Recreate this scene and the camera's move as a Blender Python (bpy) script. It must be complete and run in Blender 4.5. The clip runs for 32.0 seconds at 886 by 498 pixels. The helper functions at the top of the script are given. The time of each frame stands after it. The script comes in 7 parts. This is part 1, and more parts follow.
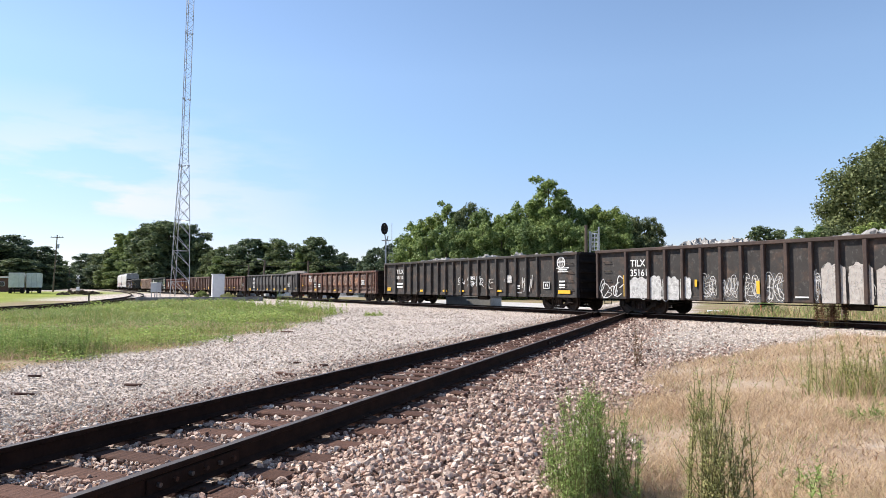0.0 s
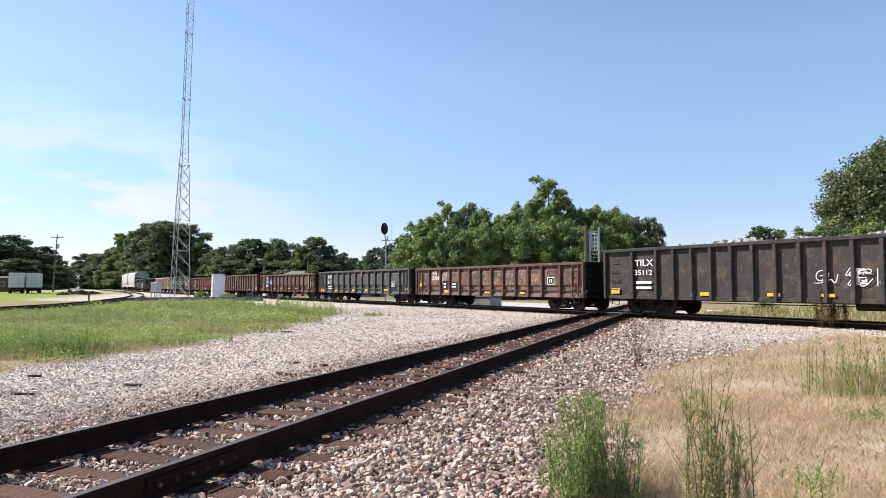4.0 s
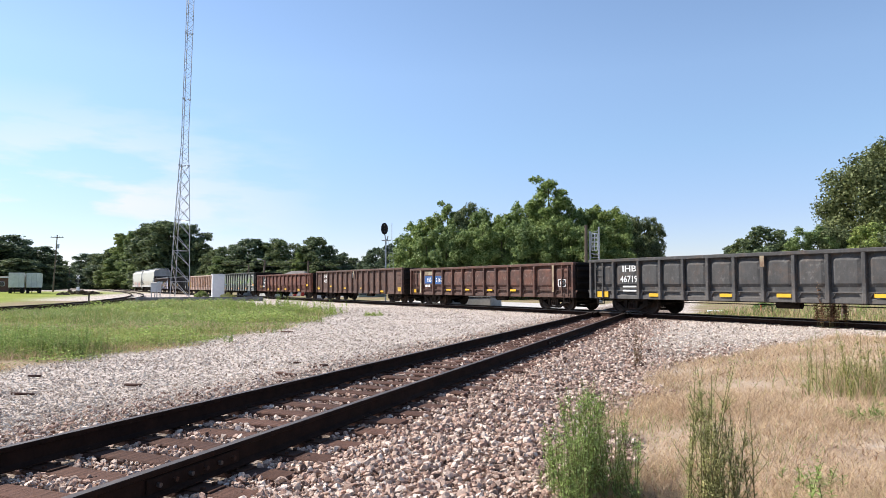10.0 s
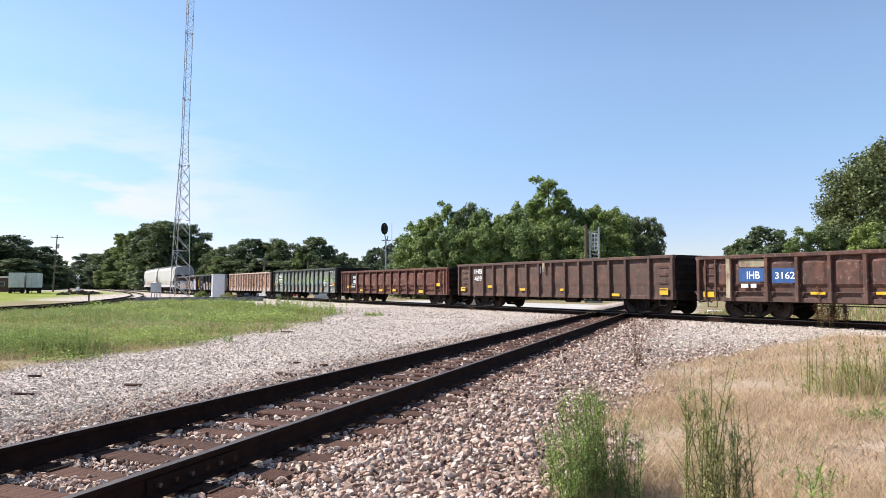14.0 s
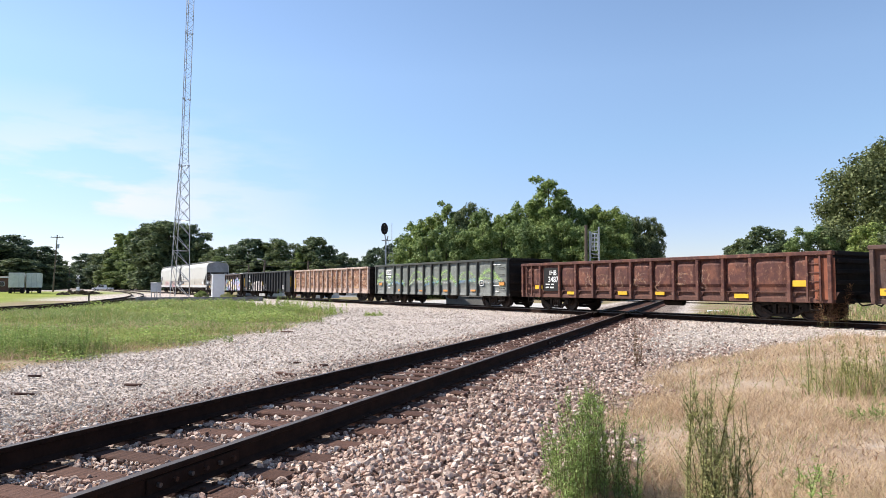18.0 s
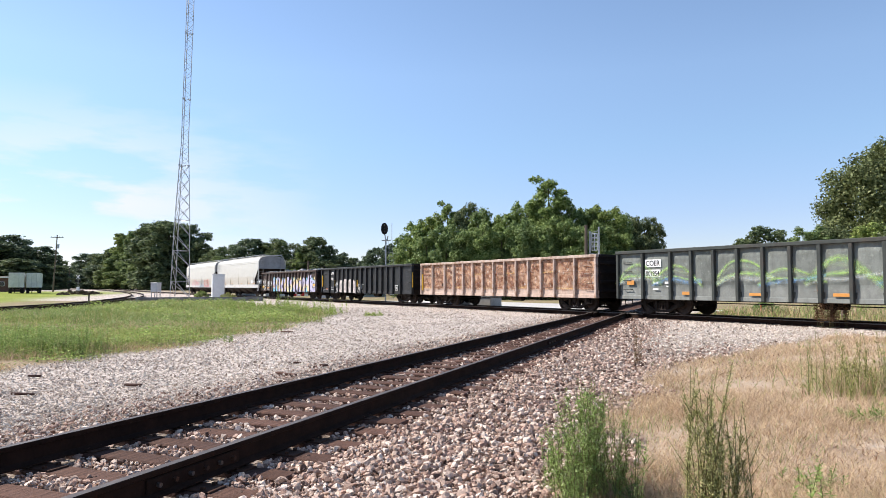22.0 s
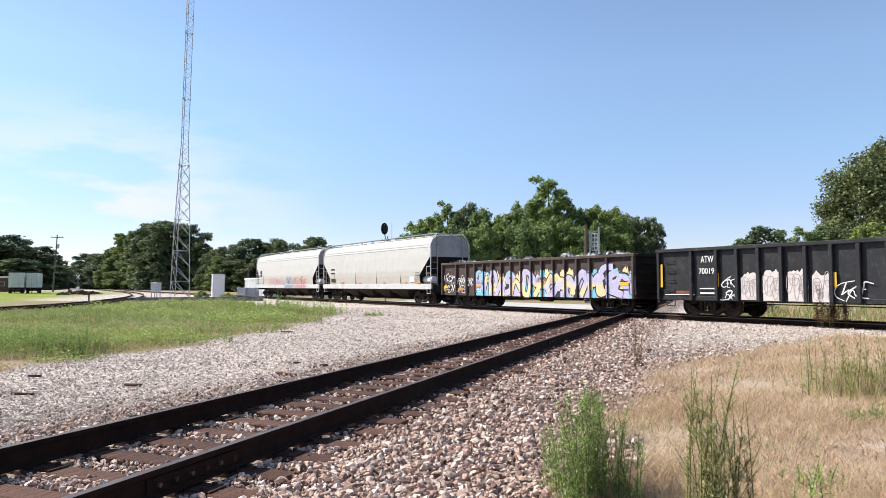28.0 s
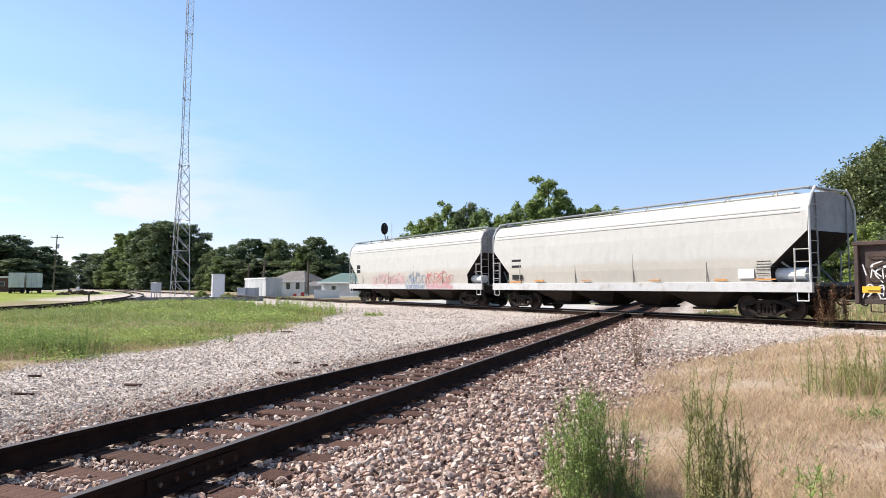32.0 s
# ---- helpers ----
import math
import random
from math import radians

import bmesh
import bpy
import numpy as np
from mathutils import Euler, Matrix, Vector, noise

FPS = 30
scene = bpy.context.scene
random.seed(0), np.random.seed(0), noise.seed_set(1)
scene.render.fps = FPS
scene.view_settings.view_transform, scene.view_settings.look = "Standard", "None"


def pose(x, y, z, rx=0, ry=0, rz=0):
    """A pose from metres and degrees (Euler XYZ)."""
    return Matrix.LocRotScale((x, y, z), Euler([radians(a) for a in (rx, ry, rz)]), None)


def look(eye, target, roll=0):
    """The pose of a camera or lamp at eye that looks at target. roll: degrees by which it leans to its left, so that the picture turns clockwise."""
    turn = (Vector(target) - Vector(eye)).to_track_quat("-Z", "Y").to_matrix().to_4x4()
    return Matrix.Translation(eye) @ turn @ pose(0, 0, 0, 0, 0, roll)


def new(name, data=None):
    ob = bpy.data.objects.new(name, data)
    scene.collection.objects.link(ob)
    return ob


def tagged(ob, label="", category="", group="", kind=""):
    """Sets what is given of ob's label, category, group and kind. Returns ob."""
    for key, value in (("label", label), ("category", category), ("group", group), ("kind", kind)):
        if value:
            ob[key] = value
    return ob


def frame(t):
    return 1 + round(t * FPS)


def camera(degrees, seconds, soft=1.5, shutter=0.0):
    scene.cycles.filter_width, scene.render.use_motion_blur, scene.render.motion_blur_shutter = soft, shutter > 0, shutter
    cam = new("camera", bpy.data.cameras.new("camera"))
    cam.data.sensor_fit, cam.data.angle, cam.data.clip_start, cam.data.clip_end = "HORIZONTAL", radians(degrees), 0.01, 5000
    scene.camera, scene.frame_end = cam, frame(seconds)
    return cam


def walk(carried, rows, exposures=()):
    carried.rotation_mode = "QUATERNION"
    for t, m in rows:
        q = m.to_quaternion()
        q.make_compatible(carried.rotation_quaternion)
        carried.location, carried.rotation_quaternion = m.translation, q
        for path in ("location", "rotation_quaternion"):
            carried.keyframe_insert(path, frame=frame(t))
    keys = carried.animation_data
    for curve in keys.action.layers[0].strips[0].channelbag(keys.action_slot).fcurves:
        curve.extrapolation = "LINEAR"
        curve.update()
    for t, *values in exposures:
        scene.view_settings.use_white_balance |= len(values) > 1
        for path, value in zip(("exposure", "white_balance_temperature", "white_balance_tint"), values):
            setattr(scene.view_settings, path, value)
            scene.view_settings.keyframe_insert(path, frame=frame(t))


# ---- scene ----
cam = camera(66.61, 32.0, soft=0.85)
RAIL = 0.30                      # height of the rail tops
EYE = (0.0, 0.0, RAIL + 1.206)
walk(cam, [(0, pose(*EYE, 93.14, -0.02, 0)), (32, pose(*EYE, 93.14, -0.02, 0))])

# ---- light ----
SUN_TO = Vector((-0.93, 0.30, 0.92)).normalized()
SUN_EL = math.asin(SUN_TO.z)
SUN_ROT = math.atan2(SUN_TO.x, SUN_TO.y)
sun = new("sun", bpy.data.lights.new("sun", "SUN"))
sun.data.energy, sun.data.angle, sun.data.color = 5.0, radians(0.55), (1.0, 0.93, 0.85)
sun.matrix_world = look(SUN_TO * 300, (0, 0, 0))
scene.view_settings.exposure = 0.70

world = bpy.data.worlds.new("sky")
scene.world = world
world.use_nodes = True
wn, wl = world.node_tree.nodes, world.node_tree.links
sky = wn.new("ShaderNodeTexSky")
sky.sky_type, sky.sun_disc = "NISHITA", False
sky.sun_elevation, sky.sun_rotation = SUN_EL, SUN_ROT
sky.altitude, sky.air_density, sky.dust_density, sky.ozone_density = 600, 1.0, 0.15, 2.4
wn["Background"].inputs[1].default_value = 0.113
# thin high cloud low in the sky on the sun's side
wtc, wmap, wnoise = wn.new("ShaderNodeTexCoord"), wn.new("ShaderNodeMapping"), wn.new("ShaderNodeTexNoise")
wmap.inputs["Scale"].default_value = (2.6, 2.6, 11.0)
wmap.inputs["Rotation"].default_value = (0.0, 0.16, 0.0)
wnoise.inputs["Scale"].default_value, wnoise.inputs["Detail"].default_value, wnoise.inputs["Roughness"].default_value = 2.1, 6, 0.55
wl.new(wtc.outputs["Generated"], wmap.inputs[0])
wl.new(wmap.outputs[0], wnoise.inputs["Vector"])
wsep = wn.new("ShaderNodeSeparateXYZ")
wl.new(wtc.outputs["Generated"], wsep.inputs[0])


def sky_band(socket, lo, mid, hi):
    r = wn.new("ShaderNodeValToRGB")
    e = r.color_ramp.elements
    e[0].position, e[0].color = lo, (0, 0, 0, 1)
    e[1].position, e[1].color = hi, (0, 0, 0, 1)
    k = e.new(mid)
    k.color = (1, 1, 1, 1)
    wl.new(socket, r.inputs[0])
    return r.outputs[0]


def sky_times(a, b):
    m = wn.new("ShaderNodeMath")
    m.operation = "MULTIPLY"
    for sock, v in zip(m.inputs, (a, b)):
        if isinstance(v, float):
            sock.default_value = v
        else:
            wl.new(v, sock)
    return m.outputs[0]


wside = wn.new("ShaderNodeMath")
wside.operation = "MULTIPLY"
wside.inputs[1].default_value = -1.0
wl.new(wsep.outputs[0], wside.inputs[0])
cloud_shape = wn.new("ShaderNodeValToRGB")
cloud_shape.color_ramp.elements[0].position, cloud_shape.color_ramp.elements[1].position = 0.43, 0.58
wl.new(wnoise.outputs["Fac"], cloud_shape.inputs[0])
cloud = sky_times(sky_times(cloud_shape.outputs[0], sky_band(wsep.outputs[2], 0.0, 0.11, 0.26)), sky_band(wside.outputs[0], 0.16, 0.46, 1.0))
wtint = wn.new("ShaderNodeMix")
wtint.data_type, wtint.blend_type = "RGBA", "MULTIPLY"
wtint.inputs[0].default_value = 1.0
wtint.inputs[7].default_value = (1.03, 0.985, 1.03, 1)
wl.new(sky.outputs[0], wtint.inputs[6])
wlow = wn.new("ShaderNodeValToRGB")
wlow.color_ramp.elements[0].position, wlow.color_ramp.elements[0].color = 0.0, (0.70, 0.655, 0.78, 1)
wlow.color_ramp.elements[1].position, wlow.color_ramp.elements[1].color = 0.30, (1.15, 1.095, 1.065, 1)
wmid = wlow.color_ramp.elements.new(0.10)
wmid.color = (0.81, 0.765, 0.87, 1)
whigh = wlow.color_ramp.elements.new(0.20)
whigh.color = (0.965, 0.955, 0.965, 1)
wl.new(wsep.outputs[2], wlow.inputs[0])
wl.new(wlow.outputs[0], wtint.inputs[7])
wmix = wn.new("ShaderNodeMix")
wmix.data_type = "RGBA"
wmix.inputs[7].default_value = (5.3, 5.3, 5.6, 1)
wl.new(sky_times(cloud, 0.9), wmix.inputs[0])
wl.new(wtint.outputs[2], wmix.inputs[6])
wl.new(wmix.outputs[2], wn["Background"].inputs[0])

# ---- materials ----
def nodes_of(name):
    m = bpy.data.materials.new(name)
    m.use_nodes = True
    return m, m.node_tree.nodes, m.node_tree.links


def noise_node(n, l, scale, detail=4, rough=0.6, coord="Object", stretch=None):
    tc = n.new("ShaderNodeTexCoord")
    t = n.new("ShaderNodeTexNoise")
    t.inputs["Scale"].default_value, t.inputs["Detail"].default_value, t.inputs["Roughness"].default_value = scale, detail, rough
    if stretch:
        mp = n.new("ShaderNodeMapping")
        mp.inputs["Scale"].default_value = stretch
        l.new(tc.outputs[coord], mp.inputs[0])
        l.new(mp.outputs[0], t.inputs["Vector"])
    else:
        l.new(tc.outputs[coord], t.inputs["Vector"])
    return t.outputs["Fac"]


def ramp(n, l, fac, stops):
    r = n.new("ShaderNodeValToRGB")
    e = r.color_ramp.elements
    while len(e) < len(stops):
        e.new(0.5)
    for k, (p, c) in zip(e, stops):
        k.position, k.color = p, ((c, c, c, 1) if isinstance(c, (int, float)) else (*c, 1))
    l.new(fac, r.inputs[0])
    return r.outputs[0]


def mix(n, l, fac, a, b, mode="MIX"):
    m = n.new("ShaderNodeMix")
    m.data_type, m.blend_type = "RGBA", mode
    for s, v in ((m.inputs[0], fac), (m.inputs[6], a), (m.inputs[7], b)):
        if isinstance(v, (int, float)):
            s.default_value = v
        elif isinstance(v, tuple):
            s.default_value = (*v, 1)
        else:
            l.new(v, s)
    return m.outputs[2]


def bump(n, l, bsdf, height, strength, dist):
    b = n.new("ShaderNodeBump")
    b.inputs["Strength"].default_value, b.inputs["Distance"].default_value = strength, dist
    l.new(height, b.inputs["Height"])
    l.new(b.outputs[0], bsdf.inputs["Normal"])


def surface(name, c1, c2, scale=3.0, rough=0.7, metal=0.0, fine=40.0, relief=0.3, dist=0.01, vary=0.0, stretch=None, fine_amount=0.35):
    """Two colours mixed by broad noise, a fine grain on top, and relief."""
    m, n, l = nodes_of(name)
    p = n["Principled BSDF"]
    p.inputs["Roughness"].default_value, p.inputs["Metallic"].default_value = rough, metal
    p.inputs["Specular IOR Level"].default_value = 0.5 if rough < 0.6 else 0.18
    broad = noise_node(n, l, scale, 5, 0.65, stretch=stretch)
    col = mix(n, l, ramp(n, l, broad, [(0.35, 0.0), (0.65, 1.0)]), c1, c2)
    grain = noise_node(n, l, fine, 3, 0.7)
    col = mix(n, l, fine_amount, col, ramp(n, l, grain, [(0.3, 0.35), (0.7, 0.95)]), "MULTIPLY")
    if vary:
        oi = n.new("ShaderNodeObjectInfo")
        col = mix(n, l, vary, col, ramp(n, l, oi.outputs["Random"], [(0.0, 0.3), (1.0, 1.0)]), "MULTIPLY")
    l.new(col, p.inputs["Base Color"])
    if relief:
        bump(n, l, p, grain, relief, dist)
    return m


def plain(name, c, rough=0.5, metal=0.0):
    return surface(name, c, tuple(v * 0.86 for v in c), 2.5, rough, metal, 60, 0.1, 0.003, fine_amount=0.15)


def island_mat(name, stops, rough=0.8, translucent=0.0, second=None, grain=0.0, vary=0.0):
    """Colour by the random value of each loose piece of the mesh, with optional see-through light for leaves."""
    m, n, l = nodes_of(name)
    p = n["Principled BSDF"]
    p.inputs["Roughness"].default_value = rough
    p.inputs["Specular IOR Level"].default_value = 0.15
    g = n.new("ShaderNodeNewGeometry")
    col = ramp(n, l, g.outputs["Random Per Island"], stops)
    if second:
        col = mix(n, l, ramp(n, l, noise_node(n, l, second[0], 3), [(0.35, 0.0), (0.7, second[2])]), col, second[1])
    if vary:
        oi = n.new("ShaderNodeObjectInfo")
        col = mix(n, l, vary, col, ramp(n, l, oi.outputs["Random"], [(0.0, (0.62, 0.72, 0.80)), (0.5, (0.85, 0.92, 0.80)), (1.0, (1.0, 1.0, 0.72))]), "MULTIPLY")
    if grain:
        g = noise_node(n, l, grain, 5, 0.75)
        col = mix(n, l, 0.75, col, ramp(n, l, g, [(0.34, 0.45), (0.56, 1.0)]), "MULTIPLY")
        bump(n, l, p, g, 0.8, 0.012)
    l.new(col, p.inputs["Base Color"])
    if translucent:
        t = n.new("ShaderNodeBsdfTranslucent")
        l.new(col, t.inputs["Color"])
        ms = n.new("ShaderNodeMixShader")
        ms.inputs[0].default_value = translucent
        l.new(p.outputs[0], ms.inputs[1])
        l.new(t.outputs[0], ms.inputs[2])
        l.new(ms.outputs[0], n["Material Output"].inputs[0])
    return m


def rusty(name, paint, rust, amount, streak=0.5, rough=0.75, pale=None, size=1.6, band=None, mottle=0.55):
    """Car paint worn to rust: broad patches, vertical streaks, fine scale. Each panel differs a little."""
    if max(paint) < 0.3:
        paint, rust = tuple(1.3 * v for v in paint), tuple(1.3 * v for v in rust)
    m, n, l = nodes_of(name)
    p = n["Principled BSDF"]
    p.inputs["Roughness"].default_value = rough
    tc, oi = n.new("ShaderNodeTexCoord"), n.new("ShaderNodeObjectInfo")
    add = n.new("ShaderNodeVectorMath")
    add.operation = "MULTIPLY_ADD"
    add.inputs[1].default_value = (1, 1, 1)
    l.new(tc.outputs["Object"], add.inputs[0])
    sc = n.new("ShaderNodeVectorMath")
    sc.operation = "SCALE"
    sc.inputs[0].default_value = (31, 17, 23)
    l.new(oi.outputs["Random"], sc.inputs["Scale"])
    l.new(sc.outputs[0], add.inputs[2])

    def nz(scale, detail, stretch):
        mp, t = n.new("ShaderNodeMapping"), n.new("ShaderNodeTexNoise")
        mp.inputs["Scale"].default_value = stretch
        t.inputs["Scale"].default_value, t.inputs["Detail"].default_value, t.inputs["Roughness"].default_value = scale, detail, 0.65
        l.new(add.outputs[0], mp.inputs[0])
        l.new(mp.outputs[0], t.inputs["Vector"])
        return t.outputs["Fac"]
    p.inputs["Specular IOR Level"].default_value = 0.3
    patch = nz(size, 6, (1, 1, 1))
    col = mix(n, l, ramp(n, l, patch, [(0.62 - 0.3 * amount, 0.0), (0.78 - 0.25 * amount, 1.0)]), paint, rust)
    run = nz(5.0, 4, (1, 1, 0.12))
    col = mix(n, l, ramp(n, l, run, [(0.45, 0.0), (0.8, streak)]), col, tuple(0.35 * a + 0.15 * b for a, b in zip(rust, paint)) if max(paint) < 0.68 else tuple(0.55 * a + 0.3 * b for a, b in zip(rust, paint)))
    if pale:
        sp = nz(7.0, 5, (1, 1, 0.7))
        col = mix(n, l, ramp(n, l, sp, [(0.56, 0.0), (0.68, pale[1])]), col, pale[0])
    if band:
        # scoured paler strip along the foot of the side, with an uneven upper edge
        sep = n.new("ShaderNodeSeparateXYZ")
        l.new(tc.outputs["Object"], sep.inputs[0])
        wave = n.new("ShaderNodeMath")
        wave.operation = "MULTIPLY_ADD"
        wave.inputs[1].default_value = 0.35
        l.new(nz(2.5, 4, (1, 1, 1)), wave.inputs[0])
        l.new(sep.outputs[2], wave.inputs[2])
        edge = n.new("ShaderNodeMapRange")
        edge.inputs[1].default_value, edge.inputs[2].default_value = band[0] + 0.17 + band[3], band[0] + 0.17
        edge.inputs[3].default_value, edge.inputs[4].default_value = 0.0, band[2]
        l.new(wave.outputs[0], edge.inputs[0])
        col = mix(n, l, edge.outputs[0], col, band[1])
    col = mix(n, l, mottle, col, ramp(n, l, nz(3.4, 7, (1, 1, 0.6)), [(0.32, 0.45), (0.62, 1.0)]), "MULTIPLY")
    fine = nz(45, 4, (1, 1, 1))
    col = mix(n, l, 0.4, col, ramp(n, l, fine, [(0.3, 0.4), (0.7, 1.0)]), "MULTIPLY")
    col = mix(n, l, 0.35, col, ramp(n, l, oi.outputs["Random"], [(0.0, 0.55), (1.0, 1.0)]), "MULTIPLY")
    l.new(col, p.inputs["Base Color"])
    bump(n, l, p, fine, 0.25, 0.006)
    return m


# rust darkened further, with the shade of the rails' near side in the colour
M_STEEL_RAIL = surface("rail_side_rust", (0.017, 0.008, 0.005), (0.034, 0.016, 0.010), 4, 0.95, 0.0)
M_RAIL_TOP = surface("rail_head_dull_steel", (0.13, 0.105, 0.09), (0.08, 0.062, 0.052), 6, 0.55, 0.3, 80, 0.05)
M_TIE = surface("weathered_tie_wood", (0.180, 0.096, 0.070), (0.080, 0.042, 0.031), 2.5, 0.85, 0, 30, 0.8, 0.02, 0.5, stretch=(1, 9, 1))
M_PLATE = surface("rusty_tie_plate", (0.11, 0.055, 0.035), (0.06, 0.035, 0.025), 6, 0.75, 0.4)
M_STONE = island_mat("ballast_stone", [(0.0, (0.10, 0.062, 0.048)), (0.2, (0.46, 0.305, 0.24)), (0.42, (0.66, 0.495, 0.395)), (0.6, (0.30, 0.20, 0.155)), (0.8, (0.74, 0.59, 0.485)), (1.0, (0.84, 0.71, 0.61))], 0.85, grain=38.0)
M_STONE_PALE = island_mat("pale_gravel_stone", [(0.0, (0.26, 0.19, 0.15)), (0.25, (0.68, 0.565, 0.465)), (0.6, (0.81, 0.70, 0.595)), (1.0, (0.89, 0.81, 0.71))], 0.85, second=(0.30, (0.43, 0.37, 0.315), 0.6), grain=38.0)
M_LEAF = island_mat("tree_leaf", [(0.0, (0.085, 0.125, 0.036)), (0.35, (0.185, 0.245, 0.078)), (0.7, (0.29, 0.355, 0.13)), (1.0, (0.42, 0.47, 0.21))], 0.55, 0.32, vary=0.75)
# leaf colours greyed and lifted, so that distance haze is painted into them
M_LEAF_DARK = island_mat("far_tree_leaf", [(0.0, (0.055, 0.070, 0.040)), (0.5, (0.135, 0.172, 0.09)), (1.0, (0.245, 0.285, 0.16))], 0.65, 0.28, vary=0.75)
# lighter copy of the far leaf, with sunlight put into its colour
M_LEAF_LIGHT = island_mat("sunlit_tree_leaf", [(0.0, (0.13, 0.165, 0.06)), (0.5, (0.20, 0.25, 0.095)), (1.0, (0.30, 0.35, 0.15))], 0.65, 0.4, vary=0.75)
M_LEAF_OLIVE = island_mat("olive_tree_leaf", [(0.0, (0.035, 0.046, 0.020)), (0.35, (0.105, 0.128, 0.056)), (0.7, (0.19, 0.215, 0.105)), (1.0, (0.28, 0.30, 0.17))], 0.6, 0.3, vary=0.75)
M_BARK = surface("bark", (0.11, 0.085, 0.065), (0.06, 0.048, 0.038), 3, 0.9, 0, 25, 0.8, 0.03, stretch=(4, 4, 1))
M_GRASS = island_mat("green_grass_blade", [(0.0, (0.14, 0.195, 0.055)), (0.4, (0.245, 0.32, 0.095)), (0.75, (0.34, 0.41, 0.145)), (1.0, (0.48, 0.48, 0.25))], 0.7, 0.3)
M_DRY = island_mat("dry_grass_blade", [(0.0, (0.29, 0.195, 0.125)), (0.35, (0.52, 0.375, 0.245)), (0.8, (0.69, 0.525, 0.35)), (1.0, (0.50, 0.41, 0.215))], 0.8, 0.25)
M_WEED = island_mat("weed_leaf", [(0.0, (0.15, 0.215, 0.055)), (0.5, (0.265, 0.37, 0.105)), (1.0, (0.42, 0.50, 0.21))], 0.7, 0.3)
M_WEED_STEM = surface("weed_stem", (0.13, 0.14, 0.055), (0.17, 0.13, 0.065), 9, 0.8)
M_GALV = surface("galvanised_steel", (0.50, 0.51, 0.52), (0.36, 0.37, 0.39), 3, 0.45, 0.6, 30, 0.1)
M_WHITE = plain("white_painted_metal", (0.78, 0.79, 0.80), 0.45)
M_CONCRETE = surface("concrete", (0.40, 0.39, 0.37), (0.27, 0.265, 0.25), 1.5, 0.9, 0, 25, 0.4, 0.01)
# darker copy of the concrete: the kerb wall's shaded front is put into the colour
M_CONCRETE_DARK = surface("weathered_dark_concrete", (0.23, 0.225, 0.215), (0.14, 0.135, 0.13), 1.5, 0.9, 0, 25, 0.4, 0.01)
M_POLE = surface("pole_wood", (0.20, 0.155, 0.12), (0.12, 0.095, 0.075), 2, 0.9, 0, 20, 0.5, 0.02, stretch=(6, 6, 0.6))
M_BLACK = plain("black_iron", (0.025, 0.024, 0.024), 0.6, 0.2)
M_UNDER = surface("grimy_underframe", (0.018, 0.014, 0.012), (0.036, 0.028, 0.023), 2.5, 0.85, 0.1)
M_WHEEL = surface("wheel_steel", (0.040, 0.030, 0.026), (0.075, 0.055, 0.045), 4, 0.6, 0.5)
M_YELLOW = plain("yellow_reflector", (0.80, 0.47, 0.03), 0.4)
M_TXT = plain("white_lettering", (0.80, 0.80, 0.78), 0.6)


M_WEED_OLIVE = island_mat("olive_weed_leaf", [(0.0, (0.22, 0.235, 0.09)), (0.6, (0.36, 0.37, 0.15)), (1.0, (0.54, 0.51, 0.27))], 0.75, 0.3)
M_WEED_TAN = island_mat("yellow_green_weed_leaf", [(0.0, (0.20, 0.24, 0.06)), (0.5, (0.34, 0.35, 0.12)), (1.0, (0.50, 0.42, 0.22))], 0.75, 0.3)
M_WEED_BROWN = island_mat("dead_weed_leaf", [(0.0, (0.13, 0.07, 0.045)), (0.6, (0.20, 0.11, 0.07)), (1.0, (0.28, 0.18, 0.10))], 0.85)
M_BRUSH = island_mat("dead_brush", [(0.0, (0.06, 0.045, 0.032)), (0.6, (0.14, 0.105, 0.075)), (1.0, (0.26, 0.20, 0.13))], 0.9)
M_WEED_GREEN = island_mat("fresh_weed_leaf", [(0.0, (0.17, 0.25, 0.06)), (0.5, (0.31, 0.41, 0.105)), (1.0, (0.47, 0.53, 0.18))], 0.7, 0.35)


# ---- mesh helpers ----
def part(name, bm, material, parent=None, label="", m=None):
    """Links a bmesh as one mesh object under a thing or a part."""
    me = bpy.data.meshes.new(name)
    bm.to_mesh(me)
    bm.free()
    for mt in (material if isinstance(material, (list, tuple)) else [material]):
        me.materials.append(mt)
    ob = new(name, me)
    ob.parent = parent
    if m is not None:
        ob.matrix_basis = m
    if label:
        tagged(ob, label)
    return ob


def again(ob, m, parent):
    """Another piece on the same mesh."""
    o = new(ob.name.split(".")[0], ob.data)
    o.parent, o.matrix_basis = parent, m
    return o


def empty(name, m, label, category, group="", kind=""):
    e = new(name)
    e.empty_display_size = 0.3
    e.matrix_basis = m
    return tagged(e, label, category, group, kind)


def box(bm, x0, x1, y0, y1, z0, z1, bevel=0.0, m=None):
    r = bmesh.ops.create_cube(bm, size=1, matrix=Matrix.LocRotScale(((x0 + x1) / 2, (y0 + y1) / 2, (z0 + z1) / 2), None, (x1 - x0, y1 - y0, z1 - z0)))
    if bevel:
        es = list({e for v in r["verts"] for e in v.link_edges})
        out = bmesh.ops.bevel(bm, geom=es, offset=bevel, segments=1, affect="EDGES")
        vs = list({v for f in out["faces"] for v in f.verts} | {v for v in r["verts"] if v.is_valid})
    else:
        vs = r["verts"]
    if m is not None:
        bmesh.ops.transform(bm, matrix=m, verts=vs)
    return vs


def B(x0, x1, y0, y1, z0, z1, bevel=0.0, m=None):
    bm = bmesh.new()
    box(bm, x0, x1, y0, y1, z0, z1, bevel, m)
    return bm


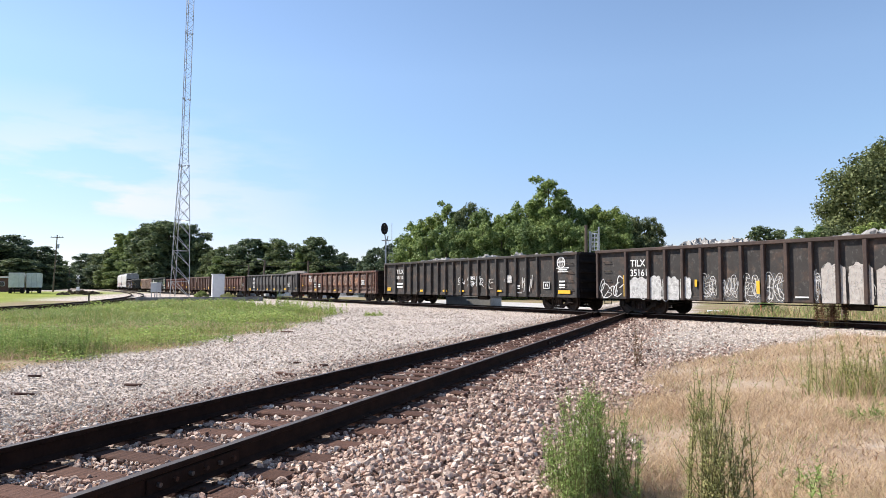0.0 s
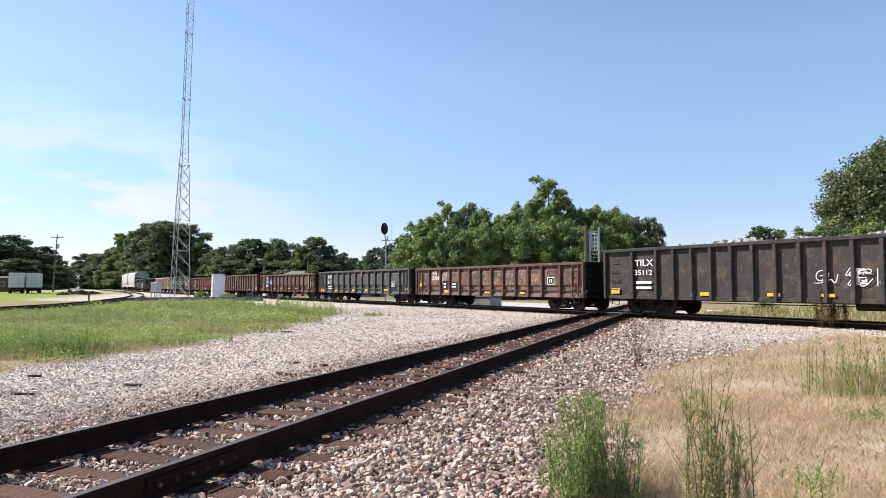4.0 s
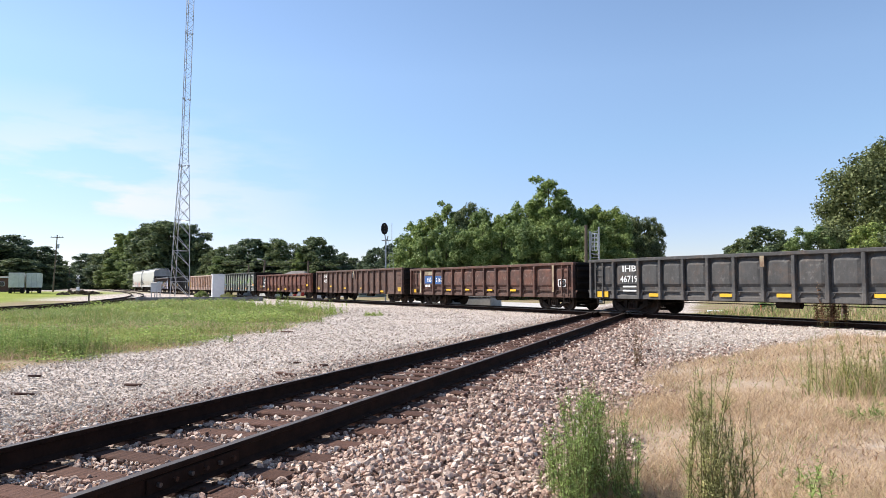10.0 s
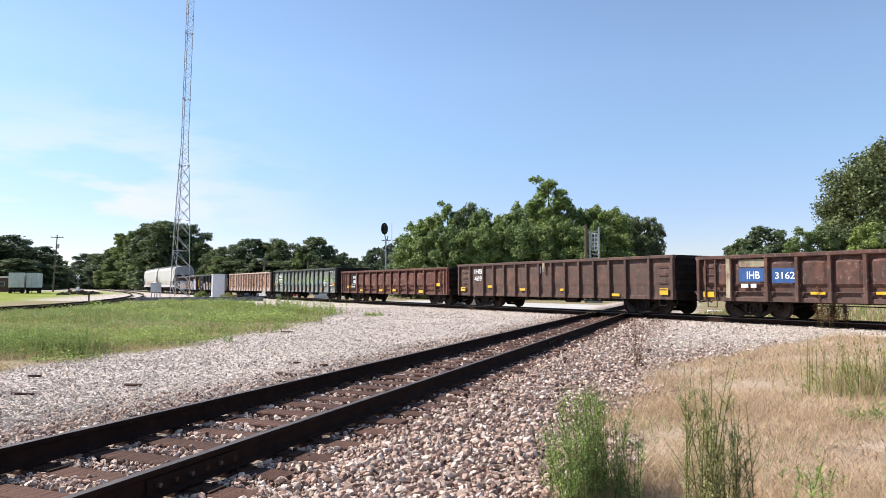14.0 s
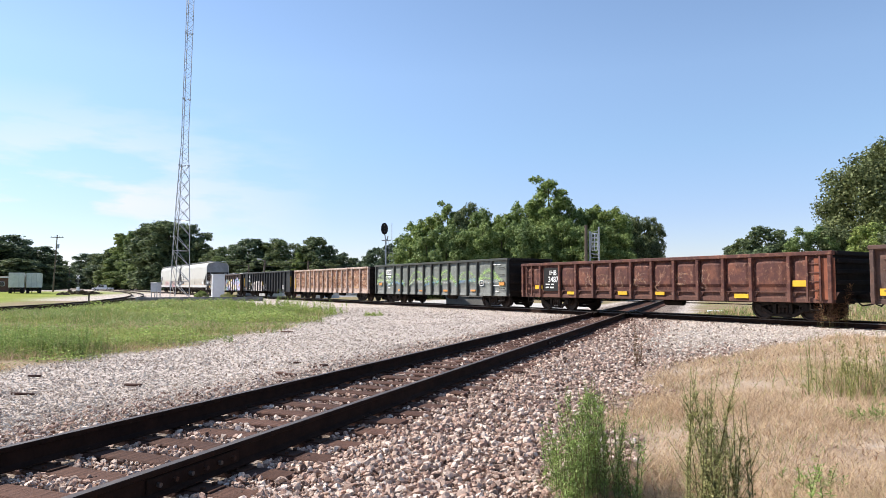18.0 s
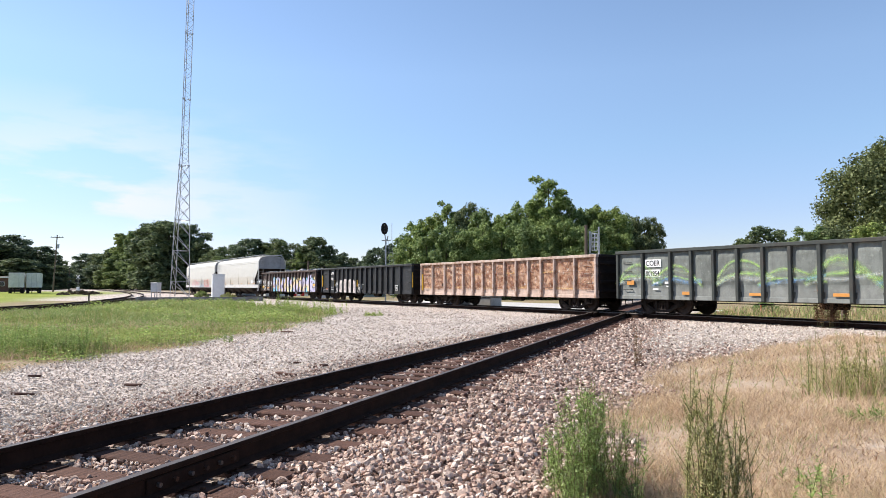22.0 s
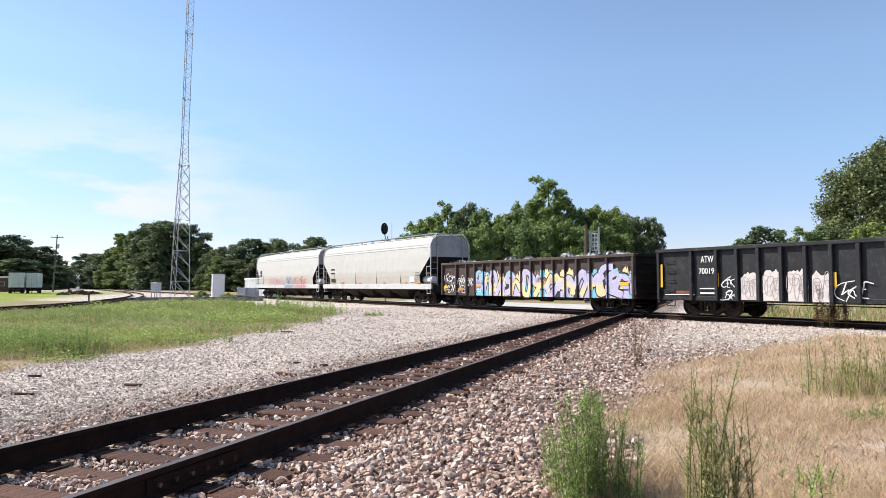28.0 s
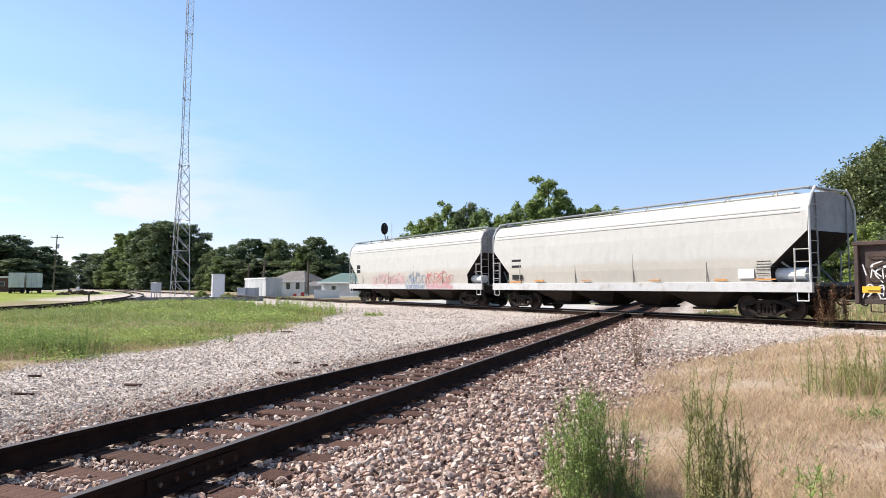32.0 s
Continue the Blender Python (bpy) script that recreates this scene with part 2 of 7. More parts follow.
def rod(bm, a, b, r0, r1=None, seg=8):
    a, b = Vector(a), Vector(b)
    d = b - a
    m = Matrix.Translation((a + b) / 2) @ d.to_track_quat("Z", "Y").to_matrix().to_4x4()
    return bmesh.ops.create_cone(bm, cap_ends=True, segments=seg, radius1=r0, radius2=r0 if r1 is None else r1, depth=d.length, matrix=m)["verts"]


def rods(pairs, r, seg=6):
    bm = bmesh.new()
    for a, b in pairs:
        rod(bm, a, b, r, None, seg)
    return bm


def prism(pts, y0, y1):
    """A polygon in x, z drawn out along y."""
    bm = bmesh.new()
    a = [bm.verts.new((x, y0, z)) for x, z in pts]
    b = [bm.verts.new((x, y1, z)) for x, z in pts]
    k = len(pts)
    bm.faces.new(a)
    bm.faces.new(b[::-1])
    for i in range(k):
        bm.faces.new((a[i], b[i], b[(i + 1) % k], a[(i + 1) % k]))
    bmesh.ops.recalc_face_normals(bm, faces=bm.faces)
    return bm


def stuff_mesh(name, verts, faces, material, smooth=False):
    """One object from arrays: verts n x 3, faces k x (3 or 4)."""
    me = bpy.data.meshes.new(name)
    verts, faces = np.asarray(verts, dtype=np.float32), np.asarray(faces, dtype=np.int32)
    k = faces.shape[1]
    me.vertices.add(len(verts))
    me.vertices.foreach_set("co", verts.ravel())
    me.loops.add(faces.size)
    me.loops.foreach_set("vertex_index", faces.ravel())
    me.polygons.add(len(faces))
    me.polygons.foreach_set("loop_start", np.arange(0, faces.size, k, dtype=np.int32))
    me.polygons.foreach_set("loop_total", np.full(len(faces), k, dtype=np.int32))
    me.update(calc_edges=True)
    me.materials.append(material)
    if not smooth:
        me.shade_flat()
    return me


# ---- plan ----
TB = radians(-32.374)
TD, TN, TOFF = Vector((math.sin(TB), math.cos(TB), 0)), Vector((math.cos(TB), -math.sin(TB), 0)), 24.24
MB = radians(21.2985)
MD, MN, MOFF = Vector((math.sin(MB), math.cos(MB), 0)), Vector((math.cos(MB), -math.sin(MB), 0)), -4.176
CURVE_S, CURVE_R = 95.0, 2100.0


def train_at(s, off=0.0, z=0.0):
    """A point by the train's track: s metres along it (away), off metres to its far side."""
    k = max(0.0, s - CURVE_S)
    return TN * (TOFF + off + k * k / (2 * CURVE_R)) + TD * s + Vector((0, 0, z))


def train_heading(s):
    return math.degrees(math.atan2(-TD.y, -TD.x)) - math.degrees(max(0.0, s - CURVE_S) / CURVE_R)


def main_at(s, off=0.0, z=0.0):
    return MN * (MOFF + off) + MD * s + Vector((0, 0, z))


def gone(t):
    """How far the train has come at t."""
    u = (t - 16) / 16
    return 93.324 * u + 4.44 * u * u - 0.247 * u ** 3 - 0.58 * u ** 4


GRASS_L = ((-40, -12.0), (8, -8.2), (11.4, -7.4), (13.1, -6.9), (15.4, -6.2), (18.7, -5.7), (25.5, -5.2), (33, -5.4), (38.3, -5.9), (44, -9.5), (60, -19.0), (80, -31.0))
DRY_R = ((-40, -1.2), (0, -0.2), (4.7, 0.8), (7.5, 1.9), (11.4, 3.0), (13.1, 4.5), (15.5, 7.0), (18.8, 9.6), (21.0, 13.7), (23, 20), (26, 40), (40, 120))


def interp(tab, v):
    return np.interp(v, [a for a, _ in tab], [b for _, b in tab])


def wob(x, y, s, seed=0.0):
    """Cheap smooth wobble, about -1 to 1."""
    return (np.sin(x * 1.3 / s + seed) + np.sin(y * 1.7 / s + 1.3 + seed) + np.sin((x + y) * 0.9 / s + 2.1 * seed) + np.sin((x - 1.4 * y) * 2.3 / s + seed)) / 4


def zones(x, y):
    """Weights of green grass, dry grass and pale road at a place; the rest is gravel."""
    x, y = np.asarray(x, float), np.asarray(y, float)
    toff = x * TN.x + y * TN.y - TOFF
    ts = x * TD.x + y * TD.y
    toff = toff - np.where(ts > CURVE_S, (ts - CURVE_S) ** 2 / (2 * CURVE_R), 0)
    moff = x * MN.x + y * MN.y - MOFF
    near = toff < 0
    wl = wob(x, y, 1.1) * 0.55 + wob(x, y, 0.35, 2) * 0.25
    green = np.clip((interp(GRASS_L, y) - x + wl) / 0.6, 0, 1) * np.clip((-toff - 4.0 + wl) / 0.8, 0, 1) * (moff < 0) * np.clip((67 - y + wl) / 1.0, 0, 1)
    dry = np.clip((x - interp(DRY_R, y) + wl) / 0.5, 0, 1) * np.clip((-toff - 3.0 + wl) / 0.8, 0, 1) * (moff > 0)
    far = np.clip((toff - 3.2 + wl) / 0.8, 0, 1)
    away = np.clip((np.abs(moff) - 3.0 + wl) / 0.8, 0, 1)
    road = far * np.clip((5.0 - np.abs(toff - 9.5)) / 0.5, 0, 1) * (ts > 22) * (ts < 60) * (moff < -3.2)
    green = np.where(near, green, far * away * (1 - road))
    return green, np.where(near, dry, 0), road, toff, moff


def ground_z(x, y):
    g, d, r, toff, moff = zones(x, y)
    a = np.clip((3.1 - np.abs(toff)) / 1.3, 0, 1)
    b = np.clip((3.0 - np.abs(moff)) / 1.2, 0, 1)
    flat = 0.03 + 0.03 * wob(np.asarray(x, float), np.asarray(y, float), 2.2, 1) * np.clip(1 - np.abs(np.asarray(y, float)) / 400, 0, 1)
    crib = np.clip((1.75 - np.abs(moff)) / 0.5, 0, 1) * 0.045
    return flat + (0.095 - crib - flat) * np.maximum(a, b)
# ---- ground ----
def axis(lo, hi, step, far, grow=1.22):
    a = list(np.arange(lo, hi + step / 2, step))
    d, v = step, lo
    while v > -far:
        d *= grow
        v -= d
        a.insert(0, v)
    d, v = step, a[-1]
    while v < far:
        d *= grow
        v += d
        a.append(v)
    return np.array(a)


def ground_material():
    m, n, l = nodes_of("ground_soil_gravel_and_turf")
    p = n["Principled BSDF"]
    p.inputs["Roughness"].default_value = 0.95
    p.inputs["Specular IOR Level"].default_value = 0.1

    def attr(name):
        a = n.new("ShaderNodeAttribute")
        a.attribute_name = name
        return a.outputs["Fac"]
    tc = n.new("ShaderNodeTexCoord")
    v = n.new("ShaderNodeTexVoronoi")
    v.inputs["Scale"].default_value = 22
    l.new(tc.outputs["Object"], v.inputs["Vector"])
    sep = n.new("ShaderNodeSeparateColor")
    l.new(v.outputs["Color"], sep.inputs[0])
    pink = ramp(n, l, sep.outputs[0], [(0.0, (0.04, 0.03, 0.025)), (0.35, (0.15, 0.115, 0.092)), (0.7, (0.28, 0.225, 0.185)), (1.0, (0.44, 0.365, 0.305))])
    pale = ramp(n, l, sep.outputs[0], [(0.0, (0.20, 0.165, 0.14)), (0.4, (0.54, 0.46, 0.405)), (1.0, (0.78, 0.69, 0.62))])
    stone = mix(n, l, attr("pale"), pink, pale)
    stone = mix(n, l, ramp(n, l, noise_node(n, l, 0.35, 5), [(0.45, 0.0), (0.75, 0.45)]), stone, (0.36, 0.31, 0.27))
    turf = ramp(n, l, noise_node(n, l, 0.5, 6, 0.7), [(0.3, (0.19, 0.21, 0.075)), (0.42, (0.25, 0.24, 0.11)), (0.52, (0.30, 0.23, 0.145)), (0.7, (0.38, 0.30, 0.21))])
    straw = ramp(n, l, noise_node(n, l, 0.9, 6, 0.7), [(0.3, (0.30, 0.215, 0.155)), (0.5, (0.46, 0.35, 0.25)), (0.6, (0.52, 0.42, 0.33)), (0.75, (0.44, 0.39, 0.335))])
    road = ramp(n, l, noise_node(n, l, 0.6, 5), [(0.3, (0.48, 0.46, 0.43)), (0.7, (0.62, 0.60, 0.57))])
    lawn = ramp(n, l, noise_node(n, l, 0.22, 8, 0.8), [(0.34, (0.14, 0.20, 0.03)), (0.48, (0.23, 0.28, 0.045)), (0.60, (0.32, 0.33, 0.075)), (0.74, (0.40, 0.35, 0.15))])
    col = mix(n, l, attr("green"), stone, turf)
    col = mix(n, l, attr("dry"), col, straw)
    col = mix(n, l, attr("lawn"), col, lawn)
    col = mix(n, l, attr("road"), col, road)
    fine = noise_node(n, l, 30, 4, 0.8)
    col = mix(n, l, 0.5, col, ramp(n, l, fine, [(0.25, 0.35), (0.65, 1.0)]), "MULTIPLY")
    l.new(col, p.inputs["Base Color"])
    bump(n, l, p, v.outputs["Distance"], 0.6, 0.04)
    return m


def lawn_weight(x, y):
    """Mown lawn far to the side, beyond the curved siding."""
    return np.clip((-x - 30.5 - 0.34 * (y - 40) + 1.5 * wob(x, y, 3.0)) / 4, 0, 1) * np.clip((y - 42) / 3, 0, 1) * np.clip((190 - y) / 10, 0, 1)


def build_ground():
    xs, ys = axis(-34, 34, 0.3, 3800), axis(-6, 62, 0.3, 3800)
    X, Y = np.meshgrid(xs, ys)
    x, y = X.ravel(), Y.ravel()
    green, dry, road, toff, moff = zones(x, y)
    z = ground_z(x, y)
    nx, ny = len(xs), len(ys)
    i = np.arange(nx * ny).reshape(ny, nx)
    f = np.stack([i[:-1, :-1], i[:-1, 1:], i[1:, 1:], i[1:, :-1]], -1).reshape(-1, 4)
    me = stuff_mesh("ground", np.stack([x, y, z], 1), f, ground_material(), smooth=True)
    pale = np.clip((-moff - 1.6 + wob(x, y, 0.8) * 0.8) / 1.6, 0, 1) + np.clip((3.4 + toff) / 1.2, 0, 1) * np.clip((np.abs(moff) - 2.4) / 1.2, 0, 1) + np.clip((y - 15 + wob(x, y, 1.5)) / 5, 0, 1) * np.clip((moff - 2.2) / 1.0, 0, 1)
    for name, val in (("green", green), ("dry", dry), ("road", road), ("pale", np.clip(pale, 0, 1)), ("lawn", lawn_weight(x, y) * (toff < -5))):
        a = me.attributes.new(name, "FLOAT", "POINT")
        a.data.foreach_set("value", val.astype(np.float32))
    tagged(new("ground", me), "flat ground of pale gravel, green weeds and dry straw", "ground", kind="structure")


build_ground()

# ---- tracks ----
RAIL_PROFILE = ((-0.07, 0.0), (0.07, 0.0), (0.07, 0.012), (0.012, 0.035), (0.010, 0.13), (0.036, 0.145), (0.036, 0.172), (0.030, 0.178), (-0.030, 0.178), (-0.036, 0.172), (-0.036, 0.145), (-0.010, 0.13), (-0.012, 0.035), (-0.07, 0.012))


def rail(name, points, parent):
    """A rail swept along points (its foot's middle), with a polished head."""
    bm = bmesh.new()
    rings = []
    for i, q in enumerate(points):
        d = (points[min(i + 1, len(points) - 1)] - points[max(i - 1, 0)]).normalized()
        side = Vector((d.y, -d.x, 0))
        rings.append([bm.verts.new(q + side * a + Vector((0, 0, b))) for a, b in RAIL_PROFILE])
    k = len(RAIL_PROFILE)
    for r0, r1 in zip(rings, rings[1:]):
        for j in range(k):
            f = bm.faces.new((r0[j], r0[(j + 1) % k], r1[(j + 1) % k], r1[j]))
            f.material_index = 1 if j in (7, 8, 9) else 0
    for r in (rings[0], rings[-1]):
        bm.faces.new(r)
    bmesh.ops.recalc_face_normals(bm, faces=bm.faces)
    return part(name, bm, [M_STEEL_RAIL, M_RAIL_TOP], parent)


def tie_mesh():
    bm = B(-0.115, 0.115, -1.3, 1.3, -0.16, 0.0, 0.012)
    return bm


def track(label, place, s_list, ties, gap=None):
    """Rails, ties and plates along place(s, off, z)."""
    tr = empty("railway_track", Matrix(), label, "railway track", kind="structure")
    for side in (-0.7535, 0.7535):
        rail("rail", [place(s, side, RAIL - 0.178) for s in s_list], tr)
    first = plate = None
    rng = random.Random(5)
    for s in ties:
        slip = rng.uniform(-0.07, 0.07)
        q, q2 = place(s, slip, RAIL - 0.192), place(s + 0.1, slip, RAIL - 0.192)
        yaw = math.degrees(math.atan2((q2 - q).y, (q2 - q).x)) + rng.uniform(-1.2, 1.2)
        m = pose(q.x + rng.uniform(-0.02, 0.02), q.y, q.z + rng.uniform(-0.018, 0.004), rng.uniform(-0.6, 0.6), 0, yaw)
        if first is None:
            first = part("tie", tie_mesh(), M_TIE, tr, m=m)
            bm = B(-0.09, 0.09, -0.18, 0.18, 0.0, 0.014, 0.004)
            for px, py in ((-0.06, -0.1), (0.06, 0.1), (0.06, -0.1)):
                box(bm, px - 0.012, px + 0.012, py - 0.014, py + 0.014, 0.014, 0.035)
            pm = part("tie_plate", bm, M_PLATE, first, m=pose(0, 0.7535, 0))
            again(pm, pose(0, -0.7535, 0), first)
        else:
            t = again(first, m, tr)
            if s < 22:
                again(pm, pose(0, 0.7535, 0), t)
                again(pm, pose(0, -0.7535, 0), t)
    return tr


CROSS_M, CROSS_T = 33.158, 23.007
main_track = track("straight rusty single track on dark wooden ties in pinkish ballast", main_at, [-12, 10, 31.1, 35.2, 120, 300],
                   [s for s in np.arange(-8, 64, 0.515) if abs(s - CROSS_M) > 2.0])
track("single track on wooden ties carrying the freight train", train_at, [-40, 0, 20.6, 25.4, 60, 95] + list(range(110, 420, 20)),
                    [s for s in np.arange(-6, 70, 0.515) if abs(s - CROSS_T) > 2.2])


def joint_bar(parent, s, side):
    """A bolted bar that joins two rail lengths."""
    q = main_at(s, side, RAIL - 0.178)
    bar = part("joint_bar", B(-0.46, 0.46, -0.034, -0.012, 0.03, 0.125, 0.006), M_STEEL_RAIL, parent, m=pose(q.x, q.y, q.z, 0, 0, math.degrees(math.atan2(MD.y, MD.x))))
    for k in range(6):
        x = -0.375 + 0.15 * k
        part("bolt", rods([((x, -0.062, 0.078), (x, -0.03, 0.078))], 0.017, 6), M_PLATE if k % 2 else M_RAIL_TOP, bar)


joint_bar(main_track, 3.9, 0.7535)
joint_bar(main_track, 15.8, 0.7535)
SIDING = [Vector(q) for q in ((-25.5, 20, 0), (-24.9, 34, 0), (-25.2, 42, 0), (-26.6, 50, 0), (-30.0, 62, 0), (-36.5, 80, 0), (-48, 106, 0), (-66, 141, 0), (-92, 186, 0), (-130, 250, 0))]


def siding_at(s, off=0.0, z=0.0):
    k = min(int(s), len(SIDING) - 2)
    f = s - k
    p0, p1, p2, p3 = SIDING[max(k - 1, 0)], SIDING[k], SIDING[k + 1], SIDING[min(k + 2, len(SIDING) - 1)]
    q = 0.5 * (2 * p1 + (p2 - p0) * f + (2 * p0 - 5 * p1 + 4 * p2 - p3) * f * f + (3 * p1 - p0 - 3 * p2 + p3) * f ** 3)
    d = 0.5 * ((p2 - p0) + 2 * (2 * p0 - 5 * p1 + 4 * p2 - p3) * f + 3 * (3 * p1 - p0 - 3 * p2 + p3) * f * f)
    d.normalize()
    return q + Vector((d.y, -d.x, 0)) * off + Vector((0, 0, z))


track("curving rusty siding beside the lawn", siding_at, list(np.arange(0, 9.01, 0.2)), list(np.arange(0.1, 5, 0.06)))


def diamond():
    """The level crossing of the two tracks: guard rails, frogs and long timbers."""
    tr = empty("rail_crossing_diamond", Matrix(), "steel diamond where two tracks cross on heavy timbers", "rail crossing", kind="structure")
    bolt = None
    for side in (-0.7535, 0.7535):
        for g in (-0.13, 0.13):
            rail("guard_rail", [main_at(CROSS_M + a, side + g, RAIL - 0.186) for a in (-2.3, 2.3)], tr)
            rail("guard_rail", [train_at(CROSS_T + a, side + g, RAIL - 0.188) for a in (-2.6, 2.6)], tr)
    for k in range(-4, 5):
        q = main_at(CROSS_M + k * 0.5, 0, RAIL - 0.2)
        m = pose(q.x, q.y, q.z, 0, 0, math.degrees(math.atan2(MD.y, MD.x)))
        if bolt is None:
            bolt = part("timber", B(-0.14, 0.14, -1.7, 1.7, -0.16, 0, 0.012), M_TIE, tr, m=m)
        else:
            again(bolt, m, tr)


diamond()

# ---- rolling stock ----
WHEEL_R = 0.43
KEYED = []      # things of the train, by the place of their middle along the track
SPINNERS = []


def wheelset_bm():
    bm = bmesh.new()
    for sy in (-1, 1):
        prof = ((0.0, 0.72), (WHEEL_R + 0.028, 0.72), (WHEEL_R + 0.026, 0.755), (WHEEL_R, 0.765), (WHEEL_R - 0.004, 0.86), (WHEEL_R - 0.06, 0.86), (WHEEL_R - 0.075, 0.80), (0.16, 0.78), (0.13, 0.87), (0.07, 0.87), (0.07, 1.0), (0.0, 1.0))
        rings = []
        for k in range(24):
            a = 2 * math.pi * k / 24
            rings.append([bm.verts.new((r * math.cos(a), sy * y, r * math.sin(a))) for r, y in prof[1:-1]])
        for k in range(24):
            r0, r1 = rings[k], rings[(k + 1) % 24]
            for j in range(len(r0) - 1):
                bm.faces.new((r0[j], r0[j + 1], r1[j + 1], r1[j]))
        bm.faces.new([r[-1] for r in rings])
        bm.faces.new([r[0] for r in rings])
    rod(bm, (0, -0.9, 0), (0, 0.9, 0), 0.075, None, 10)
    bmesh.ops.recalc_face_normals(bm, faces=bm.faces)
    return bm


def sideframe_bm():
    """Cast side frame: an arched bar with two windows and a spring nest between."""
    bm = bmesh.new()
    for pts in (((-1.08, 0.52), (-0.86, 0.62), (-0.45, 0.70), (0.45, 0.70), (0.86, 0.62), (1.08, 0.52), (1.08, 0.40), (0.80, 0.46), (0.42, 0.57), (-0.42, 0.57), (-0.80, 0.46), (-1.08, 0.40)),
                ((-0.98, 0.44), (-0.72, 0.42), (-0.36, 0.22), (0.36, 0.22), (0.72, 0.42), (0.98, 0.44), (0.62, 0.24), (0.40, 0.11), (-0.40, 0.11), (-0.62, 0.24)),
                ((-0.36, 0.60), (-0.24, 0.60), (-0.24, 0.16), (-0.36, 0.16)), ((0.24, 0.60), (0.36, 0.60), (0.36, 0.16), (0.24, 0.16))):
        p = prism(pts, -0.07, 0.07)
        me = bpy.data.meshes.new("tmp")
        p.to_mesh(me)
        p.free()
        bm.from_mesh(me)
        bpy.data.meshes.remove(me)
    for x in (-0.89, 0.89):
        rod(bm, (x, -0.11, WHEEL_R), (x, 0.11, WHEEL_R), 0.115, None, 12)
    return bm


SHARED = {}


def shared(key, bm_maker, mat):
    if key not in SHARED:
        me = bpy.data.meshes.new(key)
        bm = bm_maker()
        bm.to_mesh(me)
        bm.free()
        me.materials.append(mat)
        SHARED[key] = me
    return SHARED[key]


def spring_bm():
    """One coil spring, as a ribbed column."""
    bm = bmesh.new()
    prof = [(0.048 + 0.014 * (k % 2), 0.23 + 0.0225 * k) for k in range(13)]
    rings = [[bm.verts.new((r * math.cos(a), r * math.sin(a), z)) for a in np.linspace(0, 2 * math.pi, 8, endpoint=False)] for r, z in prof]
    for p, q in zip(rings, rings[1:]):
        for j in range(8):
            bm.faces.new((p[j], p[(j + 1) % 8], q[(j + 1) % 8], q[j]))
    return bm


def truck(parent, x):
    """A freight truck: bolster, two side frames with springs, two wheelsets."""
    tr = new("truck", shared("bolster", lambda: B(-0.16, 0.16, -1.05, 1.05, 0.42, 0.66, 0.03), M_UNDER))
    tr.parent, tr.matrix_basis = parent, pose(x, 0, 0)
    for y in (-1.0, 1.0):
        o = new("side_frame", shared("side_frame", sideframe_bm, M_UNDER))
        o.parent, o.matrix_basis = tr, pose(0, y, 0)
        for sx in (-0.15, 0.0, 0.15):
            o = new("spring", shared("spring", spring_bm, M_WHEEL))
            o.parent, o.matrix_basis = tr, pose(sx, y, 0)
    for wx in (-0.89, 0.89):
        o = new("wheelset", shared("wheelset", wheelset_bm, M_WHEEL))
        o.parent, o.matrix_basis = tr, pose(wx, 0, WHEEL_R)
        SPINNERS.append((o, wx))
    return tr


def coupler(parent, x, d):
    bm = B(min(x, x + d * 0.36), max(x, x + d * 0.36), -0.07, 0.07, 0.78, 0.94, 0.02)
    box(bm, min(x + d * 0.34, x + d * 0.58), max(x + d * 0.34, x + d * 0.58), -0.13, 0.13, 0.74, 0.98, 0.04)
    part("coupler", bm, M_UNDER, parent)
    part("air_hose", rods([((x + d * 0.05, -0.35, 0.8), (x + d * 0.30, -0.30, 0.55)), ((x + d * 0.30, -0.30, 0.55), (x + d * 0.55, -0.1, 0.6))], 0.025), M_BLACK, parent)


# sooty steel taken near black: the shade on the car ends is in the colour
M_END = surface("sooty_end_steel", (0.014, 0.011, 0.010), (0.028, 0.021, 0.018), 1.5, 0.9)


def panel_bm(w, z0, z1, bow):
    """A side sheet between two posts. bow: how far years of loads have pushed it out, in an arched bulge above a flat foot."""
    bm = bmesh.new()
    nx, nz = 10, 12
    layers = []
    for lift in (0.0, 0.012):
        g = []
        for k in range(nz + 1):
            row = []
            for i in range(nx + 1):
                a, b = i / nx, k / nz
                u = 2 * a - 1
                lo, hi = 0.24, 0.98 - 0.13 * u * u
                d = 0.0
                if 0 < i < nx and lo < b < hi:
                    d = min(1.0, 3.2 * (1 - abs(u))) * min(1.0, (b - lo) / 0.10, (hi - b) / 0.10)
                row.append(bm.verts.new((w * u / 2, (0.025 if bow > 0.05 else -0.015) - bow * d + lift, z0 + (z1 - z0) * b)))
            g.append(row)
        layers.append(g)
    for g, flip in zip(layers, (False, True)):
        for k in range(nz):
            for i in range(nx):
                q = (g[k][i], g[k][i + 1], g[k + 1][i + 1], g[k + 1][i])
                bm.faces.new(q[::-1] if flip else q)
    for k in range(nz):
        for i in (0, nx):
            bm.faces.new((layers[0][k][i], layers[0][k + 1][i], layers[1][k + 1][i], layers[1][k][i]))
    return bm


POSTS = {}      # where each car has its side posts


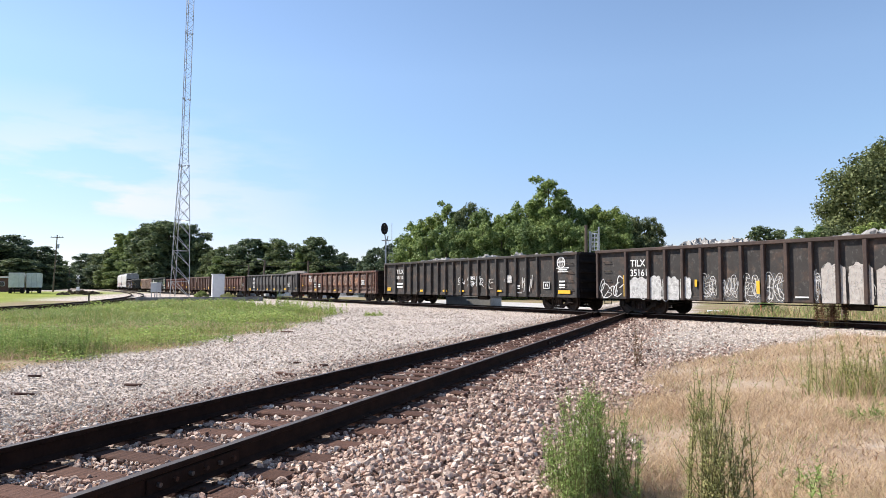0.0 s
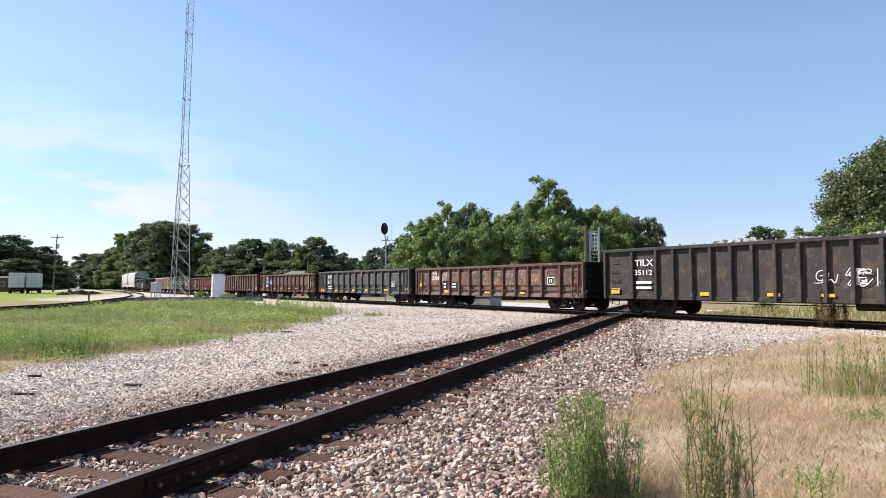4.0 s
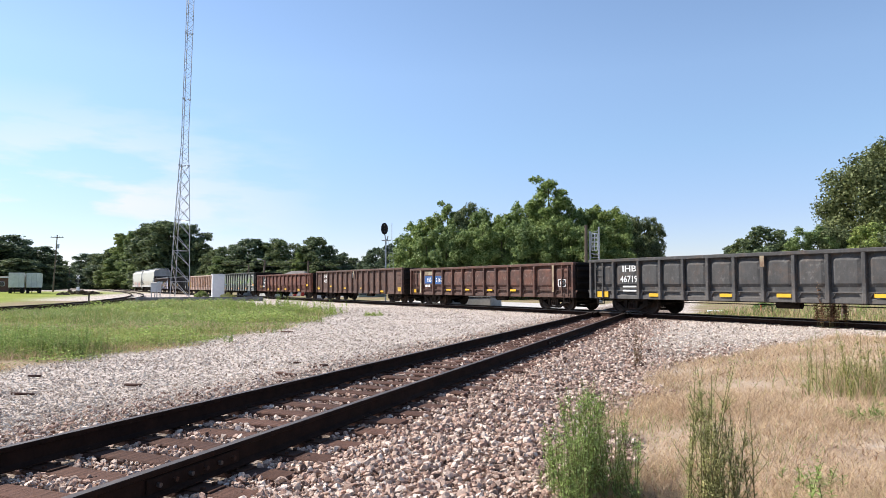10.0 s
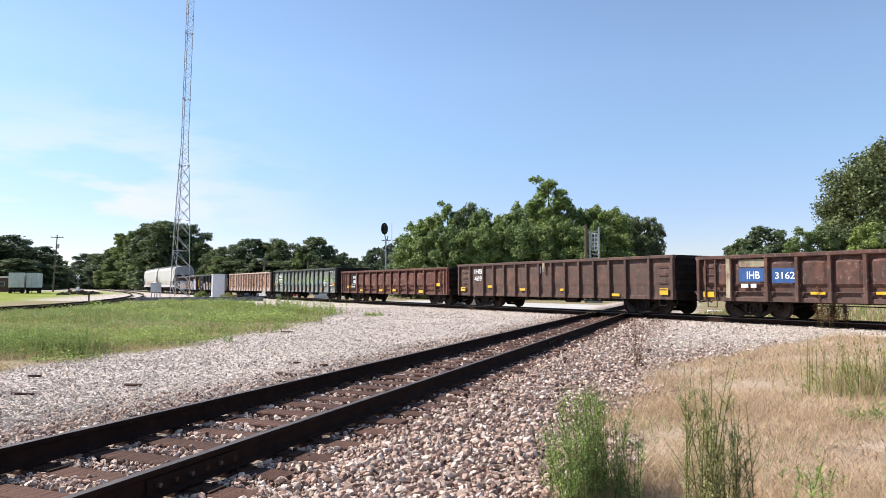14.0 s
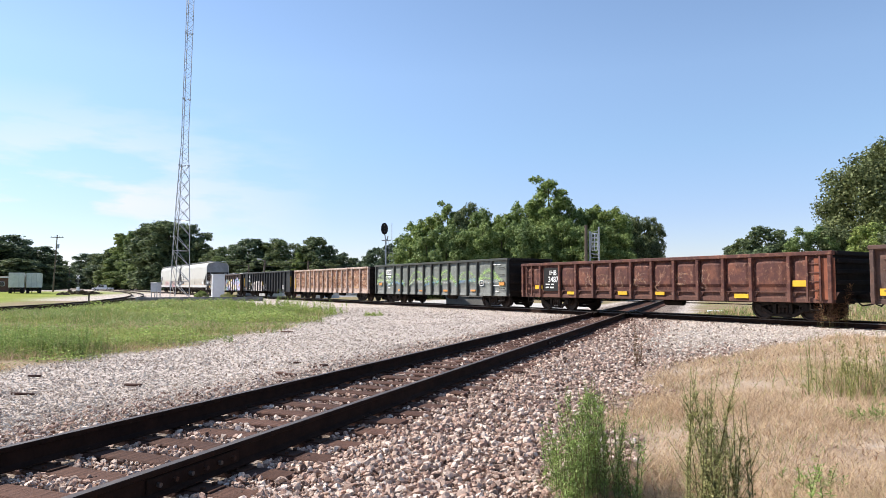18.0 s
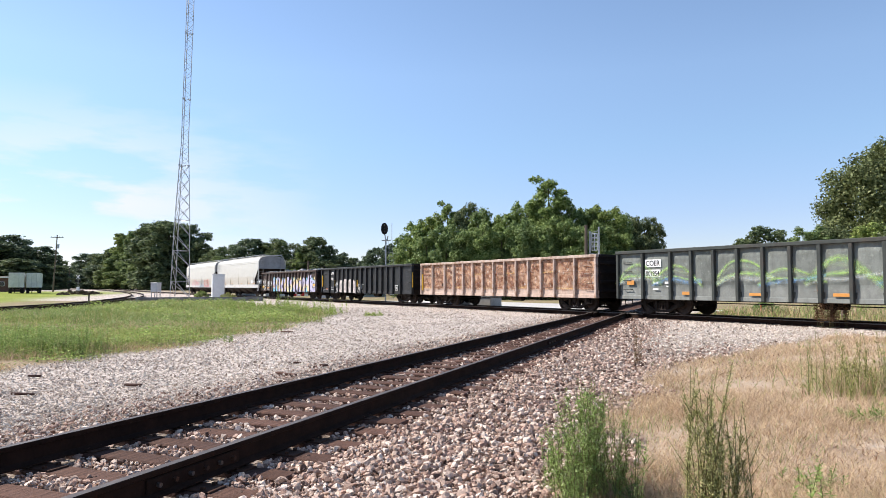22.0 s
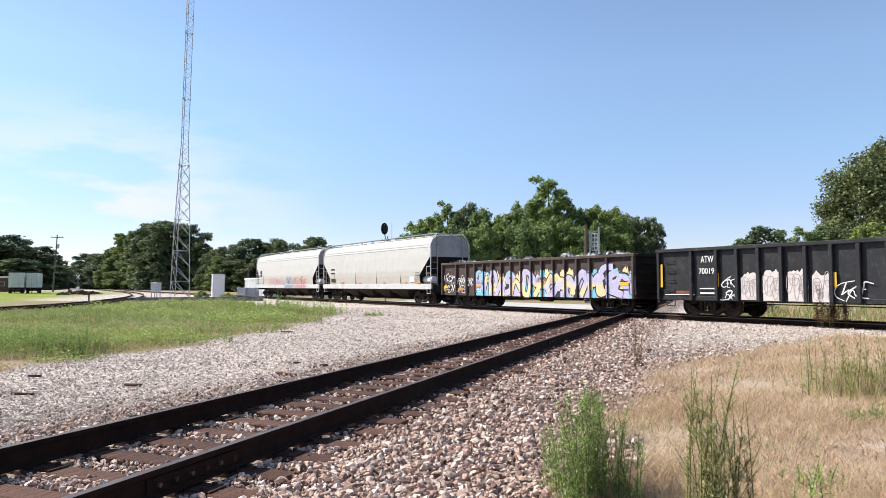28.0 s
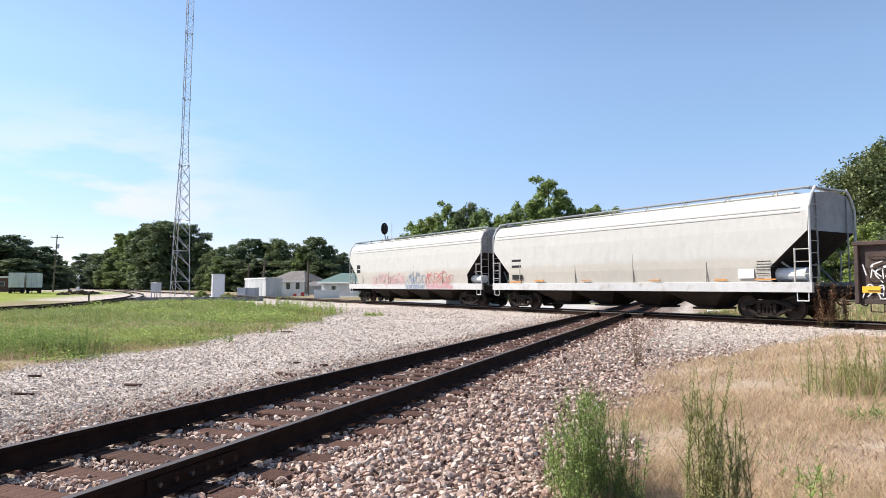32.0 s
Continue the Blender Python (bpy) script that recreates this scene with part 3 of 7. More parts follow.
def gondola(name, label, s_front, s_rear, top, n, mat, trim, low=0.64, w1=1.40, w2=1.44, bow=0.0, group="freight train"):
    """A mill gondola: posts and sheets on both sides, chords, ribbed ends, floor, sills, trucks, steps and ladders."""
    L = s_rear - s_front
    car = empty(name, Matrix(), label, "gondola wagon", group)
    KEYED.append((car, (s_front + s_rear) / 2))
    h, yw = L / 2, 1.46
    inner = (L - 0.16 - 2 * w1 - 2 * w2) / (n - 4)
    widths = [w1, w2] + [inner] * (n - 4) + [w2, w1]
    edges = [-h + 0.08 + sum(widths[:i]) for i in range(n + 1)]
    POSTS[car.name] = edges
    sheets, post, gus = {}, None, None
    for sy in (-1, 1):
        part("top_chord", B(-h - 0.03, h + 0.03, min(sy * 1.42, sy * 1.62), max(sy * 1.42, sy * 1.62), top - 0.14, top, 0.02), trim, car)
        part("side_sill", B(-h, h, min(sy * 1.40, sy * 1.50), max(sy * 1.40, sy * 1.50), low, low + 0.16, 0.012), mat, car)
        if bow > 0.05:
            # the older kind of car, with a ledge under the bulging sheets, flared post feet and full ladders
            part("side_ledge", B(-h + 0.1, h - 0.1, min(sy * 1.46, sy * 1.528), max(sy * 1.46, sy * 1.528), low + 0.345, low + 0.375), trim, car)
        for i in range(n):
            w = round(widths[i], 3)
            m = pose((edges[i] + edges[i + 1]) / 2, sy * yw, 0, 0, 0, 180 if sy > 0 else 0)
            if w not in sheets:
                sheets[w] = part("side_panel", panel_bm(w, low + 0.15, top - 0.12, bow), mat, car, m=m)
            else:
                again(sheets[w], m, car)
        for i in range(n + 1):
            m = pose(edges[i], sy * yw, 0, 0, 0, 180 if sy > 0 else 0)
            if post is None:
                bm = prism(((-0.07, low), (0.07, low), (0.07, top - 0.13), (-0.07, top - 0.13)), -0.15, 0.0)
                bmesh.ops.bevel(bm, geom=[e for e in bm.edges if abs(e.verts[0].co.y + 0.15) < 1e-4 and abs(e.verts[1].co.y + 0.15) < 1e-4], offset=0.02, segments=1, affect="EDGES")
                post = part("side_post", bm, trim, car, m=m)
                flare = 0.24 if bow > 0.05 else 0.13
                gb = prism(((-0.10, low + 0.14), (0.10, low + 0.14), (flare, low + 0.36), (-flare, low + 0.36)), -0.05, -0.002)
                gus = part("post_foot", gb, trim, post)
            else:
                again(gus, Matrix(), again(post, m, car))
    for sx in (-1, 1):
        bm = B(min(sx * h, sx * (h - 0.05)), max(sx * h, sx * (h - 0.05)), -1.44, 1.44, low, top - 0.02)
        part("end_sheet", bm, M_END, car)
        for k in range(4):
            z = low + 0.25 + k * (top - low - 0.3) / 4
            part("end_rib", B(min(sx * h, sx * (h + 0.09)), max(sx * h, sx * (h + 0.09)), -1.40, 1.40, z, z + 0.16, 0.03), M_END, car)
        part("end_chord", B(min(sx * (h - 0.06), sx * (h + 0.1)), max(sx * (h - 0.06), sx * (h + 0.1)), -1.41, 1.41, top - 0.15, top - 0.004, 0.02), M_END, car)
        coupler(car, sx * (h - 0.02), sx)
        truck(car, sx * (h - 2.05))
        # ladder at the corner of each side
        sy = -1
        x0 = sx * (h - 0.62)
        for k in range(4):
            z = low + 0.42 + k * (top - low - 0.55) / 4
            part("ladder_rung", rods([((x0 - 0.22, sy * 1.56, z), (x0 + 0.22, sy * 1.56, z)), ((x0 - 0.22, sy * 1.56, z), (x0 - 0.22, sy * 1.45, z)), ((x0 + 0.22, sy * 1.56, z), (x0 + 0.22, sy * 1.45, z))], 0.016, 5), trim, car)
        if bow > 0.05:
            for dx in (-0.22, 0.22):
                part("ladder_stile", B(x0 + dx - 0.03, x0 + dx + 0.03, -1.60, -1.55, low + 0.05, top - 0.16), trim, car)
        part("sill_step", rods([((x0 - 0.2, -1.47, low), (x0 - 0.2, -1.47, low - 0.24)), ((x0 - 0.2, -1.47, low - 0.24), (x0 + 0.2, -1.47, low - 0.24)), ((x0 + 0.2, -1.47, low - 0.24), (x0 + 0.2, -1.47, low))], 0.018, 5), M_UNDER, car)
    part("floor", B(-h + 0.05, h - 0.05, -1.40, 1.40, low + 0.05, low + 0.12), M_UNDER, car)
    part("centre_sill", B(-h + 0.2, h - 0.2, -0.22, 0.22, low - 0.06, low + 0.08, 0.02), M_UNDER, car)
    for x in np.linspace(-h + 3.6, h - 3.6, 6):
        part("crossbearer", prism(((-0.05, low + 0.06), (0.05, low + 0.06), (0.05, low - 0.02), (-0.05, low - 0.02)), -1.38, 1.38), M_UNDER, car, m=pose(float(x), 0, 0))
    part("brake_reservoir", rods([((0.5, -0.55, low - 0.1), (1.4, -0.55, low - 0.1))], 0.15, 12), M_UNDER, car)
    part("brake_rod", rods([((-h + 2.5, -0.4, low - 0.12), (h - 2.5, -0.35, low - 0.14))], 0.02, 5), M_UNDER, car)
    return car


# hopper white turned grey: the shade on the car's ends is put into the colour
M_HOPPER_END = surface("grey_end_sheet_paint", (0.36, 0.37, 0.38), (0.26, 0.26, 0.27), 1.5, 0.6)


def hopper(label, s_front, s_rear, mat):
    """A long covered grain hopper with sloped end sheets, side sills, outlets, roof walk and end ladders."""
    L = s_rear - s_front
    car = empty("covered_hopper_car", Matrix(), label, "hopper wagon", "freight train")
    KEYED.append((car, (s_front + s_rear) / 2))
    h = L / 2
    prof = ((1.46, 1.34), (1.522, 1.9), (1.535, 2.4), (1.528, 3.12), (1.525, 3.24), (1.485, 3.82), (1.465, 3.86), (1.43, 4.02), (1.41, 4.06), (1.32, 4.22), (1.29, 4.26), (1.08, 4.43), (1.03, 4.45), (0.0, 4.56))

    def reach(z):
        """How far the body comes out at a height: the ends slope in below the shoulder."""
        return h - 0.12 - 1.12 * (3.12 - min(3.12, max(z, 1.9)))
    bm = bmesh.new()
    full = [(y, z) for y, z in prof] + [(-y, z) for y, z in prof[-2::-1]]
    stations = np.linspace(-1, 1, 25)
    rings = [[bm.verts.new((float(u) * reach(z), y, z)) for y, z in full] for u in stations]
    for r0, r1 in zip(rings, rings[1:]):
        for j in range(len(full) - 1):
            bm.faces.new((r0[j], r1[j], r1[j + 1], r0[j + 1]))
        bm.faces.new((r0[-1], r1[-1], r1[0], r0[0]))
    k = len(full)
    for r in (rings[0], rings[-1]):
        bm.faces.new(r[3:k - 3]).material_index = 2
        # sloped lower faces of a white car: their shadow is painted in near-black
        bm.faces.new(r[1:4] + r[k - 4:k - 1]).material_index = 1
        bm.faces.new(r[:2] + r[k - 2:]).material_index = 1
    bmesh.ops.recalc_face_normals(bm, faces=bm.faces)
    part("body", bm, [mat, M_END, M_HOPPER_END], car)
    for sy in (-1, 1):
        part("side_sill", B(-h, h, min(sy * 1.40, sy * 1.528), max(sy * 1.40, sy * 1.528), 0.99, 1.35, 0.01), P_SILL, car)
        for z, y in ((3.76, 1.488), (3.91, 1.452)):
            part("roof_seam", B(-h + 0.4, h - 0.4, min(sy * (y - 0.03), sy * (y + 0.022)), max(sy * (y - 0.03), sy * (y + 0.022)), z, z + 0.035), mat, car)
        for a in np.arange(-h + 1.0, h - 0.5, 1.95):
            part("roof_walk_bracket", rods([((float(a), sy * 1.05, 4.42), (float(a), sy * 1.03, 4.66)), ((float(a) - 0.25, sy * 1.07, 4.42), (float(a), sy * 1.03, 4.66))], 0.022, 5), mat, car)
        part("roof_walk", B(-h + 0.25, h - 0.25, min(sy * 0.72, sy * 1.08), max(sy * 0.72, sy * 1.08), 4.65, 4.69), M_GALV, car)
    for x, z1 in ((-6.6, 2.45), (-2.4, 2.2), (1.2, 2.6), (4.9, 2.15)):
        part("panel_seam", B(x - 0.012, x + 0.012, -1.541, -1.50, 1.36, z1), P_SEAM, car)
    part("hatch_cover", B(-h + 1.2, h - 1.2, -0.38, 0.38, 4.55, 4.63, 0.03), mat, car)
    for sx in (-1, 1):
        for sy in (-1, 1):
            part("corner_post", rods([((sx * (h - 0.06), sy * 1.49, 1.34), (sx * (h - 0.06), sy * 1.51, 3.92)), ((sx * (h - 0.06), sy * 1.51, 3.92), (sx * (h - 0.07), sy * 1.30, 4.36)), ((sx * (h - 0.07), sy * 1.30, 4.36), (sx * (h - 0.09), sy * 1.00, 4.67))], 0.042, 6), P_SILL, car)
            part("end_post", rods([((sx * (h - 0.04), sy * 1.0, 1.24), (sx * (h - 0.09), sy * 1.0, 4.44))], 0.03, 6), M_HOPPER_END, car)
            part("ladder_rail", rods([((sx * (h - 0.60), sy * 1.50, 1.34), (sx * (h - 0.60), sy * 1.50, 2.52))], 0.03, 6), mat, car)
            for z in (1.62, 2.05, 2.48):
                part("ladder_rung", rods([((sx * (h - 0.62), sy * 1.50, z), (sx * (h - 0.06), sy * 1.50, z))], 0.018, 5), mat, car)
            part("sill_step", rods([((sx * (h - 0.15), sy * 1.48, 1.0), (sx * (h - 0.15), sy * 1.48, 0.70)), ((sx * (h - 0.15), sy * 1.48, 0.70), (sx * (h - 0.55), sy * 1.48, 0.70)), ((sx * (h - 0.55), sy * 1.48, 0.70), (sx * (h - 0.55), sy * 1.48, 1.0))], 0.018, 5), M_WHITE, car)
        for z in np.arange(1.5, 4.2, 0.42):
            part("end_rung", rods([((sx * (h - 0.05), -1.50, float(z)), (sx * (h - 0.05), -1.0, float(z)))], 0.018, 5), M_GALV, car)
        part("end_walk", B(min(sx * (h - 0.04), sx * (h - 0.40)), max(sx * (h - 0.04), sx * (h - 0.40)), -1.02, 1.02, 4.60, 4.65), M_GALV, car)
        for sy in (-0.7, 0.7):
            part("slope_brace", rods([((sx * (h - 0.2), sy, 1.12), (sx * (h - 1.35), sy * 1.6, 2.1))], 0.04, 6), M_HOPPER_END, car)
        part("end_platform", B(min(sx * (h - 0.02), sx * (h - 2.3)), max(sx * (h - 0.02), sx * (h - 2.3)), -1.38, 1.38, 1.02, 1.10), M_UNDER, car)
        part("end_sill", B(min(sx * h, sx * (h - 0.1)), max(sx * h, sx * (h - 0.1)), -1.39, 1.39, 0.82, 1.2), M_UNDER, car)
        coupler(car, sx * (h - 0.02), sx)
        truck(car, sx * (h - 1.95))
    part("brake_reservoir", rods([((h - 1.55, -1.0, 1.62), (h - 0.40, -1.0, 1.62))], 0.24, 14), M_WHITE, car)
    part("centre_sill", B(-h + 0.2, h - 0.2, -0.25, 0.25, 0.70, 1.0), M_UNDER, car)
    k = 4
    span = (2 * h - 7.0) / k
    for i in range(k):
        x = -h + 3.5 + span * (i + 0.5)
        bm = bmesh.new()
        a = [bm.verts.new((x + sx * span * 0.5, sy * 1.38, 1.0)) for sx, sy in ((-1, -1), (1, -1), (1, 1), (-1, 1))]
        b = [bm.verts.new((x + sx * 0.42, sy * 0.55, 0.36)) for sx, sy in ((-1, -1), (1, -1), (1, 1), (-1, 1))]
        for j in range(4):
            bm.faces.new((a[j], a[(j + 1) % 4], b[(j + 1) % 4], b[j]))
        bm.faces.new(b)
        bm.faces.new(a[::-1])
        bmesh.ops.recalc_face_normals(bm, faces=bm.faces)
        o = part("outlet_hopper", bm, M_UNDER, car)
        part("outlet_gate", B(x - 0.5, x + 0.5, -0.75, 0.75, 0.28, 0.37, 0.02), M_UNDER, o)
    return car


P_BLACK = rusty("worn_black_car_paint", (0.042, 0.039, 0.037), (0.10, 0.065, 0.048), 0.35, 0.5, pale=((0.22, 0.205, 0.19), 0.4))
P_ORANGE = rusty("orange_rusted_steel", (0.085, 0.058, 0.050), (0.26, 0.125, 0.072), 0.60, 0.6, pale=((0.60, 0.44, 0.35), 0.80), size=1.9, band=(1.02, (0.25, 0.19, 0.16), 0.75, 0.12))
P_GREY = rusty("worn_grey_black_paint", (0.070, 0.070, 0.070), (0.11, 0.085, 0.07), 0.35, 0.5, pale=((0.24, 0.23, 0.22), 0.45), band=(0.98, (0.17, 0.16, 0.15), 0.6, 0.12))
P_BROWN = rusty("brown_rusted_steel", (0.085, 0.048, 0.040), (0.15, 0.066, 0.046), 0.55, 0.7, pale=((0.34, 0.25, 0.21), 0.55), band=(0.98, (0.15, 0.098, 0.078), 0.5, 0.12))
P_BROWN2 = rusty("dull_brown_rusted_steel", (0.095, 0.060, 0.050), (0.15, 0.080, 0.058), 0.5, 0.6, pale=((0.28, 0.20, 0.155), 0.42))
P_RED = rusty("red_oxide_paint", (0.095, 0.038, 0.032), (0.19, 0.075, 0.048), 0.5, 0.6, pale=((0.50, 0.28, 0.18), 0.6), size=2.4, band=(0.98, (0.19, 0.10, 0.075), 0.5, 0.12))
P_GREEN = rusty("faded_grey_green_paint", (0.175, 0.190, 0.175), (0.12, 0.13, 0.115), 0.4, 0.5, pale=((0.38, 0.41, 0.37), 0.55), band=(1.05, (0.30, 0.31, 0.29), 0.6, 0.15))
P_GREEN_TRIM = rusty("dark_green_trim_paint", (0.045, 0.052, 0.048), (0.06, 0.055, 0.048), 0.4, 0.4)
P_SALMON = rusty("bleached_rust_paint", (0.66, 0.41, 0.27), (0.29, 0.11, 0.05), 0.62, 0.5, pale=((0.88, 0.77, 0.66), 1.0), size=4.2, band=(0.98, (0.68, 0.53, 0.45), 0.8, 0.10))
P_SALMON_TRIM = rusty("pale_pink_trim_paint", (0.66, 0.52, 0.44), (0.33, 0.17, 0.10), 0.45, 0.7, size=3.0)
P_BLACK2 = rusty("fresh_black_car_paint", (0.018, 0.019, 0.021), (0.040, 0.037, 0.036), 0.35, 0.5, 0.5, pale=((0.13, 0.13, 0.14), 0.3))
P_DARKBROWN = rusty("dark_brown_car_paint", (0.060, 0.042, 0.036), (0.095, 0.060, 0.046), 0.4, 0.45, pale=((0.16, 0.12, 0.10), 0.3))
P_HOPPER = rusty("off_white_hopper_paint", (0.61, 0.60, 0.56), (0.55, 0.53, 0.485), 0.22, 0.12, 0.5, size=0.8, band=(2.15, (0.53, 0.485, 0.41), 0.65, 0.18), mottle=0.16)
P_SEAM = surface("dirty_weld_seam", (0.46, 0.43, 0.37), (0.38, 0.355, 0.30), 2.0, 0.8)
P_SILL = rusty("chalky_white_sill_paint", (0.70, 0.70, 0.685), (0.52, 0.47, 0.42), 0.25, 0.3, 0.55, size=2.0, mottle=0.2)
# ---- paint, lettering and graffiti on the cars ----
FACE = -1.532


def smooth_line(pts, rounds=2):
    """Cuts the corners of a line of points."""
    for _ in range(rounds):
        out = [pts[0]]
        for p, q in zip(pts, pts[1:]):
            out += [(0.75 * p[0] + 0.25 * q[0], 0.75 * p[1] + 0.25 * q[1]), (0.25 * p[0] + 0.75 * q[0], 0.25 * p[1] + 0.75 * q[1])]
        pts = out + [pts[-1]]
    return pts


def polyline_ribbon(bm, pts, width, y, index, blunt=0.55, soft=None):
    """A flat stroke along points in x, z. soft: a layer that fades from the middle to the edges."""
    prev = None
    for i, q in enumerate(pts):
        a, b = pts[max(i - 1, 0)], pts[min(i + 1, len(pts) - 1)]
        d = Vector((b[0] - a[0], b[1] - a[1]))
        d = d.normalized() if d.length > 1e-6 else Vector((1, 0))
        u = math.sin(math.pi * (i + 0.5) / len(pts))
        k = width / 2 * (blunt + (1 - blunt) * u)
        row = [bm.verts.new((q[0] - d.y * k * e, y, q[1] + d.x * k * e)) for e in ((1, 0, -1) if soft else (1, -1))]
        if soft:
            for v, e in zip(row, (0.0, 1.0, 0.0)):
                v[soft] = e * min(1.0, 2.5 * u)
        if prev:
            for j in range(len(row) - 1):
                f = bm.faces.new((prev[j], prev[j + 1], row[j + 1], row[j]))
                f.material_index = index
        prev = row


INKS = {"W": (0.74, 0.74, 0.72), "G": (0.50, 0.47, 0.42), "R": (0.55, 0.30, 0.17), 
        "P": (0.80, 0.70, 0.68), "C": (0.22, 0.58, 0.74), "S1": (0.72, 0.42, 0.44), "S2": (0.66, 0.16, 0.16), "S3": (0.30, 0.36, 0.46), "X": (0.06, 0.05, 0.06), "GREY": (0.40, 0.36, 0.35)}
INK_MATS = {k: surface("spray_paint", c, tuple(v * 0.72 for v in c), 5, 0.6, 0, 50, 0.05, 0.002, fine_amount=0.25) for k, c in INKS.items()}
spray = random.Random(21)


def ink_blend(name, colours, scale=2.2):
    """Several sprayed colours running into each other."""
    m, n, l = nodes_of(name)
    p = n["Principled BSDF"]
    p.inputs["Roughness"].default_value = 0.6
    k = len(colours)
    col = ramp(n, l, noise_node(n, l, scale, 3, 0.55), [(0.30 + 0.40 * i / max(1, k - 1), c) for i, c in enumerate(colours)])
    col = mix(n, l, 0.4, col, ramp(n, l, noise_node(n, l, 14, 5, 0.7), [(0.35, 0.5), (0.6, 1.0)]), "MULTIPLY")
    l.new(col, p.inputs["Base Color"])
    return m


def mist(name, colour, strength, floor=0.15):
    """Thin sprayed paint: the steel shows through between the specks and at the edges."""
    m, n, l = nodes_of(name)
    p = n["Principled BSDF"]
    p.inputs["Roughness"].default_value = 0.65
    p.inputs["Base Color"].default_value = (*colour, 1)
    a = n.new("ShaderNodeAttribute")
    a.attribute_name = "soft"
    f = n.new("ShaderNodeMath")
    f.operation = "MULTIPLY"
    l.new(a.outputs["Fac"], f.inputs[0])
    l.new(ramp(n, l, noise_node(n, l, 6, 6, 0.75), [(0.36, strength * floor), (0.62, strength)]), f.inputs[1])
    l.new(f.outputs[0], p.inputs["Alpha"])
    return m


SKELETONS = (
    (((0.9, 0.85), (0.5, 1.0), (0.1, 0.8), (0.3, 0.55), (0.75, 0.45), (0.9, 0.2), (0.5, 0.0), (0.05, 0.15)),),
    (((0.9, 1.0), (0.15, 0.9), (0.1, 0.5), (0.1, 0.05), (0.95, 0.0)), ((0.1, 0.5), (0.75, 0.55))),
    (((0.05, 0.0), (0.15, 1.0), (0.8, 0.05), (0.95, 1.0)),),
    (((0.0, 0.0), (0.45, 1.0), (0.95, 0.0)), ((0.1, 0.4), (0.9, 0.35))),
    (((0.1, 0.0), (0.1, 1.0), (0.8, 0.85), (0.75, 0.55), (0.15, 0.45), (0.95, 0.0)),),
    (((0.0, 0.0), (0.2, 1.0), (0.5, 0.4), (0.8, 1.0), (1.0, 0.0)),),
    (((0.9, 0.75), (0.5, 1.0), (0.08, 0.7), (0.1, 0.2), (0.5, 0.0), (0.95, 0.3), (0.55, 0.45)),),
    (((0.1, 1.0), (0.15, 0.0)), ((0.95, 1.0), (0.15, 0.5), (1.0, 0.0))),
)


def skeleton(x0, x1, z0, z1, slant=0.1, jit=0.12):
    """One abstract letter-like form, knocked about, within a cell."""
    out = []
    for line in spray.choice(SKELETONS):
        pts = []
        for u, w in line:
            u, w = u + spray.uniform(-jit, jit), w + spray.uniform(-jit, jit) * 0.7
            pts.append((x0 + (x1 - x0) * (u + slant * (w - 0.5)), z0 + (z1 - z0) * min(1.05, max(-0.05, w))))
        out.append(pts)
    return out


INK_LABELS = {"W": "white sprayed graffiti", "G": "faded white sprayed graffiti", "L": "light green sprayed graffiti", "P": "pinkish white sprayed graffiti", "Y": "yellow sprayed graffiti", "C": "sky blue sprayed graffiti", "V": "lavender sprayed graffiti"}
FILLS = {"G": ink_blend("faded_spray_fill", [(0.20, 0.19, 0.18), (0.50, 0.48, 0.45), (0.66, 0.64, 0.60)])}
MISTS = {"C": mist("chalky_white_spray", (0.62, 0.61, 0.59), 0.95, 0.5), "P": mist("pinkish_white_spray", (0.62, 0.56, 0.53), 1.0, 0.75), "D": mist("old_tan_white_spray", (0.46, 0.42, 0.38), 0.95, 0.7), "E": mist("old_white_outline", (0.56, 0.54, 0.50), 0.8), "T": mist("thin_white_spray", (0.50, 0.48, 0.45), 0.30), "M": mist("pale_green_spray_mist", (0.40, 0.50, 0.30), 0.35), "L": mist("green_spray_mist", (0.36, 0.56, 0.16), 0.80), "B": mist("blue_spray_mist", (0.20, 0.36, 0.56), 0.6), "R": mist("chalk_scrawl", (0.58, 0.36, 0.24), 0.55), "W": mist("white_spray_mist", (0.66, 0.70, 0.66), 0.45), "K": mist("rust_stain_letter", (0.15, 0.055, 0.03), 1.0, 0.3), "Y": mist("ochre_stain", (0.78, 0.52, 0.14), 0.45)}


def letters_filled(bm, x0, x1, z0, z1, count, thick, lap=0.12):
    """Fat interlocked forms with dark rims and light strokes inside."""
    step, lift = (x1 - x0) / count, 0.0
    for c in range(count):
        a, b = x0 + step * (c - lap), x0 + step * (c + 1 + lap)
        for line in skeleton(a + thick * 0.4, b - thick * 0.4, z0 + thick * 0.45, z1 - thick * 0.45, 0.15, 0.32):
            pts = smooth_line(line)
            lift += 0.0004
            polyline_ribbon(bm, pts, thick * 1.42, FACE - 0.003 - lift, 1, 0.85)
            polyline_ribbon(bm, pts, thick, FACE - 0.010 - lift, 0, 0.85)
            polyline_ribbon(bm, [(x - thick * 0.16, z + thick * 0.12) for x, z in pts[2:-2]], thick * 0.13, FACE - 0.018 - lift, 2, 0.3)
            if spray.random() < 0.5:
                e = pts[-1]
                polyline_ribbon(bm, [e, (e[0] + spray.uniform(-1, 1) * thick, e[1] + spray.uniform(-0.4, 0.4) * thick)], thick * 0.7, FACE - 0.009 - lift, 1, 0.2)


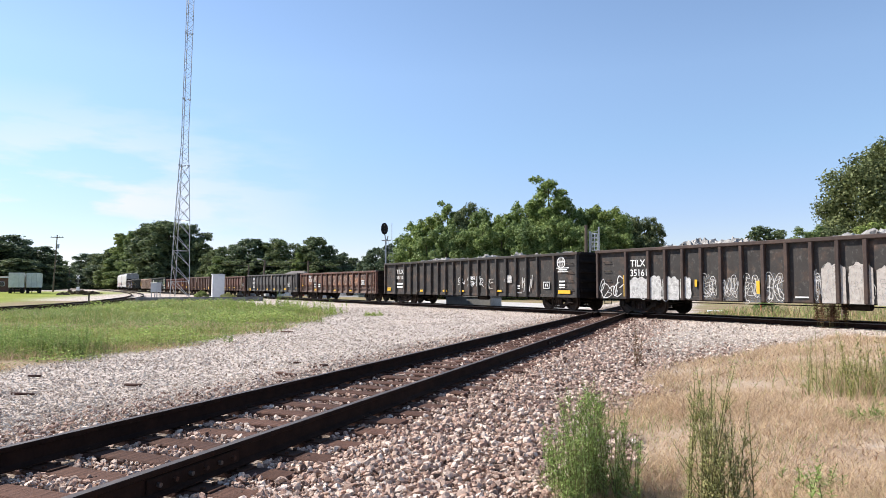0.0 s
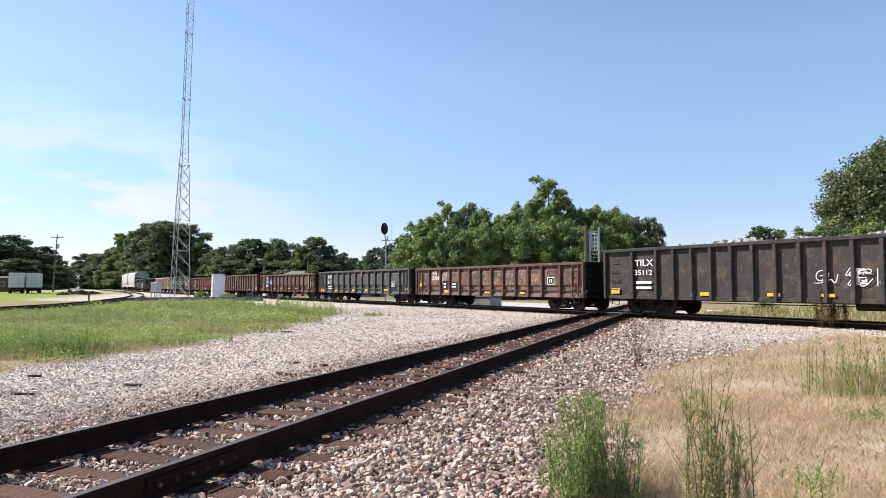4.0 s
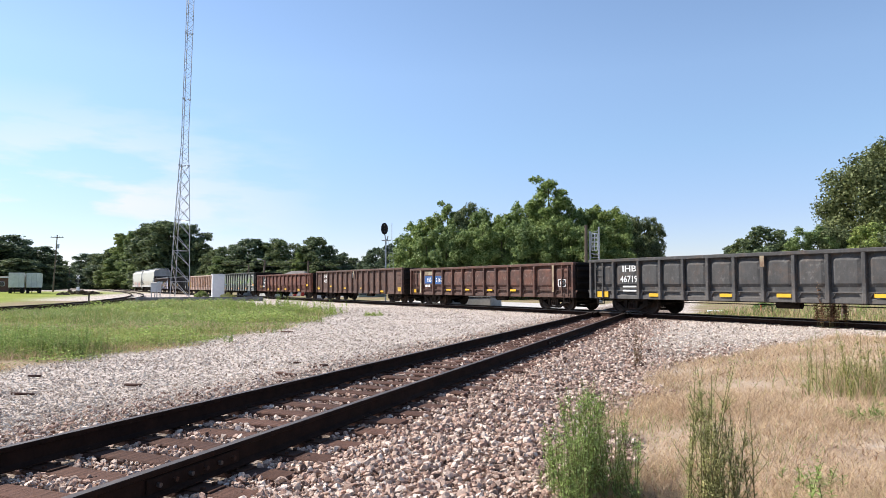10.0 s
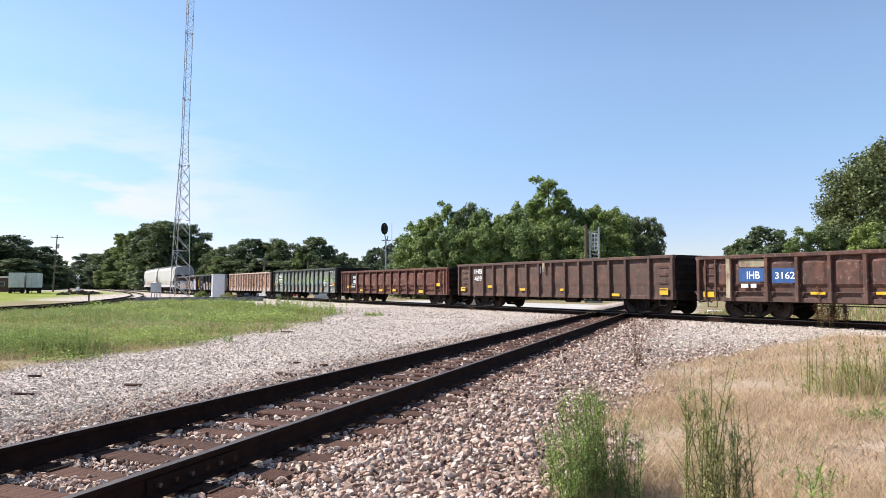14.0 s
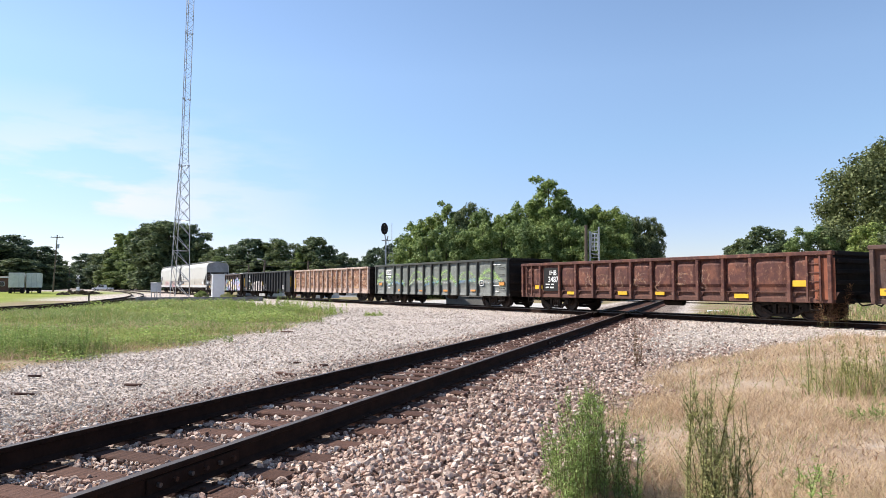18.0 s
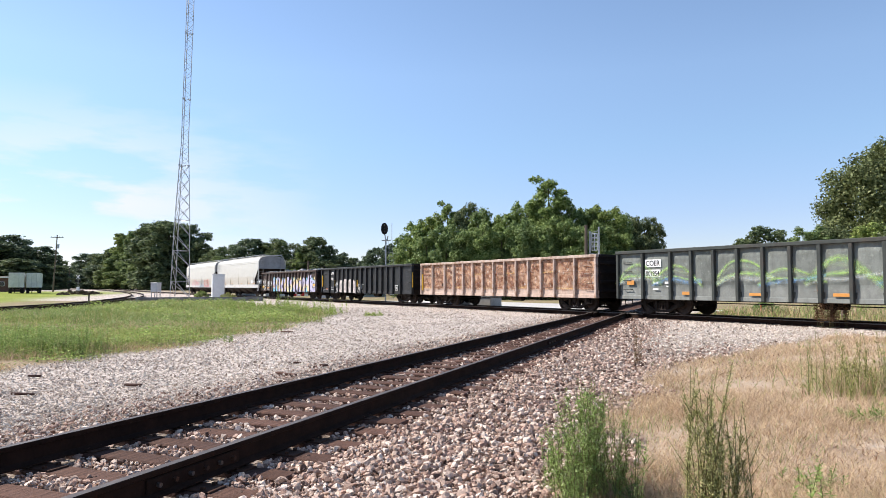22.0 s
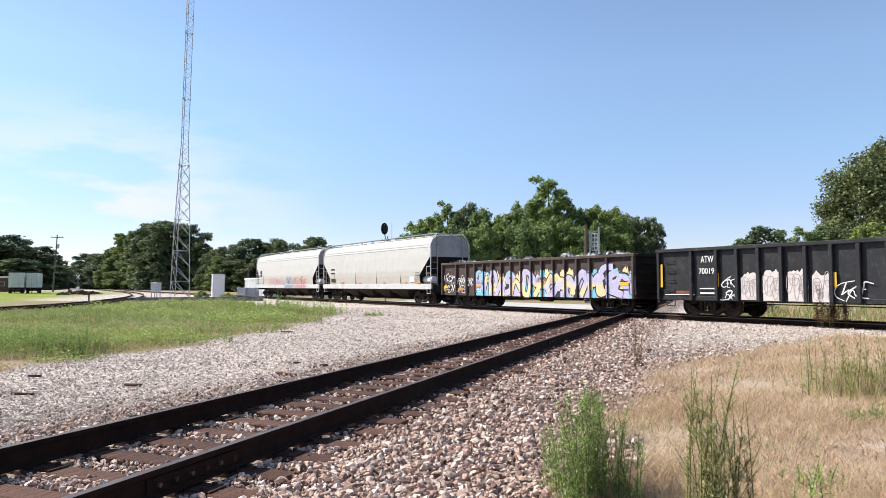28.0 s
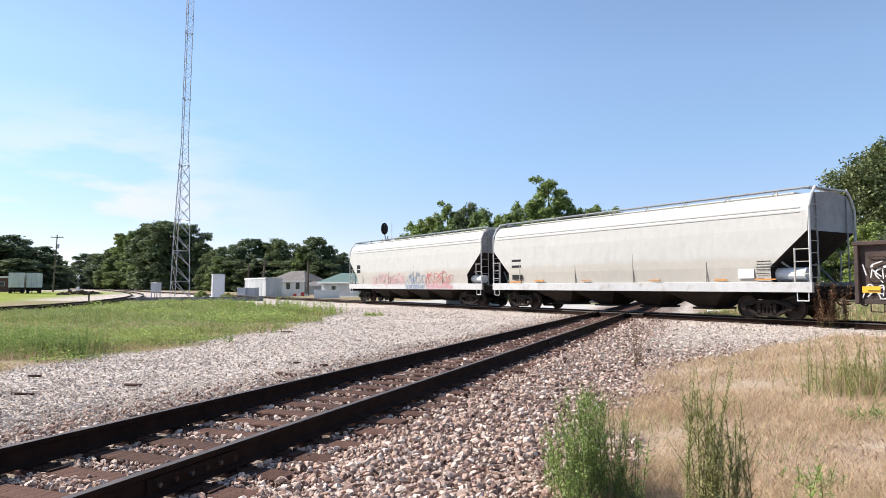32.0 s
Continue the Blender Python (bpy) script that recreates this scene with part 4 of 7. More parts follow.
def letters_thin(bm, x0, x1, z0, z1, width):
    """A quick tag: rows of small looping forms, each in one stroke."""
    w, h = x1 - x0, z1 - z0
    rows = 2 if h > 0.75 * w and h > 0.6 else 1
    k = 0
    for r in range(rows):
        ra, rb = z0 + h * r / rows, z0 + h * (r + 1) / rows
        n = max(3, round(w / (0.30 * (rb - ra) + 0.04)))
        for c in range(n):
            dz = spray.uniform(-0.10, 0.10) * h
            tall = spray.uniform(0.7, 1.1) * (rb - ra)
            for line in skeleton(x0 + w * (c - 0.4) / n, x0 + w * (c + 1.4) / n, ra + dz, ra + dz + tall, 0.25, 0.38):
                k += 1
                polyline_ribbon(bm, smooth_line(line, 3), width * spray.uniform(0.8, 1.4), FACE - 0.003 - 0.0005 * k, 0, 0.6)


def blob(bm, soft, x0, x1, z0, z1, y, index, rough, spikes=False):
    """A filled patch of sprayed paint with a lumpy or spiked upper edge."""
    n = max(6, int((x1 - x0) / 0.07))
    ph = spray.uniform(0, 6.28)
    prev = None
    for i in range(n + 1):
        u = i / n
        edge = abs(math.sin(2.6 * math.pi * u + ph)) if not spikes else spray.random() ** 0.7
        top = z1 - (z1 - z0) * rough * (1 - edge) - (z1 - z0) * 0.12 * (2 * u - 1) ** 4
        x = x0 + (x1 - x0) * u
        row = [bm.verts.new((x, y, z0 + (top - z0) * v)) for v in (0.0, 0.5, 1.0)]
        for v in row:
            v[soft] = 1.0
        if prev:
            for j in range(2):
                bm.faces.new((prev[j], prev[j + 1], row[j + 1], row[j])).material_index = index
        prev = row


def outlined(bm, soft, x0, x1, z0, z1, count, thick, line_w, y, index):
    """Letter-like forms drawn as two lines each, either side of a stroke."""
    step = (x1 - x0) / count
    for c in range(count):
        for k, line in enumerate(skeleton(x0 + step * c + thick * 0.4, x0 + step * (c + 1) - thick * 0.2, z0 + thick * 0.4, z1 - thick * 0.4, 0.08, 0.30)):
            pts = smooth_line(line, 3)
            for side in (-1, 1):
                off = []
                for i, q in enumerate(pts):
                    a, b = pts[max(i - 1, 0)], pts[min(i + 1, len(pts) - 1)]
                    d = Vector((b[0] - a[0], b[1] - a[1]))
                    d = d.normalized() if d.length > 1e-6 else Vector((1, 0))
                    f = side * thick * 0.5 * min(1.0, 6 * min(i, len(pts) - 1 - i) / len(pts))
                    off.append((q[0] - d.y * f, q[1] + d.x * f))
                before = len(bm.verts)
                polyline_ribbon(bm, off, line_w, y - 0.0012 * k - 0.0004 * (side + 1), index, 0.8)
                bm.verts.ensure_lookup_table()
                for v in bm.verts[before:]:
                    v[soft] = 1.0


def bubble(car, x0, x1, z0, z1, code):
    """One piece of graffiti on a side panel: 0 filled patches with lines, 1 a quick tag, 3 faint scrawls, 4 outlined forms."""
    ink, style = (code, 1) if code[0] == "S" else (code[:-1], int(code[-1]))
    bm = bmesh.new()
    w, h = x1 - x0, z1 - z0
    mats = [INK_MATS[ink]]
    if style == 0 and w > 0.3:
        soft = bm.verts.layers.float.new("soft")
        blob(bm, soft, x0, x1, z0, z1, FACE - 0.003, 0, 0.22 if ink == "P" else 0.10, ink == "P")
        outlined(bm, soft, x0, x1, z0, z1 - 0.08, 2, min(0.22, 0.30 * w), 0.024, FACE - 0.008, 1)
        mats = {"W": [MISTS["C"], INK_MATS["W"]], "P": [MISTS["P"], INK_MATS["GREY"]], "G": [MISTS["D"], MISTS["E"]]}[ink]
    elif style == 0:
        letters_filled(bm, x0, x1, z0, z1, 1, min(0.16 * h, 0.4 * w, 0.20), 0.55)
        mats = [FILLS["G"], INK_MATS["W"], INK_MATS["X"]]
    elif style == 1:
        letters_thin(bm, x0, x1, z0, z1, 0.045 if ink[0] == "S" else 0.036)
    elif style == 4:
        soft = bm.verts.layers.float.new("soft")
        blob(bm, soft, x0, x1, z0, z1 - 0.1, FACE - 0.003, 1, 0.15)
        outlined(bm, soft, x0, x1, z0, z1, 2, 0.14, 0.020, FACE - 0.008, 0)
        outlined(bm, soft, x0 + 0.05, x1, z0 + 0.1 * h, z1 - 0.25 * h, 1, 0.13, 0.016, FACE - 0.014, 0)
        mats = [MISTS["C"], MISTS["T"]]
    else:
        soft = bm.verts.layers.float.new("soft")
        for j, line in enumerate(skeleton(x0, x1, z0, z1) + skeleton(x0, x1, z0, z1)):
            polyline_ribbon(bm, smooth_line(line, 3), 0.05, FACE - 0.004 - 0.002 * j, 0, 0.7, soft)
        mats = [MISTS[ink], MISTS["W"]]
    part("graffiti", bm, mats, car, INK_LABELS.get(ink, "old sprayed graffiti"))


def sweeps(car, x0, x1, z0, z1, count):
    """Long soft arcs sprayed along a side, one hump after another."""
    step = (x1 - x0) / count
    for k in range(count):
        bm = bmesh.new()
        soft = bm.verts.layers.float.new("soft")
        a, up = x0 + step * (k + spray.uniform(-0.25, 0.25)), spray.uniform(0.55, 1.0) * (z1 - z0)
        for j, (lift, wd, ink) in enumerate(((1.0, 0.22, 0), (0.72, 0.34, 1), (0.50, 0.16, 0), (0.28, 0.20, 2))):
            arc = [(a - 0.15, z0 + 0.05), (a + step * 0.22, z0 + up * lift * 0.9), (a + step * 0.5, z0 + up * lift), (a + step * 0.78, z0 + up * lift * 0.8), (a + step * 1.12, z0 - 0.02 + 0.1 * j)]
            polyline_ribbon(bm, smooth_line([(px, pz + spray.uniform(-0.12, 0.12)) for px, pz in arc], 3), wd * spray.uniform(0.7, 1.6), FACE - 0.004 - 0.003 * j, ink, 0.8, soft)
        part("graffiti", bm, [MISTS["L"], MISTS["M"], MISTS["B"] if k % 2 else MISTS["W"]], car, "light green sprayed arcs")


def ghost(car, x0, x1, z0, z1):
    """Two rows of big worn painted block forms that rust has eaten, panel by panel."""
    edges = GHOST_EDGES
    mid = (z0 + z1) / 2
    for k, (a, b) in enumerate(zip(edges, edges[1:])):
        bm = bmesh.new()
        soft = bm.verts.layers.float.new("soft")
        for r, (za, zb) in enumerate(((z0 + 0.06, mid - 0.08), (mid + 0.06, z1 - 0.14))):
            for j, line in enumerate(skeleton(a + 0.22, b - 0.22, za, zb, 0.0, 0.16)):
                polyline_ribbon(bm, line, 0.26, FACE - 0.004 - 0.003 * r - 0.001 * j, 0, 0.95, soft)
            polyline_ribbon(bm, [(a + 0.12, za - 0.02), (b - 0.12, za + spray.uniform(-0.05, 0.05))], 0.10, FACE - 0.012 - 0.003 * r, 1 if (k + r) % 3 == 0 else 0, 0.8, soft)
        part("worn_lettering", bm, [MISTS["K"], MISTS["Y"]], car, "rust-eaten traces of old painted forms")


GHOST_EDGES = [-7.92, -6.52, -5.08] + [-5.08 + 10.16 * k / 10 for k in range(1, 10)] + [5.08, 6.52, 7.92]


def shade_fill(name, low, high, z_mid):
    """Sprayed paint that fades from one colour into another at about half its height."""
    m, n, l = nodes_of(name)
    p = n["Principled BSDF"]
    p.inputs["Roughness"].default_value = 0.6
    tc, sep, wave = n.new("ShaderNodeTexCoord"), n.new("ShaderNodeSeparateXYZ"), n.new("ShaderNodeMath")
    l.new(tc.outputs["Object"], sep.inputs[0])
    wave.operation = "MULTIPLY_ADD"
    wave.inputs[1].default_value = 0.9
    l.new(noise_node(n, l, 1.6, 2), wave.inputs[0])
    l.new(sep.outputs[2], wave.inputs[2])
    edge = n.new("ShaderNodeMapRange")
    edge.inputs[1].default_value, edge.inputs[2].default_value = z_mid + 0.30, z_mid + 0.60
    l.new(wave.outputs[0], edge.inputs[0])
    col = mix(n, l, edge.outputs[0], low, high)
    col = mix(n, l, 0.35, col, ramp(n, l, noise_node(n, l, 14, 5, 0.7), [(0.35, 0.55), (0.6, 1.0)]), "MULTIPLY")
    l.new(col, p.inputs["Base Color"])
    return m


CREAM, LAV, SKYBLUE, UMBER = (0.70, 0.57, 0.29), (0.46, 0.43, 0.61), (0.17, 0.46, 0.56), (0.24, 0.11, 0.06)
MURAL_FILLS = [shade_fill("cream_umber_spray", CREAM, UMBER, 1.45), shade_fill("cream_lavender_spray", CREAM, LAV, 1.30), shade_fill("lavender_cream_spray", LAV, CREAM, 1.35), shade_fill("lavender_blue_spray", LAV, SKYBLUE, 1.85)]


def mural(car, x0, x1, z0, z1):
    """A long painted piece: fat interlocked block forms with dark rims, over panels and posts alike."""
    bm = bmesh.new()
    soft = bm.verts.layers.float.new("soft")
    x = x0
    while x < x1 - 0.2:
        wd = spray.uniform(0.30, 0.55)
        blob(bm, soft, x, min(x + wd + 0.02, x1), z0, z1 - spray.uniform(0.0, 0.22), FACE - 0.002, spray.choice((0, 1, 2, 3, 3, 4, 5, 5)), 0.15, spray.random() < 0.4)
        x += wd
    count, lift = 17, 0.0
    step = (x1 - x0) / count
    for c in range(count):
        fill = spray.choice((0, 1, 1, 2, 2, 2, 3)) if 0 < c < count - 2 else 3
        a, b = x0 + step * (c - 0.35), x0 + step * (c + 1.35)
        low, high = z0 + spray.uniform(-0.02, 0.10), z1 - spray.uniform(-0.04, 0.2)
        thick = spray.uniform(0.26, 0.36)
        for line in skeleton(a + thick * 0.5, b - thick * 0.5, low + thick * 0.45, high - thick * 0.45, 0.15, 0.30):
            pts = smooth_line(line, 2)
            lift += 0.0005
            polyline_ribbon(bm, pts, thick + 0.12, FACE - 0.004 - lift, 0, 0.9)
            polyline_ribbon(bm, pts, thick, FACE - 0.0055 - lift, 1 + fill, 0.9)
            polyline_ribbon(bm, [(px - thick * 0.28, pz + thick * 0.22) for px, pz in pts[2:-2]], 0.020, FACE - 0.007 - lift, 6, 0.5)
    mats = [INK_MATS["X"]] + MURAL_FILLS + [INK_MATS["C"], INK_MATS["W"]]
    whole = bpy.data.meshes.new("whole")
    bm.to_mesh(whole)
    over = bmesh.new()
    for e in POSTS[car.name]:
        if x0 < e < x1:
            cut = bmesh.new()
            cut.from_mesh(whole)
            for co, no in ((e - 0.05, -1), (e + 0.05, 1)):
                bmesh.ops.bisect_plane(cut, geom=cut.verts[:] + cut.edges[:] + cut.faces[:], plane_co=(co, 0, 0), plane_no=(no, 0, 0), clear_outer=True)
            bmesh.ops.translate(cut, vec=(0, -0.079, 0), verts=cut.verts[:])
            piece = bpy.data.meshes.new("piece")
            cut.to_mesh(piece)
            cut.free()
            over.from_mesh(piece)
            bpy.data.meshes.remove(piece)
    bpy.data.meshes.remove(whole)
    part("graffiti", bm, mats, car, "long many-coloured graffiti of fat block forms")
    part("post_graffiti", over, mats, car, "graffiti paint running on over the posts")


def lettering(car, x0, x1, z0, z1, words, ink="W"):
    """Painted letters, fitted into a field on the near side."""
    cu = bpy.data.curves.new("letters", "FONT")
    cu.body, cu.size, cu.extrude = words, 1.0, 0.0
    cu.offset = 0.012
    tmp = new("letters", cu)
    bpy.context.view_layer.update()
    me = bpy.data.meshes.new_from_object(tmp.evaluated_get(bpy.context.evaluated_depsgraph_get()))
    bpy.data.objects.remove(tmp)
    co = np.array([v.co for v in me.vertices])
    lo, hi = co.min(0), co.max(0)
    for v in me.vertices:
        u, w = (v.co.x - lo[0]) / (hi[0] - lo[0]), (v.co.y - lo[1]) / (hi[1] - lo[1])
        v.co = (x0 + u * (x1 - x0), FACE - 0.006, z0 + w * (z1 - z0))
    me.materials.clear()
    me.materials.append(M_TXT if ink == "W" else M_BLACK)
    o = new("lettering", me)
    o.parent = car
    tagged(o, "white painted letters" if ink == "W" else "black painted letters on a white plate")


def bars(car, x0, x1, z0, z1, ink="W"):
    part("lettering", B(x0, x1, FACE - 0.008, FACE - 0.002, z0, z1), M_TXT if ink == "W" else M_BLACK, car, "small line of painted writing")


def reflector(car, x0, x1, z0, z1, ink="Y"):
    part("reflector", B(x0, x1, FACE - 0.020, FACE + 0.01, z0, z1, 0.004), M_YELLOW if ink == "Y" else M_ORANGE, car, "yellow reflector plate")


M_ORANGE = plain("orange_reflector", (0.62, 0.27, 0.06), 0.45)
PATCHES = {"K": plain("black_panel_paint", (0.022, 0.021, 0.021), 0.6), "BLUE": rusty("blue_panel_paint", (0.045, 0.13, 0.36), (0.14, 0.16, 0.2), 0.2), "CREAM": rusty("cream_patch_paint", (0.50, 0.44, 0.30), (0.25, 0.15, 0.1), 0.5),
           "RUST": rusty("rust_strip_paint", (0.22, 0.08, 0.04), (0.15, 0.06, 0.04), 0.5), "ORNG": rusty("orange_primer_paint", (0.40, 0.13, 0.07), (0.2, 0.08, 0.05), 0.4), "PALE": plain("fresh_white_patch", (0.80, 0.80, 0.79), 0.6)}


def patch(car, x0, x1, z0, z1, ink="K"):
    part("painted_panel", B(x0, x1, FACE - 0.002, FACE + 0.012, z0, z1), PATCHES[ink], car)


def post_paint(car, x0, x1, z0, z1):
    part("painted_post_face", B(x0, x1, -1.617, -1.606, z0, z1), PATCHES["CREAM"], car, "bleached pale post face")


def framed(car, x0, x1, z0, z1):
    """A small black data plate with a white frame."""
    bm = B(x0, x1, FACE - 0.004, FACE + 0.008, z0, z1)
    o = part("data_plate", bm, PATCHES["K"], car)
    t = 0.035
    bm = bmesh.new()
    for a, b, c, d in ((x0, x1, z0, z0 + t), (x0, x1, z1 - t, z1), (x0, x0 + t, z0 + t, z1 - t), (x1 - t, x1, z0 + t, z1 - t), ((x0 * 0.7 + x1 * 0.3), (x0 * 0.55 + x1 * 0.45), z0 + 0.1, z1 - 0.1), ((x0 * 0.45 + x1 * 0.55), (x0 * 0.3 + x1 * 0.7), z0 + 0.1, z1 - 0.1)):
        box(bm, a, b, FACE - 0.009, FACE - 0.004, c, d)
    part("frame", bm, M_TXT, o, "white painted frame")


def emblem(car, x0, x1, z0, z1):
    """A plain round emblem of bars within a ring, on a banner."""
    w, h = x1 - x0, z1 - z0
    cx, cz, r = x0 + 0.40 * w, z0 + 0.62 * h, 0.36 * h
    bm = bmesh.new()
    polyline_ribbon(bm, [(cx + r * math.cos(a), cz + r * math.sin(a)) for a in np.linspace(0, 6.2832, 28)], 0.05, FACE - 0.004, 0, 1.0)
    for q in (-0.5, 0.0, 0.5):
        e = r * math.sqrt(1 - q * q)
        polyline_ribbon(bm, [(cx + q * r, cz - e), (cx + q * r, cz + e)], 0.04, FACE - 0.005, 0, 1.0)
    polyline_ribbon(bm, [(cx - r, cz + 0.05 * h), (cx + r, cz + 0.05 * h)], 0.05, FACE - 0.006, 0, 1.0)
    for a, b, c, d in ((x0 + 0.05 * w, x1, z0 + 0.24 * h, z0 + 0.29 * h), (x0 + 0.15 * w, x1 - 0.05 * w, z0, z0 + 0.05 * h), (x0 + 0.22 * w, x1 - 0.15 * w, z0 + 0.11 * h, z0 + 0.19 * h)):
        box(bm, a, b, FACE - 0.010, FACE - 0.007, c, d)
    part("emblem", bm, M_TXT, car, "white painted emblem")


A_CAR = gondola("gondola_car", "long black gondola car with white graffiti, full of pale scrap", -86.62, -66.68, 2.84, 20, P_BLACK, P_DARKBROWN, w1=1.7, w2=1.25)
B_CAR = gondola("gondola_car", "long black gondola car heaped with pale scrap", -65.45, -45.51, 2.84, 20, P_BLACK, P_BLACK, w1=1.6, w2=1.28)
C_CAR = gondola("gondola_car", "orange-rusted gondola car with bulging side sheets", -44.25, -28.44, 2.36, 13, P_ORANGE, P_BROWN, w1=1.6, w2=1.36, bow=0.088)
D_CAR = gondola("gondola_car", "dark grey gondola car with bulging side sheets", -27.55, -11.40, 2.42, 13, P_GREY, P_GREY, bow=0.088)
E_CAR = gondola("gondola_car", "brown rusty gondola car with a blue name panel", -10.35, 5.50, 2.36, 13, P_BROWN, P_BROWN, bow=0.088)
F_CAR = gondola("gondola_car", "tall brown rusty gondola car", 6.60, 22.45, 2.49, 15, P_BROWN2, P_BROWN2, w1=1.2, w2=1.3, bow=0.02)
G_CAR = gondola("gondola_car", "red-brown rusty gondola car with chalked scrawls", 23.60, 39.70, 2.38, 13, P_RED, P_RED, bow=0.088)
H_CAR = gondola("gondola_car", "faded grey-green gondola car with green graffiti", 40.90, 56.90, 2.74, 14, P_GREEN, P_GREEN_TRIM, bow=0.03)
I_CAR = gondola("gondola_car", "bleached salmon gondola car covered in old rust", 58.10, 74.10, 2.68, 14, P_SALMON, P_SALMON_TRIM, bow=0.02)
J_CAR = gondola("gondola_car", "glossy black gondola car with white and pink graffiti", 75.25, 91.25, 2.72, 16, P_BLACK2, P_BLACK2, w1=1.6, w2=1.14)
K_CAR = gondola("gondola_car", "dark brown gondola car with a long many-coloured graffiti", 92.47, 108.12, 2.63, 16, P_DARKBROWN, P_DARKBROWN, w1=1.55, w2=1.10)
L_CAR = hopper("off-white covered grain hopper car with dirty lower sides", 109.50, 127.55, P_HOPPER)
M_CAR = hopper("off-white covered grain hopper car with pink graffiti at the tail", 128.60, 146.85, P_HOPPER)
lettering(A_CAR, -7.94, -7.12, 2.05, 2.34, 'TILX')
lettering(A_CAR, -7.95, -7.04, 1.63, 1.93, '35161')
bubble(A_CAR, -9.78, -8.34, 0.74, 1.63, 'W1')
bubble(A_CAR, -7.99, -6.99, 0.69, 1.61, 'W0')
bubble(A_CAR, -6.89, -6.30, 0.65, 1.67, 'W0')
bubble(A_CAR, -6.22, -5.42, 0.64, 1.61, 'W0')
bubble(A_CAR, -5.36, -4.84, 0.72, 1.60, 'W0')
bubble(A_CAR, -4.38, -3.72, 0.69, 1.77, 'W4')
bubble(A_CAR, -3.50, -2.76, 0.65, 1.64, 'W4')
bubble(A_CAR, -2.58, -1.88, 0.60, 1.74, 'W4')
bubble(A_CAR, -1.70, -1.01, 0.62, 1.78, 'W4')
bubble(A_CAR, -0.07, 0.26, 0.65, 1.90, 'W4')
bubble(A_CAR, 0.32, 1.10, 0.64, 2.00, 'G0')
bubble(A_CAR, 1.20, 1.93, 0.63, 1.99, 'G0')
bubble(A_CAR, 2.03, 2.65, 0.59, 1.85, 'G0')
reflector(A_CAR, -8.34, -8.18, 0.75, 1.69)
reflector(A_CAR, -4.65, -4.54, 1.18, 1.46)
reflector(A_CAR, -2.02, -1.89, 0.93, 1.40)
bars(A_CAR, -0.59, -0.12, 0.80, 0.85)
lettering(B_CAR, -8.17, -7.18, 2.06, 2.34, 'TILX')
lettering(B_CAR, -8.18, -7.23, 1.67, 1.89, '35112')
bars(B_CAR, -8.10, -7.27, 1.30, 1.42)
bars(B_CAR, -8.10, -7.28, 1.08, 1.19)
bars(B_CAR, 5.35, 5.57, 1.18, 1.24)
bars(B_CAR, 5.35, 5.57, 1.05, 1.11)
bars(B_CAR, 5.23, 5.71, 0.83, 0.86)
reflector(B_CAR, -9.54, -9.05, 0.87, 1.10)
reflector(B_CAR, -4.89, -4.43, 0.83, 0.96)
reflector(B_CAR, -2.09, -1.61, 0.84, 0.96)
reflector(B_CAR, -0.17, 0.28, 0.84, 0.95)
reflector(B_CAR, 3.50, 3.98, 0.88, 0.98)
reflector(B_CAR, 8.56, 9.44, 0.83, 1.00)
bubble(B_CAR, -0.32, 0.35, 1.22, 1.76, 'W1')
bubble(B_CAR, 0.72, 1.35, 1.22, 1.83, 'W1')
bubble(B_CAR, 1.59, 2.21, 1.18, 1.73, 'W1')
bubble(B_CAR, 2.57, 3.08, 1.03, 1.55, 'G1')
bubble(B_CAR, 4.25, 4.86, 1.37, 1.80, 'W0')
bubble(B_CAR, 5.81, 5.95, 0.92, 1.79, 'W0')
bubble(B_CAR, 6.46, 6.59, 0.93, 1.78, 'W0')
framed(B_CAR, 7.46, 7.93, 1.08, 1.42)
emblem(B_CAR, 8.41, 9.35, 1.89, 2.64)
bars(B_CAR, 8.65, 9.05, 1.39, 1.47)
bars(B_CAR, 8.64, 9.05, 1.22, 1.30)
bars(B_CAR, 8.64, 9.05, 1.11, 1.17)
lettering(C_CAR, -5.88, -5.03, 1.59, 1.86, '3036')
lettering(C_CAR, -5.82, -5.28, 1.92, 2.12, 'IHB')
patch(C_CAR, -4.56, -3.80, 1.06, 1.53)
patch(C_CAR, -3.65, -2.69, 1.06, 1.47)
bars(C_CAR, -4.50, -4.23, 1.29, 1.39)
bars(C_CAR, -4.50, -4.24, 1.10, 1.20)
bars(C_CAR, -3.54, -3.10, 1.29, 1.36)
bars(C_CAR, -3.55, -3.10, 1.11, 1.20)
reflector(C_CAR, -7.59, -7.13, 1.17, 1.40)
reflector(C_CAR, -4.42, -3.81, 0.80, 0.94)
reflector(C_CAR, -0.11, 0.35, 0.79, 0.89)
reflector(C_CAR, 3.06, 3.45, 0.78, 0.89)
framed(C_CAR, 5.25, 5.78, 1.28, 1.65)
bubble(C_CAR, -4.54, -3.78, 1.55, 2.02, 'G1')
bars(D_CAR, -6.06, -5.29, 1.15, 1.22)
bars(D_CAR, -6.06, -5.29, 0.97, 1.04)
lettering(D_CAR, -6.07, -5.29, 1.84, 2.10, 'IHB')
lettering(D_CAR, -6.21, -5.22, 1.37, 1.66, '46719')
framed(D_CAR, 5.36, 5.87, 1.14, 1.51)
reflector(D_CAR, -7.68, -6.93, 0.70, 0.96)
reflector(D_CAR, -4.61, -4.07, 0.76, 0.90)
reflector(D_CAR, -1.21, -0.69, 0.79, 0.92)
reflector(D_CAR, 1.07, 1.60, 0.81, 0.94)
reflector(D_CAR, 4.28, 4.86, 0.84, 0.96)
